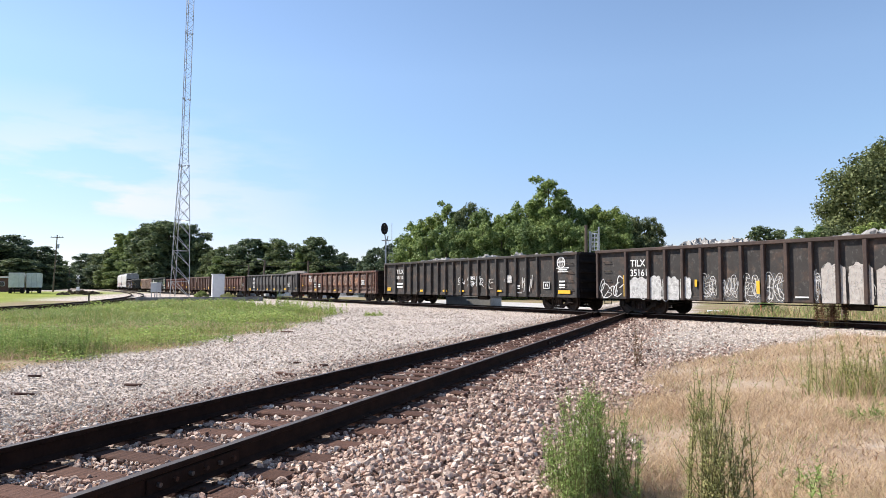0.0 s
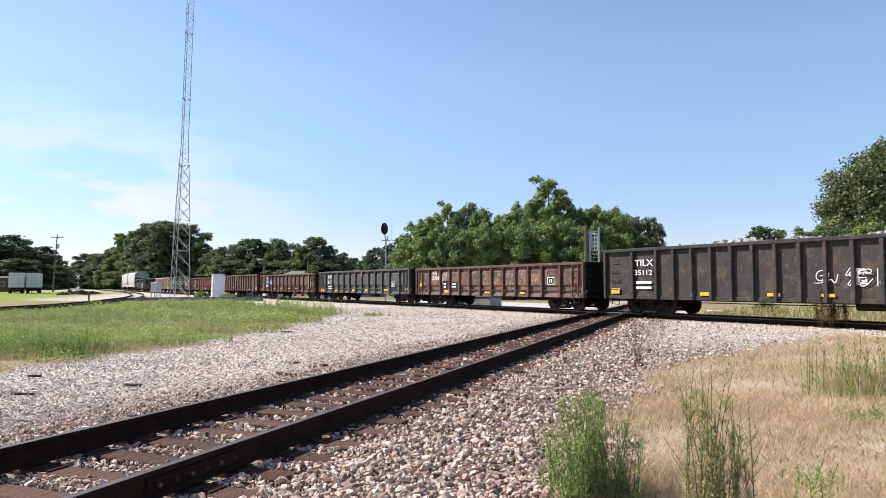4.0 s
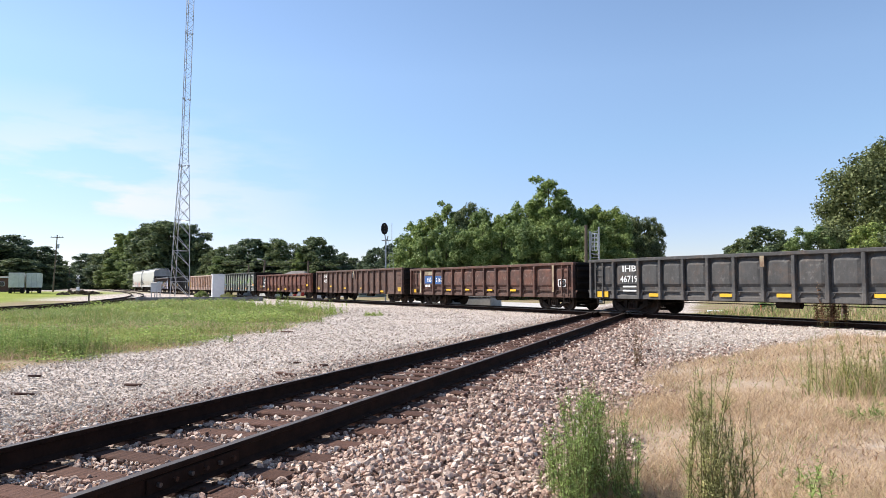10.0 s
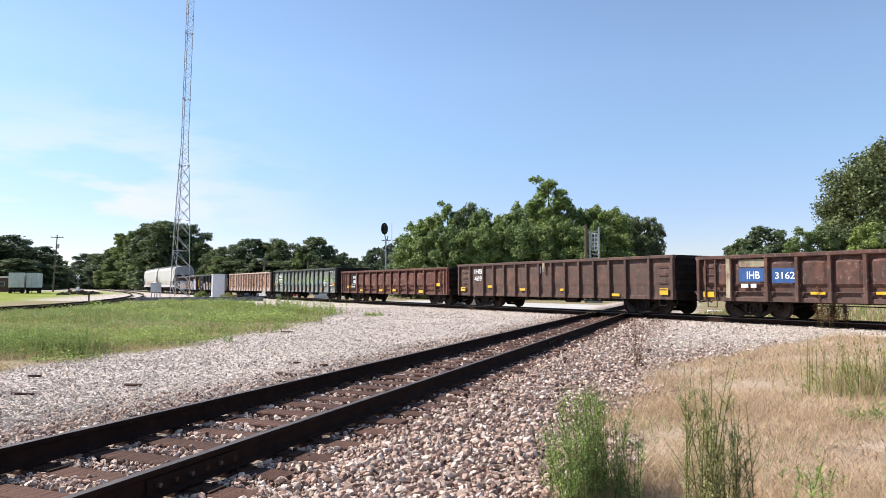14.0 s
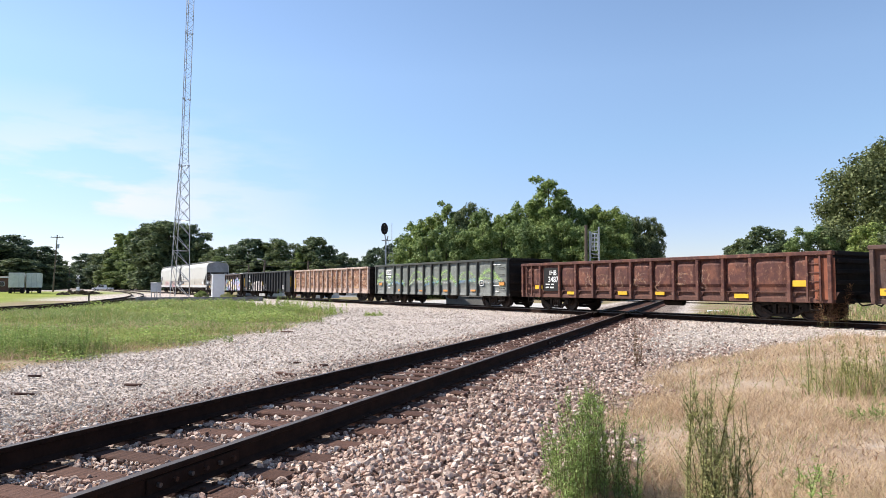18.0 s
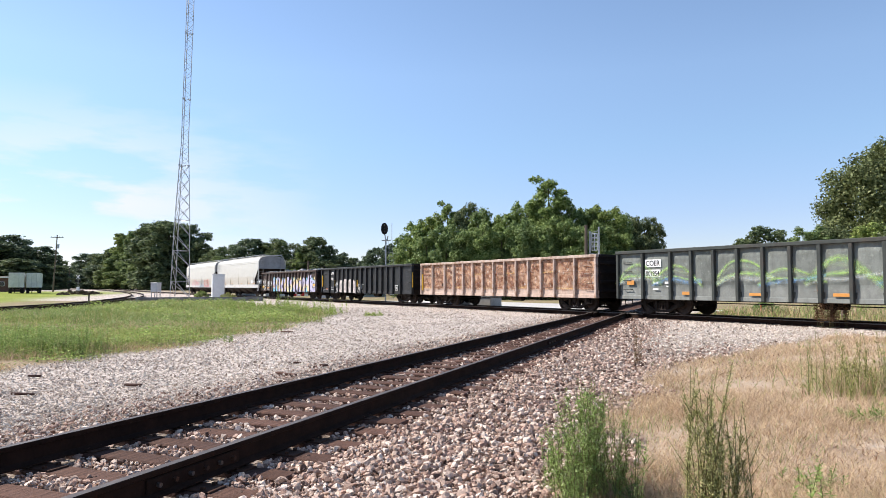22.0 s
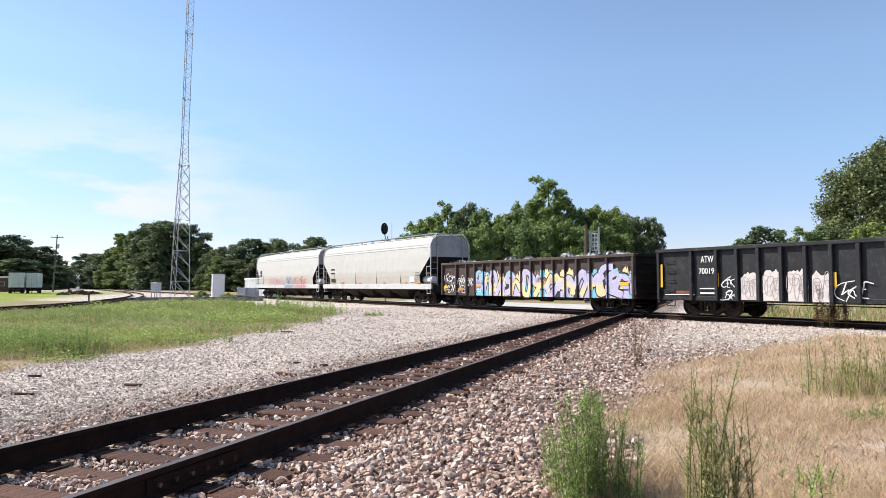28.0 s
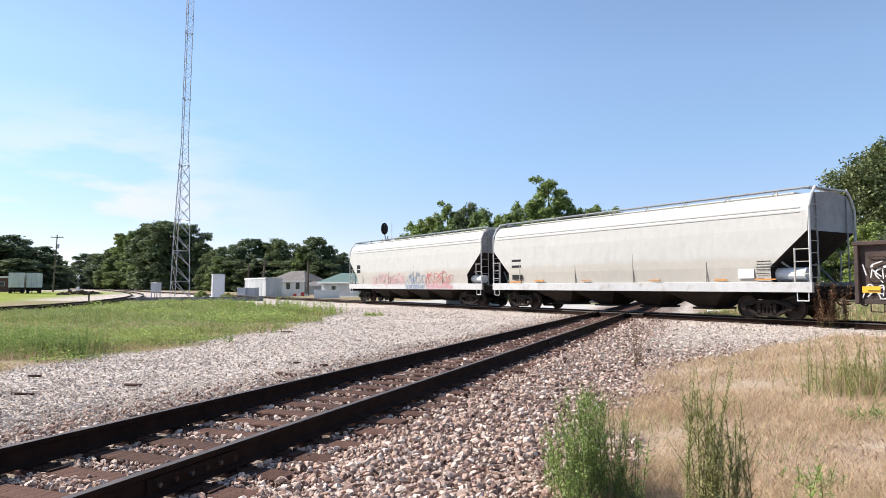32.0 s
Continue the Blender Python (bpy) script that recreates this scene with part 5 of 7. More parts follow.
reflector(D_CAR, 7.45, 7.88, 0.92, 1.06)
patch(E_CAR, -6.12, -4.97, 1.37, 1.86, 'BLUE')
patch(E_CAR, -4.82, -3.89, 1.32, 1.84, 'BLUE')
patch(E_CAR, -6.11, -5.09, 1.91, 2.18, 'CREAM')
bars(E_CAR, -6.03, -5.74, 1.15, 1.29)
bars(E_CAR, -5.64, -5.42, 1.15, 1.29)
lettering(E_CAR, -5.79, -5.28, 1.47, 1.74, 'IHB')
lettering(E_CAR, -4.70, -3.98, 1.46, 1.70, '3162')
reflector(E_CAR, -7.65, -7.16, 0.78, 0.99)
reflector(E_CAR, -3.45, -2.95, 0.92, 1.01)
reflector(E_CAR, -1.39, -0.97, 0.94, 1.03)
reflector(E_CAR, 0.86, 1.32, 0.92, 1.02)
reflector(E_CAR, 2.95, 3.43, 0.92, 1.03)
lettering(F_CAR, -6.24, -5.49, 1.90, 2.19, 'IHB')
lettering(F_CAR, -6.25, -5.52, 1.49, 1.78, '469')
reflector(F_CAR, -7.66, -7.19, 0.91, 1.13)
reflector(F_CAR, -4.92, -4.45, 1.11, 1.24)
reflector(F_CAR, -2.05, -1.60, 0.96, 1.08)
reflector(F_CAR, 1.10, 1.50, 0.96, 1.08)
reflector(F_CAR, 7.18, 7.61, 0.84, 1.11)
reflector(F_CAR, 4.51, 4.97, 0.75, 0.87)
bars(F_CAR, -0.46, -0.36, 1.85, 2.23)
patch(G_CAR, 7.43, 8.12, 0.76, 2.14, 'ORNG')
framed(E_CAR, 6.78, 7.31, 1.18, 1.54)
post_paint(E_CAR, 6.41, 6.54, 0.92, 2.25)
post_paint(E_CAR, -6.60, -6.44, 0.77, 2.24)
post_paint(F_CAR, -0.14, 0.03, 1.91, 2.43)
post_paint(D_CAR, 0.50, 0.67, 1.90, 2.35)
patch(G_CAR, -6.32, -5.01, 0.96, 2.11)
lettering(G_CAR, -5.88, -5.37, 1.75, 1.99, 'IHB')
lettering(G_CAR, -5.98, -5.22, 1.39, 1.68, '3487')
bars(G_CAR, -6.18, -5.87, 1.27, 1.32)
bars(G_CAR, -5.77, -5.56, 1.27, 1.32)
bars(G_CAR, -6.18, -5.96, 1.10, 1.17)
bars(G_CAR, -5.84, -5.59, 1.10, 1.17)
reflector(G_CAR, -6.98, -6.43, 1.05, 1.24)
reflector(G_CAR, -4.60, -4.12, 0.80, 0.94)
reflector(G_CAR, -1.33, -0.80, 0.82, 0.97)
reflector(G_CAR, 0.75, 1.22, 0.83, 0.97)
reflector(G_CAR, 6.67, 7.18, 1.19, 1.40)
reflector(G_CAR, 4.43, 5.01, 0.76, 0.92)
bubble(G_CAR, 1.68, 2.41, 1.27, 1.74, 'R3')
bubble(G_CAR, 2.85, 3.28, 1.11, 1.86, 'R3')
bubble(G_CAR, -0.45, 0.30, 1.22, 1.78, 'R3')
bubble(G_CAR, -3.34, -2.82, 1.09, 1.84, 'R3')
bubble(G_CAR, -2.56, -1.83, 1.03, 1.74, 'R3')
bubble(G_CAR, -1.47, -1.01, 1.09, 1.81, 'R3')
bubble(G_CAR, 0.54, 1.10, 0.95, 1.43, 'R3')
bars(H_CAR, -5.98, -5.70, 1.30, 1.39)
bars(H_CAR, -5.37, -5.05, 1.30, 1.39)
bars(H_CAR, -5.99, -5.70, 1.05, 1.11)
bars(H_CAR, -5.29, -5.06, 1.17, 1.22)
bars(H_CAR, 6.64, 6.93, 2.38, 2.44)
bars(H_CAR, 7.02, 7.30, 2.37, 2.42)
bars(H_CAR, 6.60, 7.26, 1.22, 1.26)
bars(H_CAR, 6.84, 7.12, 0.88, 0.94)
patch(H_CAR, -6.40, -5.55, 2.00, 2.33, 'PALE')
patch(H_CAR, -6.41, -5.59, 1.59, 1.90, 'PALE')
lettering(H_CAR, -6.34, -5.61, 2.06, 2.28, 'COER', 'D')
lettering(H_CAR, -6.35, -5.65, 1.63, 1.84, '801954', 'D')
framed(H_CAR, 5.32, 5.69, 1.22, 1.54)
reflector(H_CAR, -7.40, -7.00, 1.25, 1.45, 'O')
reflector(H_CAR, -4.51, -4.06, 0.85, 0.98, 'O')
reflector(H_CAR, -1.57, -1.06, 0.85, 0.95, 'O')
reflector(H_CAR, 1.42, 1.99, 0.86, 0.97, 'O')
reflector(H_CAR, 4.40, 4.91, 0.89, 0.99, 'O')
reflector(H_CAR, 7.18, 7.65, 1.24, 1.44, 'O')
sweeps(H_CAR, -7.5, 7.2, 1.25, 2.35, 7)
reflector(I_CAR, -7.86, -7.74, 0.93, 1.98)
patch(I_CAR, -5.47, -5.20, 1.17, 1.38)
ghost(I_CAR, -7.45, 7.74, 1.06, 2.64)
lettering(J_CAR, -5.88, -5.30, 2.12, 2.38, 'ATW')
lettering(J_CAR, -5.97, -5.14, 1.68, 1.90, '700199')
bars(J_CAR, -5.94, -5.16, 1.09, 1.13)
bars(J_CAR, -5.94, -5.16, 0.91, 0.96)
bars(J_CAR, -6.30, -6.25, 1.02, 1.40)
bars(J_CAR, -7.61, -6.18, 0.85, 0.88)
reflector(J_CAR, -7.87, -7.72, 1.15, 2.11)
reflector(J_CAR, -5.22, -5.09, 1.18, 1.70)
reflector(J_CAR, -3.53, -3.40, 1.14, 1.69)
reflector(J_CAR, -0.83, -0.70, 1.16, 1.66)
reflector(J_CAR, 7.88, 8.05, 1.12, 2.13)
patch(J_CAR, -7.07, -6.31, 0.90, 1.02, 'RUST')
bubble(J_CAR, -4.88, -4.40, 0.75, 1.52, 'W1')
bubble(J_CAR, -4.16, -3.51, 0.70, 1.76, 'P0')
bubble(J_CAR, -3.29, -2.57, 0.68, 1.86, 'P0')
bubble(J_CAR, -2.36, -1.65, 0.68, 1.84, 'P0')
bubble(J_CAR, -1.52, -0.83, 0.67, 1.75, 'P0')
bubble(J_CAR, -0.62, 0.24, 0.78, 1.36, 'W1')
framed(J_CAR, 5.51, 5.93, 0.90, 1.25)
lettering(K_CAR, -3.95, -3.58, 1.77, 2.01, 'AM')
lettering(K_CAR, -3.36, -2.99, 1.76, 1.99, 'GX')
lettering(K_CAR, -3.92, -3.58, 1.30, 1.53, '60')
lettering(K_CAR, -3.40, -3.03, 1.30, 1.53, '30')
bars(K_CAR, -3.98, -3.83, 1.00, 1.06)
bars(K_CAR, -3.77, -3.61, 1.00, 1.06)
bars(K_CAR, -3.98, -3.84, 0.86, 0.92)
bars(K_CAR, -3.78, -3.62, 0.87, 0.93)
reflector(K_CAR, -7.61, -7.07, 1.00, 1.20)
reflector(K_CAR, -5.99, -5.39, 0.97, 1.09, 'O')
reflector(K_CAR, -4.14, -3.67, 1.12, 1.24, 'O')
reflector(K_CAR, 6.95, 7.48, 1.22, 1.37)
bubble(K_CAR, -7.41, -6.21, 0.78, 2.00, 'W1')
bubble(K_CAR, -5.99, -5.12, 0.80, 1.97, 'W1')
bubble(K_CAR, -4.94, -4.47, 1.18, 1.71, 'W1')
mural(K_CAR, -4.1, 7.74, 0.66, 2.12)
bubble(M_CAR, -4.89, -2.17, 1.31, 2.14, 'S1')
bubble(M_CAR, -2.17, -0.01, 1.30, 2.10, 'S1')
bubble(M_CAR, 0.15, 2.73, 1.22, 2.13, 'S3')
bubble(M_CAR, 2.88, 5.99, 1.15, 2.15, 'S2')
bubble(M_CAR, 0.16, 2.74, 1.02, 1.33, 'S3')
bubble(M_CAR, 3.02, 6.12, 1.02, 1.33, 'S1')
bars(M_CAR, -7.68, -7.07, 2.51, 2.82, 'D')
bars(M_CAR, -7.68, -7.06, 2.20, 2.46, 'D')
bars(L_CAR, -7.27, -6.49, 2.50, 2.62, 'D')
bars(L_CAR, -7.27, -6.49, 2.19, 2.31, 'D')
bars(L_CAR, -7.22, -6.36, 1.55, 1.80, 'D')
bars(L_CAR, 7.03, 7.57, 2.09, 2.11, 'D')
bars(L_CAR, 7.02, 7.63, 1.99, 2.01, 'D')
bars(L_CAR, 6.98, 7.69, 1.89, 1.91, 'D')
bars(L_CAR, 6.99, 7.56, 1.79, 1.81, 'D')
bars(L_CAR, 6.99, 7.51, 1.65, 1.67, 'D')
bars(L_CAR, 7.07, 7.29, 1.48, 1.50, 'D')
reflector(L_CAR, -7.47, -6.45, 1.39, 1.46, 'O')
reflector(L_CAR, -5.39, -4.68, 1.44, 1.51, 'O')
reflector(L_CAR, -1.95, -1.36, 1.46, 1.50, 'O')
reflector(L_CAR, 2.11, 2.65, 1.43, 1.48, 'O')
reflector(L_CAR, 5.27, 5.81, 1.41, 1.47, 'O')
reflector(L_CAR, 6.94, 7.76, 1.42, 1.47, 'O')
patch(L_CAR, 6.27, 6.91, 1.49, 1.84, 'PALE')


# ---- loads ----
M_SCRAP = surface("pale_scrap_metal", (0.50, 0.49, 0.47), (0.22, 0.21, 0.20), 2.0, 0.6, 0.25, 12, 0.8, 0.05, fine_amount=0.6)


def scrap_heap(car_span, top, lift, label):
    """Crumpled pale scrap heaped in a gondola, riding with it."""
    s0, s1 = car_span
    L = s1 - s0
    rng = np.random.RandomState(int(abs(s0)))
    nx, ny = 150, 24
    xs, ys = np.linspace(-L / 2 + 0.25, L / 2 - 0.25, nx), np.linspace(-1.38, 1.38, ny)
    X, Y = np.meshgrid(xs, ys)
    humps = np.zeros_like(X)
    for _ in range(26):
        cx, cy, r, hh = rng.uniform(-L / 2 + 1, L / 2 - 1), rng.uniform(-0.9, 0.9), rng.uniform(0.5, 1.9), rng.uniform(0.3, 1.0)
        humps = np.maximum(humps, hh * np.clip(1 - ((X - cx) / r) ** 2 - ((Y - cy) / r) ** 2, 0, 1))
    z = top - 0.22 + lift * humps + rng.uniform(-0.13, 0.13, X.shape) * (0.5 + humps)
    z = z - 0.25 * (np.abs(X) > L / 2 - 0.7)
    i = np.arange(nx * ny).reshape(ny, nx)
    f = np.stack([i[:-1, :-1], i[:-1, 1:], i[1:, 1:], i[1:, :-1]], -1).reshape(-1, 4)
    me = stuff_mesh("scrap_heap", np.stack([X.ravel() + rng.uniform(-0.03, 0.03, X.size), Y.ravel(), z.ravel()], 1), f, M_SCRAP)
    ob = tagged(new("scrap_heap", me), label, "scrap load", kind="stuff")
    KEYED.append((ob, (s0 + s1) / 2))


scrap_heap((-86.62, -66.68), 2.84, 0.42, "heap of crumpled pale scrap metal in a gondola car")
scrap_heap((-65.45, -45.51), 2.84, 0.36, "heap of crumpled pale scrap metal in a gondola car")
scrap_heap((92.47, 108.12), 2.63, 0.34, "heap of crumpled pale scrap metal in a gondola car")
# ---- trees ----
def leaf_cards(rng, cl, leaves, leaf, up=0.35, core=0.12):
    """Many small leaves on the shells of clumps (x, y, z, radius), some of them inside."""
    pick = rng.choice(len(cl), leaves, p=cl[:, 3] ** 2 / (cl[:, 3] ** 2).sum())
    d = rng.normal(size=(leaves, 3)) + np.array((0, 0, up))
    d /= np.linalg.norm(d, axis=1)[:, None]
    rad = cl[pick, 3] * np.where(rng.rand(leaves) < core, rng.rand(leaves), 0.55 + 0.62 * rng.rand(leaves) ** 1.2)
    c = cl[pick, :3] + d * rad[:, None] * np.array((1, 1, 0.8))
    nrm = d + rng.normal(size=(leaves, 3)) * 0.50 + np.array((0, 0, 0.25))
    nrm /= np.linalg.norm(nrm, axis=1)[:, None]
    t = np.cross(nrm, rng.normal(size=(leaves, 3)))
    t /= np.linalg.norm(t, axis=1)[:, None]
    b = np.cross(nrm, t)
    ln = leaf * rng.uniform(0.55, 1.35, leaves)[:, None]
    v = np.stack([c - t * ln * 0.55 + b * ln * 0.30, c + t * ln * 0.55, c - t * ln * 0.35 - b * ln * 0.45], 1).reshape(-1, 3)
    return v, np.arange(leaves * 3).reshape(-1, 3)


def tree_mesh(seed, height, width, trunk_h, leaves, leaf, kind="round", lobes=30, tuft=0.42):
    """A trunk with limbs, and a crown of lobes on the limbs' ends, each lobe made of smaller tufts of leaves."""
    rng = np.random.RandomState(seed)
    bm = bmesh.new()
    r0 = height * 0.020
    pts = [Vector((0, 0, -0.3))]
    for k in range(1, 6):
        pts.append(Vector((rng.uniform(-1, 1) * 0.02 * height * k / 3, rng.uniform(-1, 1) * 0.02 * height * k / 3, height * 0.82 * k / 5)))
    for i in range(5):
        rod(bm, pts[i], pts[i + 1], r0 * (1 - i / 6), r0 * (1 - (i + 1) / 6), 7)
    clumps = []
    base_u = trunk_h / height
    for k in range(lobes):
        u = (k + rng.rand()) / lobes
        if kind == "round":
            reach = math.sqrt(max(0.04, 1 - ((u - 0.40) / 0.64) ** 2))
        elif kind == "tall":
            reach = 1.0 - 0.66 * u ** 1.5
        else:
            reach = 0.62 + 0.42 * abs(math.sin(9.5 * u + 0.6)) * (1.1 - 0.4 * u) - 0.45 * u ** 4
        a = k * 2.4 + rng.uniform(-0.6, 0.6)
        q = width * 0.5 * reach * (rng.uniform(0.45, 0.80) if k % 4 else rng.uniform(0.05, 0.35))
        lr = width * (rng.uniform(0.15, 0.23) if lobes < 50 else rng.uniform(0.115, 0.165)) * (1.0 if kind != "open" else 0.85) * (1.0 - 0.22 * u)
        z = height * (base_u + (1 - base_u) * (0.04 + 0.92 * u)) - 0.5 * lr
        c = Vector((math.cos(a) * q, math.sin(a) * q, z))
        stem = min(4.9, max(0.0, (z - 0.45 * q) / (height * 0.82) * 5))
        root = pts[int(stem)].lerp(pts[int(stem) + 1], stem - int(stem))
        rod(bm, root, c, r0 * 0.30 * (1 - 0.6 * u), r0 * 0.07, 5)
        for _ in range(12):
            d = rng.normal(size=3) + np.array((math.cos(a) * 0.4, math.sin(a) * 0.4, 0.3))
            d /= np.linalg.norm(d)
            w = lr * rng.uniform(0.45, 0.95)
            clumps.append((c.x + d[0] * w, c.y + d[1] * w, max(c.z + d[2] * w * 0.75, 0.06 * height), lr * tuft * rng.uniform(0.6, 1.35)))
        clumps.append((c.x, c.y, max(c.z, 0.06 * height), lr * 0.75))
    v, f = leaf_cards(rng, np.array(clumps), leaves, leaf)
    wood = bpy.data.meshes.new("trunk")
    bm.to_mesh(wood)
    bm.free()
    wood.materials.append(M_BARK)
    return wood, v, f


def bush_mesh(seed, height, width, leaves, leaf):
    """A low heap of tufts on short stems."""
    rng = np.random.RandomState(seed)
    bm = bmesh.new()
    clumps = []
    for k in range(34):
        a, q = k * 2.4, width * 0.5 * math.sqrt((k + 0.5) / 34) * rng.uniform(0.7, 1.0)
        z = height * max(0.12, (1 - (2 * q / width) ** 2) * rng.uniform(0.45, 0.9))
        clumps.append((math.cos(a) * q, math.sin(a) * q, z * 0.8, height * rng.uniform(0.14, 0.24)))
        rod(bm, (math.cos(a) * q * 0.4, math.sin(a) * q * 0.4, -0.05), (math.cos(a) * q, math.sin(a) * q, z * 0.8), height * 0.012, height * 0.004, 4)
    v, f = leaf_cards(rng, np.array(clumps), leaves, leaf)
    v[:, 2] = np.maximum(v[:, 2], 0.0)
    wood = bpy.data.meshes.new("trunk")
    bm.to_mesh(wood)
    bm.free()
    wood.materials.append(M_BARK)
    return wood, v, f


TREE_KINDS = {}


def tree_kind(key, *args, mat=None, **kw):
    wood, v, f = (bush_mesh if key.endswith("bush") else tree_mesh)(*args, **kw)
    TREE_KINDS[key] = (wood, stuff_mesh("crown", v, f, mat), args[1], args[2])


tree_kind("oak_a", 11, 11.0, 7.0, 0.6, 22000, 0.25, lobes=32, mat=M_LEAF)
tree_kind("oak_b", 12, 11.0, 7.0, 0.5, 21000, 0.25, lobes=28, mat=M_LEAF)
tree_kind("elm", 13, 13.0, 6.0, 3.0, 17000, 0.20, "open", lobes=26, mat=M_LEAF)
tree_kind("dark_oak", 25, 11.0, 7.0, 0.6, 19000, 0.25, lobes=30, mat=M_LEAF_OLIVE)
tree_kind("far_a", 14, 18.0, 11.0, 0.6, 12000, 0.56, lobes=30, mat=M_LEAF_DARK)
tree_kind("far_b", 15, 18.0, 10.0, 0.6, 11000, 0.56, "tall", lobes=30, mat=M_LEAF_DARK)
tree_kind("far_c", 16, 18.0, 12.0, 0.5, 13000, 0.56, lobes=34, mat=M_LEAF_DARK)
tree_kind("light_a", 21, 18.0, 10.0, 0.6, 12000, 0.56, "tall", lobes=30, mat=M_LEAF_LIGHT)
tree_kind("oak_big", 18, 18.0, 20.0, 1.2, 90000, 0.32, lobes=70, tuft=0.42, mat=M_LEAF_OLIVE)
tree_kind("brush_bush", 22, 1.2, 6.0, 12000, 0.20, mat=M_BRUSH)
tree_kind("dry_bush", 19, 1.3, 2.6, 4000, 0.12, mat=M_WEED_TAN)
tree_kind("bush", 17, 1.3, 2.6, 4500, 0.12, mat=M_LEAF)


def tree(key, x, y, height, width, yaw=0.0, label="leafy green tree with a full crown", group="trees"):
    wood, crown, h0, w0 = TREE_KINDS[key]
    z = float(ground_z(x, y))
    kind = "bush" if key.endswith("bush") else "tree"
    e = empty(kind, pose(x, y, z - 0.03, 0, 0, yaw), label, kind, group)
    for name, me in (("trunk", wood), ("crown", crown)):
        o = new(name, me)
        o.parent = e
        o.scale = (width / w0, width / w0, height / h0)
    return e


FX = 1193.2


def by(px, depth):
    """Sideways place of a bearing at a depth."""
    return (px - 784) / FX * depth


def plant_trees():
    rng = random.Random(3)
    # bearing, rise over the horizon, depth, span (both as seen from the eye, on the same scale as the bearing), kind
    rows = [(-50, 97, 230, 95, "far_a"), (5, 94, 235, 75, "far_c"), (36, 76, 250, 54, "far_a"), (66, 73, 250, 56, "far_c"), (92, 55, 262, 44, "far_a"), (110, 38, 280, 36, "far_b"), (126, 27, 430, 40, "far_c"),
            (30, 50, 225, 70, "far_b"), (80, 40, 240, 60, "far_c"),
            (143, 45, 330, 38, "far_a"), (161, 59, 320, 52, "far_c"), (182, 60, 300, 46, "far_a"), (200, 70, 280, 44, "far_b"), (217, 95, 262, 46, "light_a"), (236, 99, 250, 42, "light_a"), (252, 98, 245, 40, "far_b"),
            (268, 115, 232, 54, "far_a"), (298, 120, 226, 88, "far_c"), (332, 115, 225, 66, "far_a"), (350, 90, 222, 44, "far_c"), (262, 78, 236, 54, "light_a"), (286, 60, 234, 50, "light_a"),
            (206, 56, 252, 50, "light_a"), (234, 62, 244, 50, "light_a"), (172, 38, 290, 50, "far_c"), (318, 62, 222, 60, "far_c"),
            (372, 62, 190, 40, "far_b"), (388, 67, 186, 40, "far_a"), (410, 77, 180, 46, "far_c"), (441, 87, 176, 60, "far_a"), (470, 78, 178, 44, "far_b"), (497, 87, 170, 56, "far_c"), (528, 66, 172, 38, "far_b"), (557, 90, 160, 56, "far_a"),
            (577, 74, 162, 36, "far_c"), (604, 61, 172, 36, "far_b"), (622, 52, 175, 32, "far_a"), (641, 46, 185, 32, "far_b"), (664, 71, 130, 36, "far_a"), (650, 55, 140, 36, "far_c"), (686, 77, 122, 38, "far_b"),
            (392, 54, 172, 48, "light_a"), (424, 50, 170, 64, "far_c"), (470, 52, 168, 66, "far_a"), (520, 50, 160, 66, "far_c"), (536, 66, 158, 40, "light_a"), (572, 48, 155, 56, "far_a"), (606, 38, 160, 60, "far_c"),
            (714, 93, 94, 52, "oak_b"), (738, 120, 90, 56, "oak_a"), (768, 132, 88, 50, "oak_b"), (790, 157, 86, 44, "elm"), (811, 141, 86, 42, "oak_b"), (827, 153, 84, 46, "dark_oak"), (850, 141, 82, 50, "oak_b"), (873, 128, 82, 50, "oak_a"),
            (901, 137, 80, 64, "oak_b"), (932, 157, 80, 54, "oak_a"), (968, 204, 77, 82, "elm"), (950, 165, 79, 50, "oak_b"), (992, 166, 78, 52, "oak_a"), (1022, 143, 78, 54, "oak_a"), (1046, 147, 78, 54, "oak_b"), (1072, 147, 78, 64, "oak_a"),
            (1098, 138, 80, 48, "oak_b"), (1118, 128, 82, 46, "dark_oak"), (1142, 126, 86, 54, "dark_oak"), (1162, 114, 88, 34, "dark_oak"),
            (728, 80, 78, 50, "oak_a"), (757, 94, 76, 54, "oak_b"), (788, 112, 75, 58, "oak_a"), (822, 104, 74, 56, "oak_b"), (856, 116, 74, 58, "oak_a"), (890, 104, 73, 58, "oak_b"), (922, 122, 73, 60, "oak_a"), (958, 112, 72, 60, "oak_b"), (992, 126, 72, 60, "oak_a"), (1026, 110, 71, 58, "oak_b"), (1060, 118, 71, 58, "oak_a"), (1094, 100, 72, 54, "oak_b"), (1128, 92, 76, 50, "dark_oak"), (1152, 84, 78, 36, "dark_oak"),
            (1321, 88, 128, 46, "far_a"), (1358, 110, 125, 62, "far_c"), (1296, 74, 140, 50, "far_b"), (1386, 86, 125, 44, "far_a"), (1345, 70, 120, 70, "far_c"),
            (1436, 110, 66, 62, "oak_a"), (1474, 112, 66, 66, "dark_oak"), (1600, 276, 76, 320, "oak_big"), (1540, 116, 60, 70, "oak_b"), (1620, 130, 58, 120, "dark_oak"), (1720, 200, 70, 120, "dark_oak")]
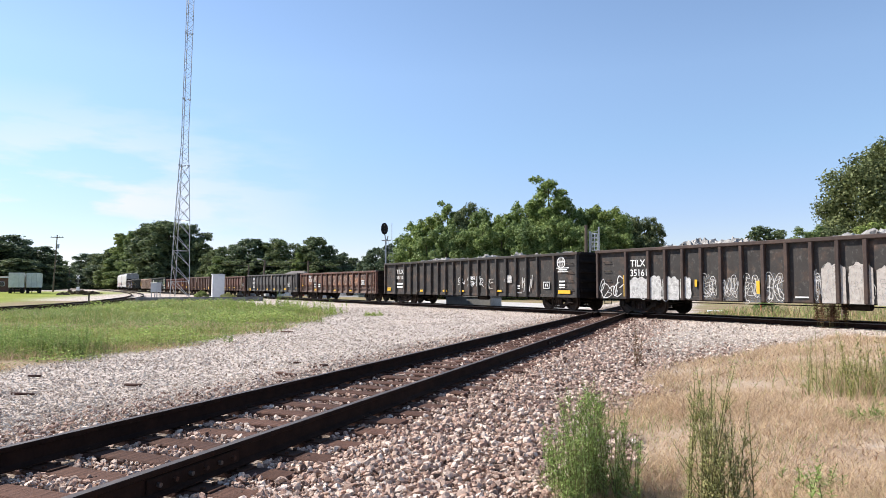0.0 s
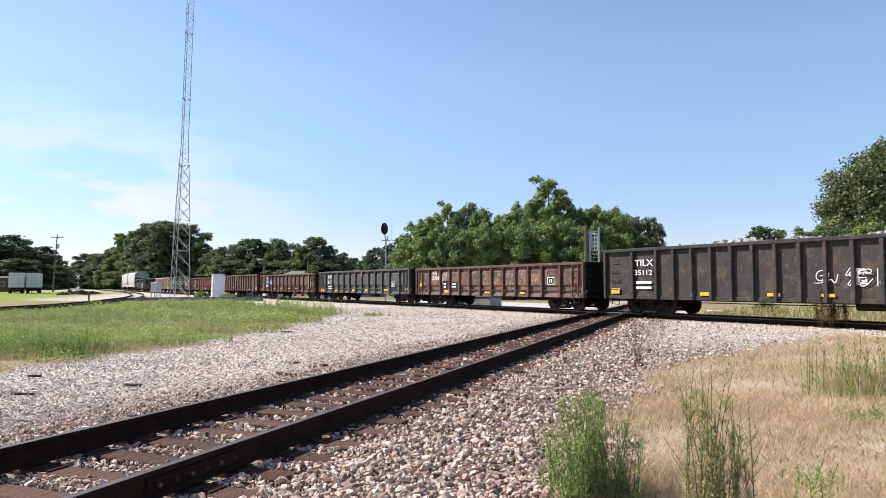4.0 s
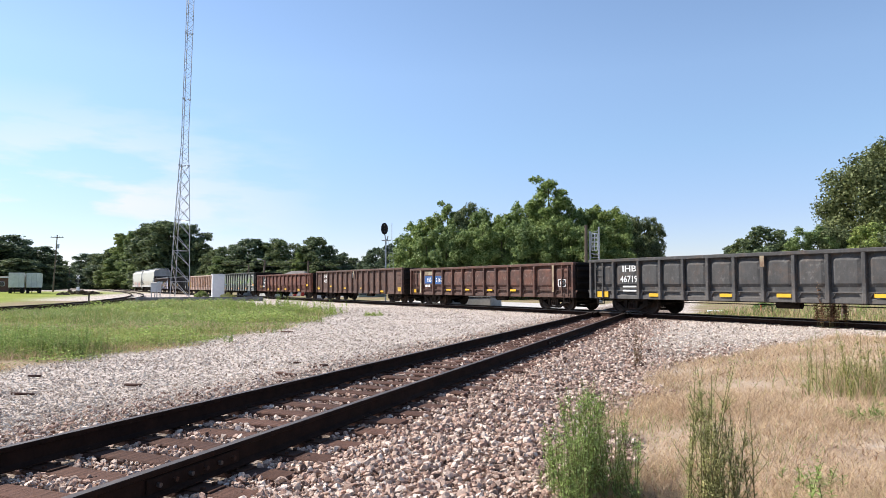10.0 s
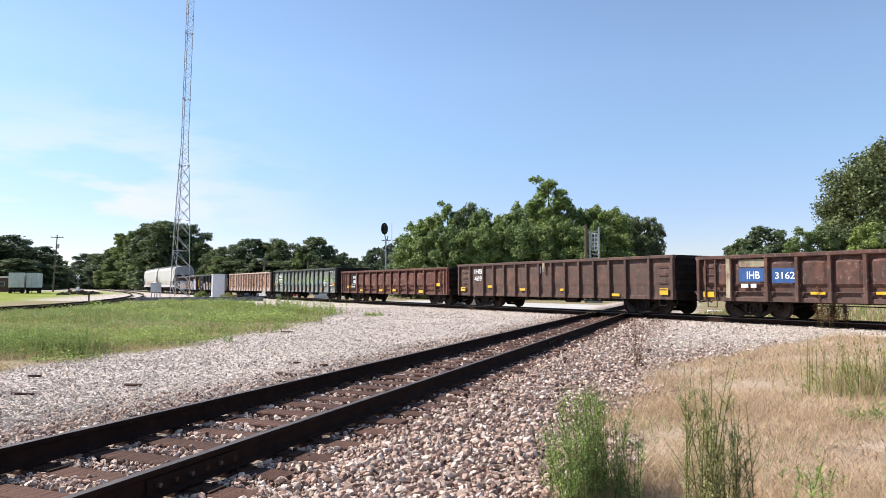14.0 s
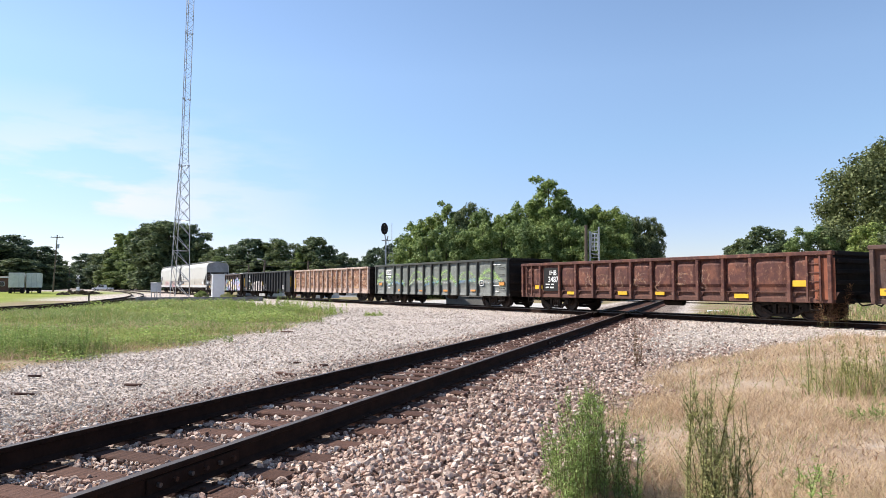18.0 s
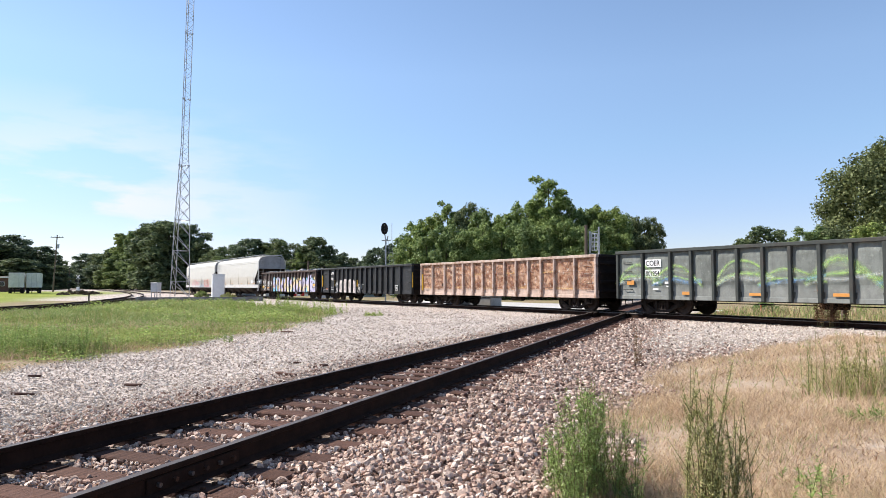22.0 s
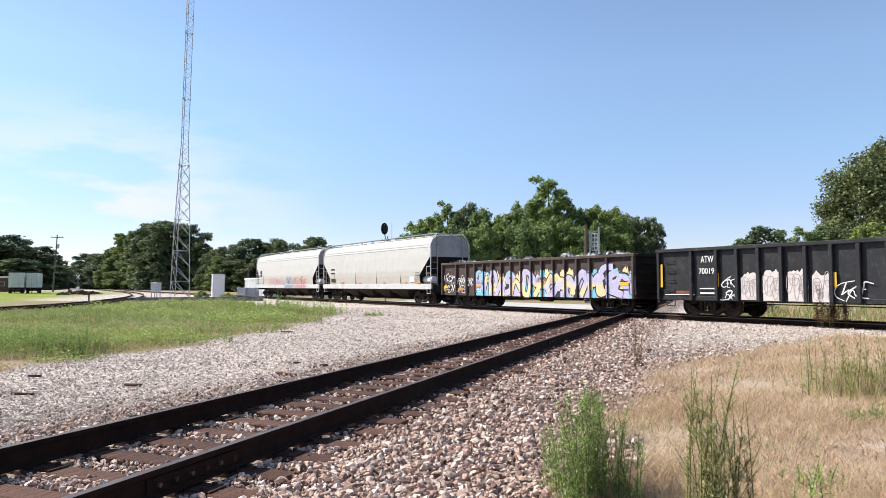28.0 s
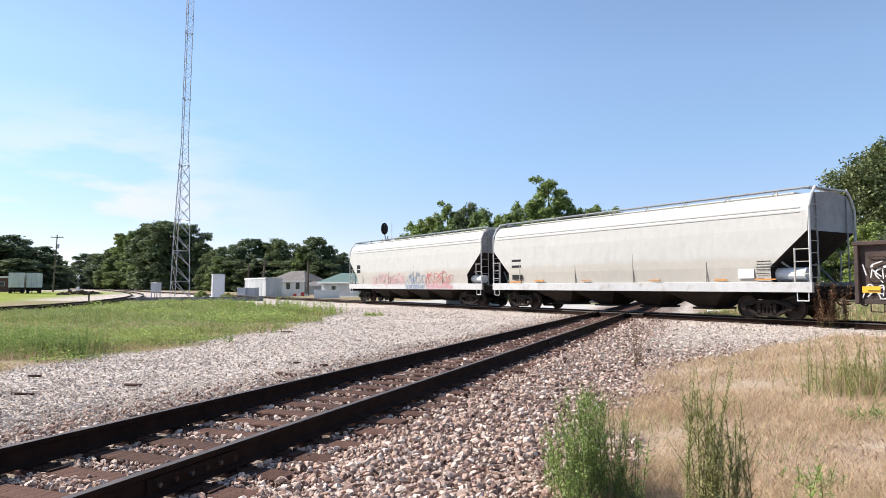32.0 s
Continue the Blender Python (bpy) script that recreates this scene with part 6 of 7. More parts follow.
    for px, rise, d, span, key in rows:
        wide = span * d / FX * (1.0 if key == "oak_big" else 1.5)
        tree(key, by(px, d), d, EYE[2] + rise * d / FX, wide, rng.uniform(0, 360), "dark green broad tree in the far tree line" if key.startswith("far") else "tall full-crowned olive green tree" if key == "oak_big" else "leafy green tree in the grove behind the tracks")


plant_trees()
tree("brush_bush", by(138, 112), 112, 1.0, 6.4, 20, "low heap of dead brown brush at the lawn's edge", "")
tree("brush_bush", by(160, 118), 118, 0.8, 4.0, 80, "low heap of dead brown brush at the lawn's edge", "")


# ---- lattice mast ----
def lattice_mast():
    x, y = by(316.3, 92), 92.0
    e = empty("lattice_radio_mast", pose(x, y, 0, 0, 1.05, 0), "tall grey steel lattice radio mast", "radio mast")
    low = [(2.1 * k, 1.46 - 0.062 * k) for k in range(6)]
    mid = [(10.5 + 1.88 * k, 1.15 - 0.10 * k) for k in range(1, 5)]
    high = [(18.02 + 0.66 * k, 0.75 - 0.05 * min(k, 4)) for k in range(1, 43)]
    levels = low + mid + high
    legs = [2 * math.pi * k / 3 + 0.12 for k in range(3)]

    def corner(k, lv):
        z, r = levels[lv]
        return Vector((r * math.cos(legs[k % 3]), r * math.sin(legs[k % 3]), z))
    for k in range(3):
        part("mast_leg", rods([(corner(k, i), corner(k, i + 1)) for i in range(len(levels) - 1)], 0.052, 6), M_GALV, e)
    for i in range(len(levels) - 1):
        for k in range(3):
            a, b, c, d = corner(k, i), corner(k + 1, i), corner(k, i + 1), corner(k + 1, i + 1)
            if i < 5:
                pairs = [(b, c)] if k == 2 else [(a, d)]
            elif i < 9:
                pairs = [(a, d), (b, c)]
            else:
                pairs = [(a, d) if i % 2 else (b, c)]
            for p, q in pairs:
                part("brace", rods([(p, q)], 0.045 if i < 5 else 0.034 if i < 9 else 0.020, 4), M_GALV, e)
            if i in (0, 2, 4, 8, 22, 36):
                part("brace", rods([(c, d)], 0.035, 4), M_GALV, e)
    for i in (9, 23, 37):
        for k in range(3):
            part("joint_flange", rods([(corner(k, i) - Vector((0, 0, 0.12)), corner(k, i) + Vector((0, 0, 0.12)))], 0.11, 8), M_GALV, e)


lattice_mast()


# ---- loose stones ----
def stone_shapes(rng, blocky, count=18):
    """A few broken-stone shapes: knocked-about twenty-sided lumps with flattened breaks, or rougher ones for the distance."""
    if blocky:
        g = (1 + 5 ** 0.5) / 2
        v = np.array([(-1, g, 0), (1, g, 0), (-1, -g, 0), (1, -g, 0), (0, -1, g), (0, 1, g), (0, -1, -g), (0, 1, -g), (g, 0, -1), (g, 0, 1), (-g, 0, -1), (-g, 0, 1)]) / math.hypot(1, g)
        f = np.array([(0, 11, 5), (0, 5, 1), (0, 1, 7), (0, 7, 10), (0, 10, 11), (1, 5, 9), (5, 11, 4), (11, 10, 2), (10, 7, 6), (7, 1, 8), (3, 9, 4), (3, 4, 2), (3, 2, 6), (3, 6, 8), (3, 8, 9), (4, 9, 5), (2, 4, 11), (6, 2, 10), (8, 6, 7), (9, 8, 1)])
        jit = 0.26
    else:
        v = np.array([(1, 0, 0), (-1, 0, 0), (0, 1, 0), (0, -1, 0), (0, 0, 1), (0, 0, -1)]) * 1.15
        f = np.array([(0, 2, 4), (2, 1, 4), (1, 3, 4), (3, 0, 4), (2, 0, 5), (1, 2, 5), (3, 1, 5), (0, 3, 5)])
        jit = 0.40
    out = []
    for _ in range(count):
        w = v + rng.uniform(-jit, jit, v.shape)
        if blocky:
            for _ in range(4):
                n = rng.normal(size=3)
                n /= np.linalg.norm(n)
                over = np.maximum(w @ n - rng.uniform(0.30, 0.62), 0)
                w = w - over[:, None] * n
        out.append(w * rng.uniform(0.7, 1.3, (1, 3)))
    return out, f


def scatter_stones(name, label, material, xy, size, sink, seed, blocky):
    rng = np.random.RandomState(seed)
    shapes, f = stone_shapes(rng, blocky)
    n = len(xy)
    kind = rng.randint(0, len(shapes), n)
    base = np.stack(shapes)[kind]
    q = rng.normal(size=(n, 4))
    q /= np.linalg.norm(q, axis=1)[:, None]
    w, x, y, z = q.T
    R = np.stack([1 - 2 * (y * y + z * z), 2 * (x * y - z * w), 2 * (x * z + y * w), 2 * (x * y + z * w), 1 - 2 * (x * x + z * z), 2 * (y * z - x * w), 2 * (x * z - y * w), 2 * (y * z + x * w), 1 - 2 * (x * x + y * y)], 1).reshape(n, 3, 3)
    v = np.einsum("nij,nkj->nki", R, base) * size[:, None, None]
    v[:, :, 2] *= 0.85
    gz = ground_z(xy[:, 0], xy[:, 1]) + size * (0.8 - sink) + rng.uniform(-0.030, 0.040, n)
    v += np.stack([xy[:, 0], xy[:, 1], gz], 1)[:, None, :]
    faces = (f[None] + (np.arange(n) * base.shape[1])[:, None, None]).reshape(-1, 3)
    me = stuff_mesh(name, v.reshape(-1, 3), faces, material)
    return tagged(new(name, me), label, "gravel", kind="stuff")


def ballast():
    rng = np.random.RandomState(4)

    def sample(n, lo, hi, half):
        """Points denser near the eye: depth log-spread, within a widening fan."""
        y = np.exp(rng.uniform(math.log(lo), math.log(hi), n))
        x = rng.uniform(-half, half, n) * (y + 0.6)
        return np.stack([x, y], 1)
    xy = np.concatenate([sample(235000, 3.8, 46.0, 0.70), sample(5000, 3.8, 7.5, 0.70)])
    g, d, r, toff, moff = zones(xy[:, 0], xy[:, 1])
    keep = (rng.rand(len(xy)) > np.maximum(g * 1.0, d)) & (d < 0.7) & (toff < -1.5)
    # keep the rails and the tie tops mostly clear
    along = xy[:, 0] * MD.x + xy[:, 1] * MD.y
    on_tie = (np.abs(((along + 8 + 0.2575) % 0.515) - 0.2575) < 0.148) & (np.abs(moff) < 1.30)
    keep &= ~(on_tie & (rng.rand(len(xy)) > 0.03 + 0.12 * np.clip(wob(xy[:, 0], xy[:, 1], 0.5, 7), 0, 1))) & (np.abs(np.abs(moff) - 0.7535) > 0.10)
    xy, moff = xy[keep], moff[keep]
    pale = np.clip((-moff - 1.2) / 1.6, 0, 1) + np.clip((moff - 2.2) / 1.2, 0, 1) * np.clip((xy[:, 1] - 12) / 6, 0, 1)
    is_pale = rng.rand(len(xy)) < pale
    size = (0.012 + 0.034 * rng.rand(len(xy)) ** 2.0) * np.where(moff < -1.6, 0.78, 1.0) * np.clip(0.85 + (xy[:, 1] - 12) * 0.016, 0.85, 1.35)
    close = xy[:, 1] < 12
    for pick, name, label, mat, k, sink, seed in ((~is_pale, "ballast_stones", "broken pinkish and grey ballast stones beside the rails", M_STONE, 1.0, 0.35, 5), (is_pale, "gravel_stones", "pale crushed gravel lying between the tracks", M_STONE_PALE, 0.78, 0.4, 6)):
        scatter_stones(name, label, mat, xy[pick & close], size[pick & close] * k, sink, seed, True)
        scatter_stones("far_" + name, label, mat, xy[pick & ~close], size[pick & ~close] * k, sink, seed, False)


ballast()


# ---- grass ----
def blades(name, label, material, xy, height, width, lean, seed, base=0.0):
    """Bent blades of two segments each."""
    rng = np.random.RandomState(seed)
    n = len(xy)
    a, b = rng.uniform(0, 6.283, n), rng.uniform(0, 6.283, n)
    side = np.stack([np.cos(a), np.sin(a), np.zeros(n)], 1) * width[:, None]
    out = np.stack([np.cos(b), np.sin(b), np.zeros(n)], 1) * (lean * rng.uniform(0.2, 1.0, n) * height)[:, None]
    p0 = np.stack([xy[:, 0], xy[:, 1], ground_z(xy[:, 0], xy[:, 1]) - 0.02 + base], 1)
    up = np.stack([np.zeros(n), np.zeros(n), height], 1)
    p1, p2 = p0 + up * 0.55 + out * 0.35, p0 + up * rng.uniform(0.75, 1.0, n)[:, None] + out
    v = np.stack([p0 - side, p0 + side, p1 + side * 0.7, p1 - side * 0.7, p2], 1)
    k = np.arange(n)[:, None] * 5
    f = np.concatenate([k + np.array([[0, 1, 2]]), k + np.array([[0, 2, 3]]), k + np.array([[3, 2, 4]])], 0)
    me = stuff_mesh(name, v.reshape(-1, 3), f, material)
    return tagged(new(name, me), label, "grass", kind="stuff")


def grass():
    rng = np.random.RandomState(9)
    # green weedy field between the tracks
    n = 210000
    y = np.exp(rng.uniform(math.log(11), math.log(68), n))
    x = -rng.uniform(0.02, 0.80, n) * y
    g, d, r, toff, moff = zones(x, y)
    clump = wob(x, y, 1.7, 3) + 0.6 * wob(x, y, 0.7, 5)
    bare = np.clip((14.4 - y + wob(x, y, 1.2)) / 1.2, 0, 0.62)
    side = np.interp(y, [20, 34, 42, 50, 62, 80], [-25.5, -24.9, -25.2, -26.6, -30.0, -36.5])
    keep = (rng.rand(n) < g * (0.35 + 0.75 * np.clip(clump + 0.5, 0, 1)) * (1 - bare)) & (toff < -3) & (x > side + 2.2)
    xy = np.stack([x, y], 1)[keep]
    c = np.clip(clump[keep] + 0.55, 0.12, 1.3)
    h = rng.uniform(0.10, 0.34, len(xy)) * c * np.clip(xy[:, 1] / 26, 0.7, 1.2)
    near_edge = np.clip(1 - (interp(GRASS_L, xy[:, 1]) - xy[:, 0]) / 3.6, 0, 1) + np.clip((17.0 - xy[:, 1]) / 3, 0, 0.6)
    tan = rng.rand(len(xy)) < np.clip(0.10 + 0.55 * near_edge + 0.5 * wob(xy[:, 0], xy[:, 1], 2.2, 8) + 0.6 * wob(xy[:, 0], xy[:, 1], 4.5, 3), 0.02, 0.9) * np.clip(1.3 - xy[:, 1] / 60, 0.3, 1)
    wd = 0.005 + 0.00042 * xy[:, 1]
    blades("green_grass", "green uncut grass and weeds in the field between the tracks", M_GRASS, xy[~tan], h[~tan], wd[~tan] * 1.5, 2.0, 1)
    blades("tan_grass", "tan seeding grass among the green weeds", M_DRY, xy[tan], h[tan] * 1.0, wd[tan] * 0.9, 1.6, 2)
    # fine seed heads standing over the field
    n = 26000
    y = np.exp(rng.uniform(math.log(13.5), math.log(58), n))
    x = -rng.uniform(0.05, 0.74, n) * y
    g, d, r, toff, moff = zones(x, y)
    side = np.interp(y, [20, 34, 42, 50, 62, 80], [-25.5, -24.9, -25.2, -26.6, -30.0, -36.5])
    keep = (rng.rand(n) < g * np.clip(0.6 + wob(x, y, 3.1, 9), 0, 1)) & (x > side + 2.2)
    xy = np.stack([x, y], 1)[keep]
    blades("seed_heads", "thin tan seed heads standing over the green field", M_WEED_TAN, xy, rng.uniform(0.22, 0.55, len(xy)), 0.0022 + 0.00016 * xy[:, 1], 0.5, 13)
    # broad-leaved weeds in drifts
    n = 170000
    y = np.exp(rng.uniform(math.log(13.2), math.log(60), n))
    x = -rng.uniform(0.05, 0.74, n) * y
    g, d, r, toff, moff = zones(x, y)
    side = np.interp(y, [20, 34, 42, 50, 62, 80], [-25.5, -24.9, -25.2, -26.6, -30.0, -36.5])
    drift = wob(x, y, 2.4, 6) + 0.5 * wob(x, y, 0.8, 1)
    keep = (rng.rand(n) < g * np.clip(drift * 1.6 + 0.12, 0.04, 0.85)) & (x > side + 2.2)
    x, y, drift = x[keep], y[keep], drift[keep]
    n = len(x)
    c = np.stack([x, y, ground_z(x, y) + rng.uniform(0.03, 0.5, n) * np.clip(drift * 1.3, 0.1, 1)], 1)
    a = rng.uniform(0, 6.283, n)
    ln = (0.018 + 0.0011 * y) * rng.uniform(0.6, 1.4, n)
    t = np.stack([np.cos(a), np.sin(a), rng.uniform(-0.3, 0.5, n)], 1) * ln[:, None]
    b = np.stack([-np.sin(a), np.cos(a), rng.uniform(-0.3, 0.3, n)], 1) * ln[:, None] * 0.6
    me = stuff_mesh("leafy_weeds", np.stack([c - t, c + b, c + t, c - b], 1).reshape(-1, 3), np.arange(n * 4).reshape(-1, 4), M_WEED_GREEN)
    tagged(new("leafy_weeds", me), "drifts of leafy bright green weeds in the field", "weeds", kind="stuff")
    # tall seeding grass by the gravel
    n = 1500
    xy = np.stack([rng.normal(6.1, 0.55, n), rng.normal(9.2, 0.55, n)], 1)
    blades("tall_grass", "tall green and yellow grass growing by the gravel", M_WEED_OLIVE, xy[:600], rng.uniform(0.15, 0.65, 600), np.full(600, 0.0055), 1.5, 7)
    blades("tall_straw", "tall tan grass growing by the gravel", M_DRY, xy[600:], rng.uniform(0.15, 0.6, n - 600), np.full(n - 600, 0.004), 1.4, 8)
    # dry straw beside the camera
    n = 260000
    y = np.exp(rng.uniform(math.log(2.9), math.log(24), n))
    x = rng.uniform(0.05, 0.78, n) * (y + 0.4)
    g, d, r, toff, moff = zones(x, y)
    thick = 0.5 + 0.5 * wob(x, y, 0.9, 4)
    keep = (rng.rand(n) < d * (0.14 + 0.86 * thick))
    xy, thick = np.stack([x, y], 1)[keep], thick[keep]
    h = rng.uniform(0.03, 0.19, len(xy)) * (0.35 + 0.9 * thick) * np.clip(0.75 + xy[:, 1] / 18, 0.8, 1.3)
    gr = rng.rand(len(xy)) < np.clip(0.03 + 0.22 * wob(xy[:, 0], xy[:, 1], 0.8, 11), 0.01, 0.35)
    wd = 0.0010 + 0.00024 * xy[:, 1]
    blades("dry_grass", "bleached straw-coloured grass beside the ballast", M_DRY, xy[~gr], h[~gr], wd[~gr], 1.7, 3)
    blades("green_shoots", "green shoots among the straw", M_GRASS, xy[gr], h[gr] * 0.8, wd[gr] * 1.4, 0.9, 4)
    # dead brown litter lying in the straw
    pick = rng.rand(len(xy)) < 0.045
    k = int(pick.sum())
    blades("grass_litter", "dark dead stems and litter lying in the straw", M_WEED_BROWN, xy[pick] + rng.normal(0, 0.05, (k, 2)), rng.uniform(0.02, 0.07, k), wd[pick] * 2.2, 2.5, 12, 0.02)
    # rough verge beyond the train's track
    n = 110000
    s, off = rng.uniform(-25, 21.5, n), 2.6 + 26 * rng.uniform(0, 1, n) ** 1.8
    x, y = TN.x * (TOFF + off) + TD.x * s, TN.y * (TOFF + off) + TD.y * s
    g, d, r, toff, moff = zones(x, y)
    keep = (rng.rand(n) < g * np.clip(1.3 - off / 28, 0.2, 1)) 
    xy = np.stack([x, y], 1)[keep]
    h = rng.uniform(0.20, 0.85, len(xy)) * np.clip((off[keep] - 1.8) / 5, 0.28, 1.0) * (0.75 + 0.45 * wob(xy[:, 0], xy[:, 1], 1.5, 2))
    tan = rng.rand(len(xy)) < 0.55
    wd = np.full(len(xy), 0.018)
    blades("verge_grass", "tall rough green grass behind the track", M_GRASS, xy[~tan], h[~tan], wd[~tan], 0.5, 5)
    blades("verge_straw", "tall tan grass behind the track", M_DRY, xy[tan], h[tan], wd[tan] * 0.8, 0.5, 6)


grass()

# ---- weeds ----
SWAY = []


def stalk_mesh(rng, height, leaf, n_leaf, lean, start, twigs):
    """A thin stem with side twigs and many narrow leaves."""
    bm = bmesh.new()
    bend = Vector((rng.uniform(-1, 1), rng.uniform(-1, 1), 0)) * lean
    pts = [Vector((0, 0, -0.03)) + bend * (k / 6) ** 1.6 * height + Vector((0, 0, height * k / 6)) for k in range(7)]
    for i in range(6):
        rod(bm, pts[i], pts[i + 1], 0.0040 * (1 - i / 8), 0.0040 * (1 - (i + 1) / 8), 4)
    runs = [(pts, n_leaf, start, 1.0)]
    for k in range(twigs):
        u = rng.uniform(max(0.15, start), 0.9)
        i = min(5, int(u * 6))
        c = pts[i].lerp(pts[i + 1], u * 6 - i)
        a, ln = rng.uniform(0, 6.283), height * rng.uniform(0.10, 0.26) * (1.2 - u)
        tip = c + Vector((math.cos(a) * ln * 0.7, math.sin(a) * ln * 0.7, ln))
        rod(bm, c, tip, 0.0022, 0.001, 3)
        runs.append(([c.lerp(tip, j / 6) for j in range(7)], max(4, n_leaf // 8), 0.0, 0.8))
    for run, count, first, scale in runs:
        for k in range(count):
            u = first + (1 - first) * (k + rng.random()) / count
            i = min(5, int(u * 6))
            c = run[i].lerp(run[i + 1], u * 6 - i)
            a = rng.uniform(0, 6.283)
            el = rng.uniform(-0.1, 1.1)
            d = Vector((math.cos(a) * math.cos(el), math.sin(a) * math.cos(el), math.sin(el)))
            side = d.cross(Vector((0, 0, 1))).normalized()
            ln = leaf * rng.uniform(0.5, 1.25) * (1.15 - 0.5 * u) * scale
            w = ln * 0.15
            v = [bm.verts.new(c), bm.verts.new(c + d * ln * 0.5 + side * w), bm.verts.new(c + d * ln + Vector((0, 0, -ln * 0.15))), bm.verts.new(c + d * ln * 0.5 - side * w)]
            f = bm.faces.new(v)
            f.material_index = 1
    return bm


def weed_clump(label, x, y, spread, count, h0, h1, leaf, n_leaf, lean, seed, start=0.1, mats=None, sway=True, deep=1.0, twigs=0, peak=0.0):
    rng = random.Random(seed)
    e = empty("weed_clump", pose(x, y, float(ground_z(x, y))), label, "weed")
    kinds = []
    for k in range(count):
        px, py = rng.uniform(-spread, spread), rng.uniform(-spread, spread) * deep
        m = pose(px, py, -peak * abs(px) / spread * h1, 0, 0, rng.uniform(0, 360))
        if len(kinds) < 7:
            o = part("stalk", stalk_mesh(rng, rng.uniform(h0, h1), leaf, n_leaf, lean, start, twigs), mats or [M_WEED_STEM, M_WEED], e, m=m)
            kinds.append(o)
        else:
            o = again(kinds[k % 7], m, e)
        if sway:
            SWAY.append((o, m, rng.uniform(0, 6.28)))
    return e


weed_clump("bushy bright green weed with feathery leaves at the ballast edge", 1.04, 4.72, 0.30, 100, 0.42, 0.88, 0.040, 100, 0.16, 1, 0.0, [M_WEED_STEM, M_WEED], twigs=12, peak=0.50)
weed_clump("thin leafy green weed stalks at the ballast edge", 1.22, 5.4, 0.24, 14, 0.55, 0.88, 0.034, 60, 0.10, 2, 0.2, [M_WEED_STEM, M_WEED_OLIVE], twigs=7, peak=0.25)
weed_clump("tall thin olive weed stalks with small leaves in dry grass", 1.53, 4.12, 0.09, 10, 0.85, 1.12, 0.038, 140, 0.13, 3, 0.12, [M_WEED_STEM, M_WEED_OLIVE], twigs=10)
weed_clump("thin olive weed stalks with small leaves in dry grass", 1.68, 4.14, 0.17, 20, 0.48, 0.84, 0.036, 120, 0.10, 4, 0.1, [M_WEED_STEM, M_WEED_OLIVE], twigs=9)
weed_clump("small green weed in dry grass", 2.35, 4.4, 0.12, 6, 0.2, 0.42, 0.06, 40, 0.2, 5)
weed_clump("tall green and tan weeds growing by the gravel", 5.75, 9.1, 0.55, 46, 0.35, 0.95, 0.06, 60, 0.18, 6, 0.0, [M_WEED_STEM, M_WEED_TAN], twigs=5)
weed_clump("tall olive weeds growing by the gravel", 6.4, 9.0, 0.5, 30, 0.45, 0.95, 0.055, 60, 0.16, 26, 0.0, [M_WEED_STEM, M_WEED], twigs=5)
weed_clump("thin tall weeds growing by the gravel", 5.0, 9.3, 0.12, 5, 0.8, 1.0, 0.05, 60, 0.05, 7)
weed_clump("tangled dead brown weeds beside the rail", 13.1, 22.9, 0.42, 34, 0.9, 1.75, 0.16, 60, 0.16, 8, 0.2, [M_WEED_STEM, M_WEED_BROWN], False)
weed_clump("slender dark weed standing in the ballast", 3.58, 12.6, 0.10, 7, 0.50, 0.85, 0.06, 60, 0.06, 9, 0.1, [M_WEED_STEM, M_WEED_BROWN])
weed_clump("small weed at the edge of the gravel", -5.55, 17.6, 0.14, 7, 0.3, 0.55, 0.08, 40, 0.25, 10)
weed_clump("small weeds at the edge of the gravel", -5.3, 21.8, 0.2, 8, 0.3, 0.55, 0.08, 30, 0.15, 11)
weed_clump("dark single weed by the gravel edge", -9.6, 39.5, 0.15, 8, 0.8, 1.3, 0.12, 40, 0.05, 12, 0.1)
weed_clump("leafy green weeds on the field's edge", -8.4, 14.9, 0.9, 90, 0.3, 0.75, 0.10, 60, 0.2, 13, 0.0, [M_WEED_STEM, M_WEED], False)
weed_clump("leafy green weeds on the field's edge", -10.0, 15.6, 0.8, 70, 0.3, 0.7, 0.10, 60, 0.2, 14, 0.0, [M_WEED_STEM, M_WEED], False)
weed_clump("leafy green weeds at the field's tip", -7.0, 36.0, 1.6, 70, 0.35, 0.8, 0.16, 40, 0.2, 15, 0.0, [M_WEED_STEM, M_WEED_GREEN], False, 1.6)
weed_clump("leafy green weeds at the field's tip", -10.5, 39.0, 1.8, 80, 0.35, 0.9, 0.18, 40, 0.2, 16, 0.0, [M_WEED_STEM, M_WEED_GREEN], False, 1.8)
weed_clump("small green tuft in the gravel", -3.4, 33.2, 0.45, 26, 0.12, 0.3, 0.14, 20, 0.4, 17, 0.0, [M_WEED_STEM, M_WEED_GREEN], False, 0.6)
weed_clump("low green weeds in dry grass", 4.6, 7.4, 0.22, 18, 0.10, 0.25, 0.07, 26, 0.3, 18, 0.0)
weed_clump("low green weeds in dry grass", 2.7, 5.0, 0.18, 14, 0.10, 0.28, 0.06, 26, 0.3, 19, 0.0)


def debris(x, y, length, width, yaw):
    bm = B(-length / 2, length / 2, -width / 2, width / 2, 0, 0.035, 0.01)
    o = part("wood_scrap", bm, M_TIE, m=pose(x, y, float(ground_z(x, y)) + 0.02, 3, 2, yaw))
    tagged(o, "dark splintered piece of tie wood on the gravel", "wood scrap", "wood scraps")


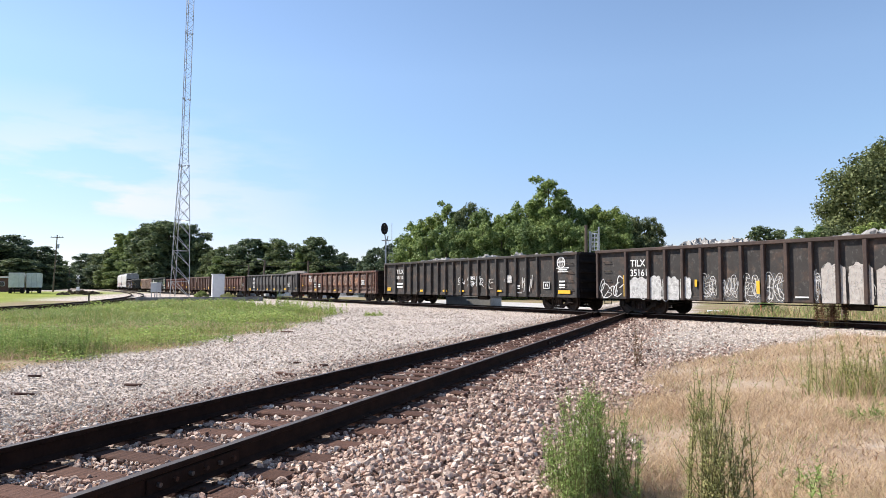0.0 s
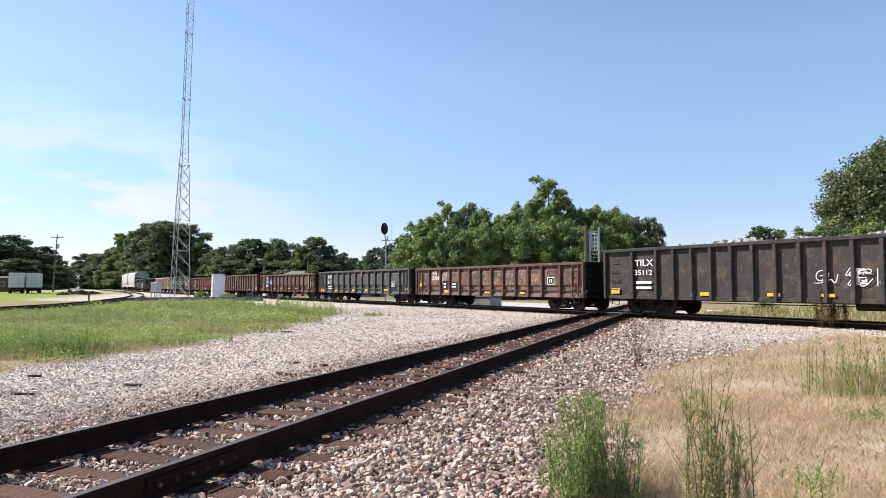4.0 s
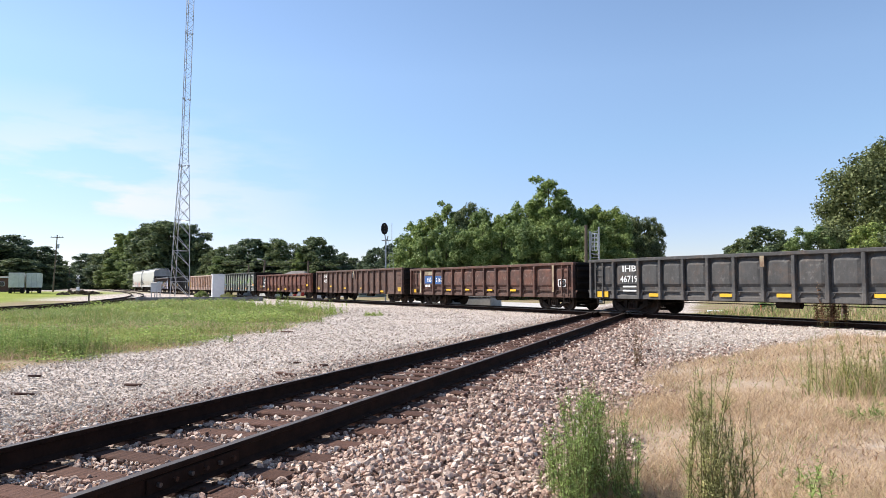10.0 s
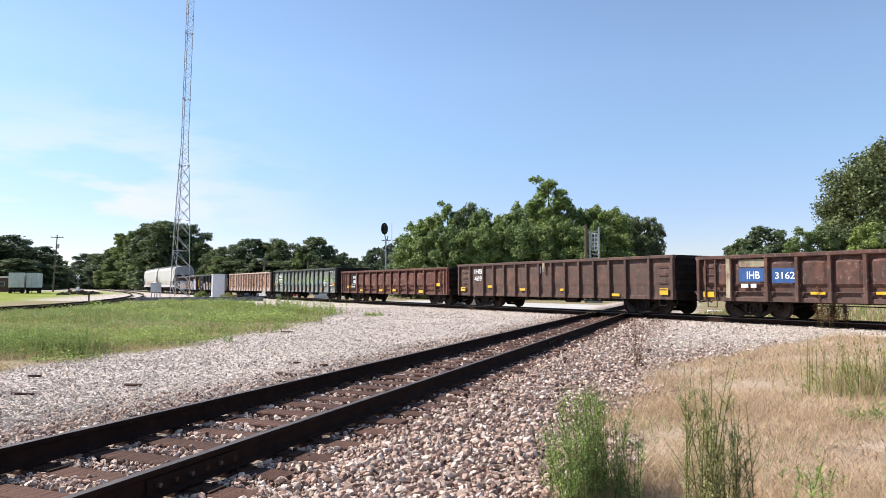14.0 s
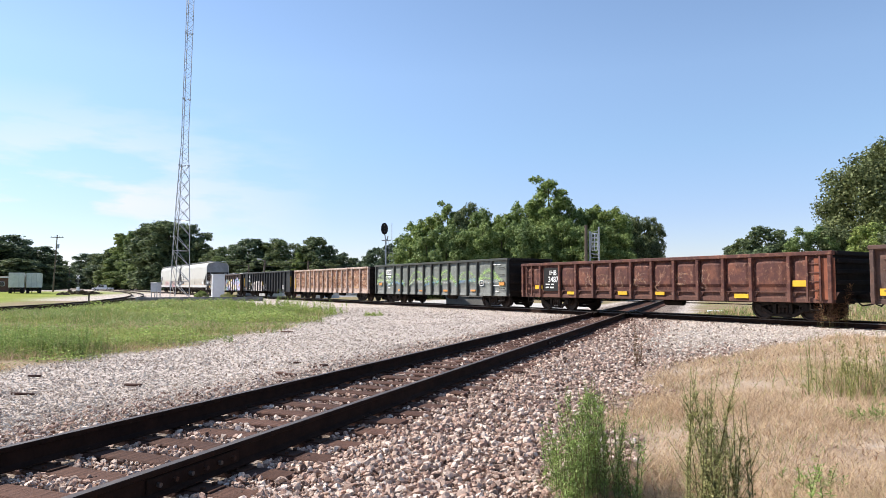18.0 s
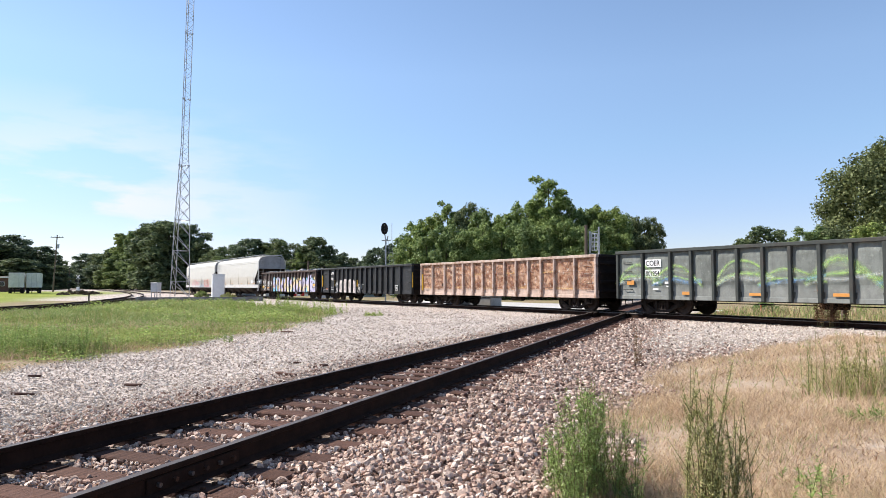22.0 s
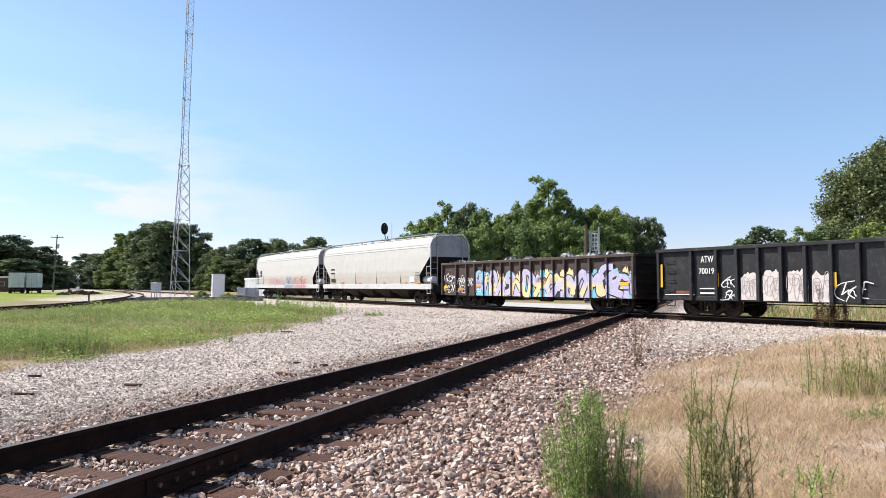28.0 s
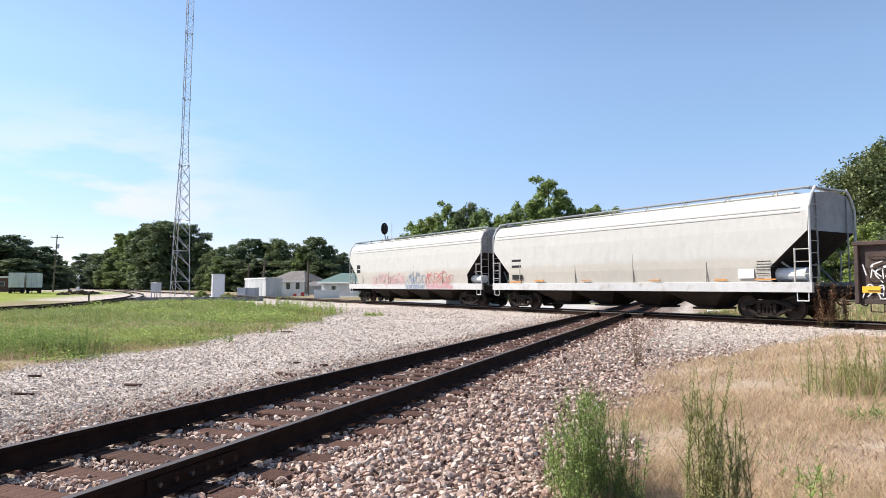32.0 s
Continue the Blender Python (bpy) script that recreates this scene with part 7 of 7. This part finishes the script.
for dx, dy, dl, dw, da in ((-4.55, 10.0, 0.24, 0.07, 4), (-2.48, 10.75, 0.40, 0.06, -28), (-2.8, 12.9, 0.30, 0.05, 8), (-5.6, 9.1, 0.34, 0.03, 2), (-6.6, 11.0, 0.2, 0.05, 20), (-4.9, 21.3, 0.4, 0.12, 12), (-2.1, 12.0, 0.14, 0.1, 40)):
    debris(dx, dy, dl, dw, da)


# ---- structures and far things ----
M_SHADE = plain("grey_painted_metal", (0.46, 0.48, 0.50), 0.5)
M_ROOF_GREY = surface("grey_brown_shingle_roof", (0.24, 0.215, 0.20), (0.17, 0.155, 0.145), 1.2, 0.9, 0, 9, 0.6, 0.03)
M_ROOF_GREEN = surface("green_metal_roof", (0.11, 0.18, 0.14), (0.085, 0.145, 0.115), 0.8, 0.5, 0, 9, 0.2, 0.02)
M_PALE_PANEL = surface("pale_grey_wall_panel", (0.62, 0.63, 0.63), (0.46, 0.47, 0.47), 0.9, 0.6, 0, 8, 0.2, 0.02, stretch=(1, 1, 0.3))
M_SIDING = surface("white_siding", (0.76, 0.76, 0.74), (0.66, 0.66, 0.65), 0.8, 0.7, 0, 12, 0.2, 0.02)
M_BRICK = surface("dark_brown_brick", (0.16, 0.085, 0.065), (0.11, 0.06, 0.05), 1.0, 0.9, 0, 9, 0.4, 0.02)
M_WINDOW = plain("dark_window_glass", (0.03, 0.035, 0.04), 0.1)
M_RED = plain("red_car_paint", (0.45, 0.03, 0.03), 0.3)
M_TYRE = plain("black_tyre_rubber", (0.02, 0.02, 0.02), 0.85)


def gz(x, y):
    return float(ground_z(x, y))


def barrier():
    """A long low concrete kerb wall in front of the mast, one piece after another."""
    a, b = Vector((-28.4, 62.4, 0)), Vector((-17.6, 66.2, 0))
    d = (b - a).normalized()
    yaw = math.degrees(math.atan2(d.y, d.x))
    e = empty("concrete_barrier", pose(a.x, a.y, gz(a.x, a.y), 0, 0, yaw), "long low grey concrete kerb wall by the track", "barrier")
    n = 6
    w = (b - a).length / n
    pts = ((-0.3, -0.1), (0.3, -0.1), (0.3, 0.25), (0.18, 0.42), (-0.18, 0.42), (-0.3, 0.25))
    for k in range(n):
        bm = prism(pts, 0.01, w - 0.02)
        part("concrete_block", bm, M_CONCRETE_DARK, e, m=pose(w * k, 0, 0, 0, 0, -90))
    o = part("end_slab", B(-2.2, 0.4, -0.9, 0.6, -0.05, 0.10, 0.03), M_CONCRETE, e)


barrier()


def cabinet(label, px, depth, w, h, dep, legs=0.0, mat=None, yaw=-20):
    x = by(px, depth)
    e = empty("equipment_cabinet", pose(x, depth, gz(x, depth), 0, 0, yaw), label, "equipment cabinet")
    part("case", B(-w / 2, w / 2, -dep / 2, dep / 2, legs, legs + h, 0.03), mat or M_WHITE, e)
    part("lid", B(-w / 2 - 0.06, w / 2 + 0.06, -dep / 2 - 0.06, dep / 2 + 0.06, legs + h, legs + h + 0.07, 0.02), mat or M_WHITE, e)
    part("door", B(-w / 2 + 0.08, w / 2 - 0.08, -dep / 2 - 0.03, -dep / 2 - 0.002, legs + 0.1, legs + h - 0.1, 0.01), mat or M_WHITE, e)
    if legs:
        for sx in (-1, 1):
            for sy in (-1, 1):
                part("leg", B(sx * (w / 2 - 0.1) - 0.04, sx * (w / 2 - 0.1) + 0.04, sy * (dep / 2 - 0.1) - 0.04, sy * (dep / 2 - 0.1) + 0.04, -0.05, legs), M_GALV, e)


cabinet("white metal signal cabinet standing beside the track", 386.5, 76, 1.30, 2.75, 1.1, yaw=24)
cabinet("small grey equipment box on short legs", 277, 80, 1.0, 1.05, 0.7, 0.75, M_SHADE)
cabinet("low grey electrical box behind the track", 432, 92, 1.4, 1.1, 1.0, 0, M_SHADE)
cabinet("low grey electrical box behind the track", 448, 92, 1.4, 1.2, 1.0, 0, M_SHADE)


def house(name, label, x, y, yaw, w, d, wall_h, roof_h, wall, roof, hip=0.0, windows=(), door=None):
    """A small building: four walls, a roof with eaves, window frames with panes."""
    e = empty(name, pose(x, y, gz(x, y), 0, 0, yaw), label, "building")
    t = 0.2
    for a, b, c, f in ((-w / 2, w / 2, -d / 2, -d / 2 + t), (-w / 2, w / 2, d / 2 - t, d / 2), (-w / 2, -w / 2 + t, -d / 2 + t, d / 2 - t), (w / 2 - t, w / 2, -d / 2 + t, d / 2 - t)):
        part("wall", B(a, b, c, f, -0.1, wall_h), wall, e)
    bm = bmesh.new()
    o = 0.4 if roof_h > 0.3 else 0.04
    k = hip * w / 2
    v = [bm.verts.new(q) for q in ((-w / 2 - o, -d / 2 - o, wall_h), (w / 2 + o, -d / 2 - o, wall_h), (w / 2 + o, d / 2 + o, wall_h), (-w / 2 - o, d / 2 + o, wall_h), (-w / 2 - o + k, 0, wall_h + roof_h), (w / 2 + o - k, 0, wall_h + roof_h))]
    for q in ((0, 1, 5, 4), (2, 3, 4, 5), (1, 2, 5), (3, 0, 4), (3, 2, 1, 0)):
        bm.faces.new([v[i] for i in q])
    part("roof", bm, roof, e)
    part("eaves_board", B(-w / 2 - o, w / 2 + o, -d / 2 - o - 0.03, -d / 2 - o, wall_h - 0.18, wall_h + 0.03), M_WHITE, e)
    for wx, wz, ww, wh in windows:
        f = part("window", B(wx - ww / 2 - 0.08, wx + ww / 2 + 0.08, -d / 2 - 0.06, -d / 2, wz - 0.08, wz + wh + 0.08), M_WHITE, e)
        part("pane", B(wx - ww / 2, wx + ww / 2, -d / 2 - 0.075, -d / 2 - 0.06, wz, wz + wh), M_WINDOW, f)
    if door:
        part("door", B(door - 0.45, door + 0.45, -d / 2 - 0.05, -d / 2, 0, 2.05), M_SHADE, e)
    return e


house("utility_building", "long white flat-roofed equipment shelter behind the track", -26.6, 99.7, -57.6, 10.2, 2.4, 2.62, 0.06, M_PALE_PANEL, M_WHITE, 0, (), 3.0)
house("house", "white house with a grey hipped roof", by(523, 122), 124, -22, 7.6, 7.0, 2.35, 1.9, M_SIDING, M_ROOF_GREY, 0.75, ((-2.2, 0.9, 0.8, 1.2), (0.4, 0.9, 0.8, 1.2), (2.4, 0.9, 0.8, 1.2)))
house("house_wing", "low dark-roofed wing beside a white house", by(562, 118), 119, 12, 3.6, 5.0, 1.6, 0.7, M_SHADE, M_ROOF_GREY, 0.6)
house("shed", "white shed with a green metal roof", by(620, 88), 92, -32, 6.4, 6.0, 2.0, 1.25, M_SIDING, M_ROOF_GREEN, 0.35, ((-1.0, 0.8, 0.7, 0.7),))
house("brick_building", "low dark brick building at the edge of a yard", by(-20, 165), 168, 8, 10, 8, 3.6, 0.25, M_BRICK, M_ROOF_GREY, 0, ((2.6, 1.5, 2.2, 0.9),))


def low_wall(label, px0, px1, depth, h, mat):
    x0, x1 = by(px0, depth), by(px1, depth)
    e = empty("low_wall", pose(x0, depth, gz(x0, depth), 0, 0, 8), label, "wall")
    n = max(2, int((x1 - x0) / 1.2))
    for k in range(n):
        part("wall_panel", B((x1 - x0) * k / n + 0.01, (x1 - x0) * (k + 1) / n - 0.01, -0.1, 0.1, -0.05, h, 0.02), mat, e)


low_wall("low white wall in front of a shed", 556, 600, 82, 1.0, M_WHITE)
low_wall("low grey fence beside a utility building", 421, 456, 95, 1.05, M_SHADE)


def concrete_base():
    x, y = by(838, 49.5), 49.5
    e = empty("concrete_block", pose(x, y, gz(x, y), 0, 0, -34), "large pale concrete block behind the track", "concrete block")
    part("block", B(-1.9, 1.9, -0.8, 0.8, -0.05, 0.68, 0.03), M_CONCRETE, e)
    part("cap", B(-1.95, 1.95, -0.85, 0.85, 0.68, 0.78, 0.02), M_CONCRETE, e)


concrete_base()


def junction_box(px, depth):
    x = by(px, depth)
    e = empty("track_box", pose(x, depth, gz(x, depth), 0, 0, -20), "small white box on the ground behind the rail", "equipment box")
    part("base", B(-0.35, 0.35, -0.3, 0.3, 0, 0.14, 0.02), M_CONCRETE, e)
    part("lid", B(-0.42, 0.42, -0.36, 0.36, 0.14, 0.24, 0.03), M_WHITE, e)


junction_box(1265, 34.5)
M_STAKE = plain("orange_marker_paint", (0.55, 0.13, 0.06), 0.6)


def post(name, label, px, depth, h, r, mat, lean=0.0):
    x = by(px, depth)
    bm = bmesh.new()
    rod(bm, (0, 0, -0.2), (0, 0, h), r, r * 0.85, 8)
    o = part(name, bm, mat, m=pose(x, depth, gz(x, depth), 0, lean, 0))
    return tagged(o, label, "post")


post("marker_stake", "short orange marker stake in the grass", 1345, 32.5, 0.55, 0.04, M_STAKE)
post("wooden_post", "weathered short wooden post behind the rail", 1491, 29.5, 1.0, 0.12, M_POLE)
post("wooden_post", "brown wooden post behind the crossing", 1036.5, 60, 6.9, 0.15, M_POLE, 0.6)
post("short_post", "short dark post at the field's edge", 159, 50, 0.85, 0.06, M_BLACK)


def ladder_signal():
    """A crossing signal seen from behind: two galvanised posts with a ladder and small target between."""
    y = 60.0
    x0, x1 = by(1044.5, y), by(1060.5, y)
    e = empty("signal_ladder_mast", pose((x0 + x1) / 2, y, gz(x0, y)), "galvanised twin-post signal mast with a ladder", "signal mast")
    h = (x1 - x0) / 2
    for sx in (-1, 1):
        part("mast_post", rods([((sx * h, 0, -0.2), (sx * h, 0, 6.75 if sx > 0 else 6.35))], 0.075, 8), M_GALV, e)
    for k in range(17):
        z = 0.6 + k * 0.34
        part("rung", rods([((-h, 0, z), (h, 0, z))], 0.018, 5), M_GALV, e)
    for sx in (-0.24, 0.0, 0.24):
        part("target_bar", rods([((sx, -0.05, 4.65), (sx, -0.05, 6.15))], 0.034, 5), M_WHITE, e)
    for z in (4.65, 5.02, 5.4, 5.78, 6.15):
        part("target_bar", rods([((-0.24, -0.05, z), (0.24, -0.05, z))], 0.032, 5), M_WHITE, e)
    part("cage_hoop", rods([((-0.3, -0.1, 4.4), (0.0, -0.3, 4.22)), ((0.0, -0.3, 4.22), (h, -0.1, 4.25))], 0.045, 5), M_GALV, e)
    part("bracket", rods([((-h, 0, 6.2), (h, 0, 6.4)), ((-0.15, -0.05, 4.85), (0.15, -0.05, 6.2))], 0.03, 5), M_GALV, e)
    part("base", B(-h - 0.2, h + 0.2, -0.25, 0.25, -0.05, 0.2, 0.02), M_CONCRETE, e)


ladder_signal()


def track_signal():
    """A tall mast with an oval black signal head of three lamps, a ladder and a case at the foot."""
    y = 62.0
    x = by(682.5, y)
    e = empty("railway_signal", pose(x, y, gz(x, y)), "tall grey signal mast with an oval black signal head", "railway signal")
    part("mast", rods([((0, 0, -0.1), (0, 0, 5.8))], 0.075, 10), M_GALV, e)
    bm = bmesh.new()
    ring = [(0.34 * math.cos(2 * math.pi * k / 24), 6.75 + 0.55 * math.sin(2 * math.pi * k / 24)) for k in range(24)]
    bm = prism(ring, -0.04, 0.0)
    head = part("signal_head", bm, M_BLACK, e, "oval black backboard", pose(-0.12, -0.1, 0, 0, 0, 25))
    for z in (6.45, 6.75, 7.05):
        part("lamp_hood", rods([((0, -0.30, z), (0, -0.04, z))], 0.105, 10), M_BLACK, head)
    part("bracket", rods([((0, 0, 5.7), (-0.1, 0, 6.25)), ((0.12, 0, 5.7), (0.2, 0, 6.1))], 0.05, 6), M_GALV, e)
    part("platform", B(-0.35, 0.45, -0.3, 0.3, 5.65, 5.7), M_GALV, e)
    part("whip_rod", rods([((0.55, 0.1, 5.7), (0.55, 0.1, 7.3))], 0.025, 5), M_GALV, e)
    for sx in (-0.18, 0.18):
        part("ladder_rail", rods([((0.6 + sx, 0, 0), (0.45 + sx, 0, 5.7))], 0.02, 5), M_GALV, e)
    for k in range(15):
        z = 0.35 + k * 0.35
        part("rung", rods([((0.6 - 0.18 - z * 0.029, 0, z), (0.6 + 0.18 - z * 0.029, 0, z))], 0.012, 4), M_GALV, e)
    part("foot_case", B(-0.3, 0.3, -0.25, 0.25, 1.6, 2.5, 0.03), M_SHADE, e)


track_signal()


def utility_pole(label, px, depth, h, arms=1, lean=0.0, lamp=False):
    x = by(px, depth)
    e = empty("utility_pole", pose(x, depth, gz(x, depth), 0, lean, 0), label, "utility pole")
    bm = bmesh.new()
    rod(bm, (0, 0, -0.3), (0, 0, h), 0.19, 0.12, 8)
    part("pole", bm, M_POLE, e)
    for k in range(arms):
        part("crossarm", B(-1.5, 1.5, -0.07, 0.07, h - 0.7 - 0.9 * k, h - 0.55 - 0.9 * k), M_POLE, e)
        for sx in (-1.3, -0.5, 0.5, 1.3):
            part("insulator", rods([((sx, 0, h - 0.55 - 0.9 * k), (sx, 0, h - 0.3 - 0.9 * k))], 0.06, 6), M_SHADE, e)
    if arms:
        part("transformer", rods([((0.4, 0, h - 3.2), (0.4, 0, h - 2.2))], 0.28, 10), M_SHADE, e)
    if lamp:
        part("lamp_arm", rods([((0, 0, h - 0.1), (-0.7, 0, h + 0.15))], 0.05, 6), M_GALV, e)
        part("lamp_head", B(-1.25, -0.6, -0.18, 0.18, h + 0.02, h + 0.22, 0.05), M_GALV, e)
    return e


utility_pole("leaning wooden utility pole with a crossarm and transformer", 95, 160, 13.6, 1, 2.6)
wire_pole = utility_pole("thin wooden utility pole by the tree line", 545.5, 104, 5.3, 0)
utility_pole("leaning street lamp pole behind a utility building", 463.5, 104, 5.4, 0, 5.0, True)
utility_pole("thin wooden pole behind a utility building", 440, 110, 5.0, 0)
utility_pole("dark pole far beside the road", 123, 260, 8.0, 0)


def wires(parent):
    """Overhead wires strung between the far poles, one object a wire."""
    for dz, dy in ((0, 0), (-0.7, 0.3)):
        bm = bmesh.new()
        a, b = Vector((by(360, 104), 104 + dy, 5.7 + dz)), Vector((by(640, 104), 104 + dy, 5.3 + dz))
        prev = a
        for k in range(1, 17):
            q = a.lerp(b, k / 16) - Vector((0, 0, 0.35 * math.sin(math.pi * k / 16)))
            rod(bm, prev, q, 0.022, None, 4)
            prev = q
        part("overhead_wire", bm, M_BLACK, parent, m=parent.matrix_basis.inverted())


wires(wire_pole)


def vehicle(name, label, body_mat, length, width, bonnet, cab, tall, bed):
    """A car or pickup along local x, nose at +x: lower body, cabin with glass, bumpers, lamps and wheels."""
    e = empty(name, Matrix(), label, "car")
    h = length / 2
    pts = [(-h, 0.42), (-h, 0.95), (h - bonnet, 1.0), (h - 0.15, 0.88), (h, 0.72), (h, 0.42)]
    bm = prism(pts, -width / 2, width / 2)
    bmesh.ops.bevel(bm, geom=bm.edges[:], offset=0.05, segments=2, affect="EDGES")
    part("body", bm, body_mat, e)
    c0, c1 = (-h + bed, h - bonnet)
    bm = prism([(c0, 0.97), (c0 + 0.15, tall), (c1 - 0.75, tall), (c1, 0.97)], -width / 2 + 0.12, width / 2 - 0.12)
    bmesh.ops.bevel(bm, geom=bm.edges[:], offset=0.05, segments=2, affect="EDGES")
    part("cabin", bm, body_mat, e)
    for sy in (-1, 1):
        y0 = sy * (width / 2 - 0.118)
        mid = (c0 + c1) / 2 - 0.2
        for a, b in ((c0 + 0.22, mid - 0.05), (mid + 0.05, c1 - 0.7)):
            part("side_window", B(a, b, min(y0, y0 + sy * 0.012), max(y0, y0 + sy * 0.012), 1.08, tall - 0.1), M_WINDOW, e)
    part("windscreen", prism([(c1 - 0.68, tall - 0.08), (c1 - 0.08, 1.05), (c1 - 0.05, 1.05), (c1 - 0.65, tall - 0.08)], -width / 2 + 0.25, width / 2 - 0.25), M_WINDOW, e)
    for sx in (-1, 1):
        part("bumper", B(min(sx * h, sx * (h + 0.08)), max(sx * h, sx * (h + 0.08)), -width / 2 + 0.05, width / 2 - 0.05, 0.42, 0.6, 0.02), M_SHADE, e)
        for sy in (-1, 1):
            part("lamp", B(min(sx * (h - 0.02), sx * (h + 0.02)), max(sx * (h - 0.02), sx * (h + 0.02)), sy * (width / 2 - 0.25) - 0.13, sy * (width / 2 - 0.25) + 0.13, 0.65, 0.8), M_SHADE, e)
            w = part("wheel", rods([((0, -0.11, 0), (0, 0.11, 0))], 0.36, 16), M_TYRE, e, m=pose(sx * (h - 0.95), sy * (width / 2 - 0.1), 0.36))
            part("rim", rods([((0, sy * 0.10, 0), (0, sy * 0.125, 0))], 0.2, 12), M_GALV, w)
    return e


PICKUP = vehicle("pickup_truck", "white pickup truck driving along the far road", M_WHITE, 5.7, 1.95, 1.3, 1.0, 1.82, 1.9)


def wheel_stops(px0, px1, depth):
    """A row of low painted blocks before the white house."""
    x0, x1 = by(px0, depth), by(px1, depth)
    n = 7
    w = (x1 - x0) / n
    for k in range(n):
        mat = M_RED if k in (3, 5) else M_WHITE
        x = x0 + w * (k + 0.5)
        o = part("barrier_block", prism(((-w / 2 + 0.03, 0), (w / 2 - 0.03, 0), (w / 2 - 0.1, 0.34 + 0.1 * (k % 3)), (-w / 2 + 0.1, 0.34 + 0.1 * (k % 3))), -0.2, 0.2), mat, m=pose(x, depth + 0.3 * (k % 2), gz(x, depth), 0, 0, 6))
        tagged(o, "low red painted block before a white house" if mat is M_RED else "low white painted block before a white house", "barrier block", "low painted blocks")


wheel_stops(498, 546, 99)


M_TRAILER = surface("dull_white_trailer_sheet", (0.76, 0.76, 0.75), (0.60, 0.60, 0.59), 1.2, 0.6, 0, 14, 0.2, 0.02)


def box_trailer(label, px, depth, yaw):
    x = by(px, depth)
    e = empty("box_trailer", pose(x, depth, gz(x, depth), 0, 0, yaw), label, "trailer", "parked trailers")
    part("box", B(-1.3, 1.3, 0, 12, 1.15, 4.0, 0.03), M_TRAILER, e)
    for sx in (-1, 1):
        part("rear_door", B(min(sx * 0.02, sx * 1.22), max(sx * 0.02, sx * 1.22), -0.05, -0.005, 1.25, 3.9), M_TRAILER, e)
        part("lock_rod", rods([((sx * 0.4, -0.08, 1.25), (sx * 0.4, -0.08, 3.9))], 0.03, 5), M_SHADE, e)
        for k in (0.8, 2.0):
            part("wheel", rods([((sx * 0.75, k, 0.5), (sx * 1.25, k, 0.5))], 0.5, 14), M_TYRE, e)
    part("underride_bar", B(-1.2, 1.2, -0.05, 0.05, 0.5, 0.65), M_UNDER, e)
    part("chassis", B(-0.5, 0.5, 0.2, 11.5, 0.8, 1.15), M_UNDER, e)
    for sx in (-0.5, 0.5):
        part("landing_leg", B(sx - 0.08, sx + 0.08, 9.5, 9.7, 0.0, 0.9), M_UNDER, e)


box_trailer("white box trailer with closed rear doors, parked", 30, 130, 31)
box_trailer("white box trailer with closed rear doors, parked", 61, 132, 30)


def crossing_signal(px, depth):
    x = by(px, depth)
    e = empty("crossing_signal", pose(x, depth, gz(x, depth)), "distant road crossing signal with crossed boards", "crossing signal")
    part("mast", rods([((0, 0, 0), (0, 0, 4.6))], 0.07, 8), M_GALV, e)
    for a in (45, -45):
        part("board", B(-0.7, 0.7, -0.02, 0.02, -0.1, 0.1), M_WHITE, e, m=pose(0, -0.1, 4.0, 0, a, 0))
    part("lamp_bar", B(-0.7, 0.7, -0.12, -0.06, 2.75, 2.85), M_BLACK, e)
    for sx in (-0.55, 0.55):
        part("lamp", rods([((sx, -0.2, 2.8), (sx, -0.1, 2.8))], 0.28, 12), M_BLACK, e)
    part("base_case", B(-0.3, 0.3, -0.3, 0.3, 0, 1.2), M_WHITE, e)


crossing_signal(139, 190)
tree("dry_bush", by(405, 72), 72, 1.0, 1.9, 0, "yellowing low bush beside a white cabinet", "bushes")
tree("bush", by(358, 88), 88, 1.1, 1.9, 40, "low green bush by the mast", "bushes")
tree("bush", by(1352, 36), 36, 0.9, 1.8, 70, "low green bush behind the track", "bushes")
# ---- movement ----
def motions():
    times = list(range(0, 33))
    for ob, s0 in KEYED:
        rows = []
        for t in times:
            s = s0 - gone(t)
            q = train_at(s, 0, RAIL)
            rows.append((t, pose(q.x, q.y, q.z, 0, 0, train_heading(s))))
        walk(ob, rows)
    # the pickup on the far road, heading away behind the trailers
    rows = []
    for t in range(0, 33):
        x = -95.0 - 5.2 * (t - 16.5) - 0.7 * max(0.0, t - 18.0) ** 1.6
        rows.append((t, pose(x, 204.0, 0.02, 0, 0, 180)))
    walk(PICKUP, rows)
    # weeds stirred by the wind
    for ob, m, ph in SWAY:
        rows = []
        for k in range(0, 41):
            t = 0.8 * k
            a = 1.3 * math.sin(1.9 * t + ph) + 1.1 * math.sin(0.7 * t + 0.4 * ph)
            rows.append((t, m.normalized() @ pose(0, 0, 0, a, 0.7 * a * math.cos(ph), 0)))
        walk(ob, rows)
    for ob, wx in SPINNERS:
        rows = []
        for k in range(0, 321):
            t = k / 10
            rows.append((t, pose(wx, 0, WHEEL_R, 0, math.degrees(gone(t) / WHEEL_R) % 360, 0)))
        walk(ob, rows)


motions()
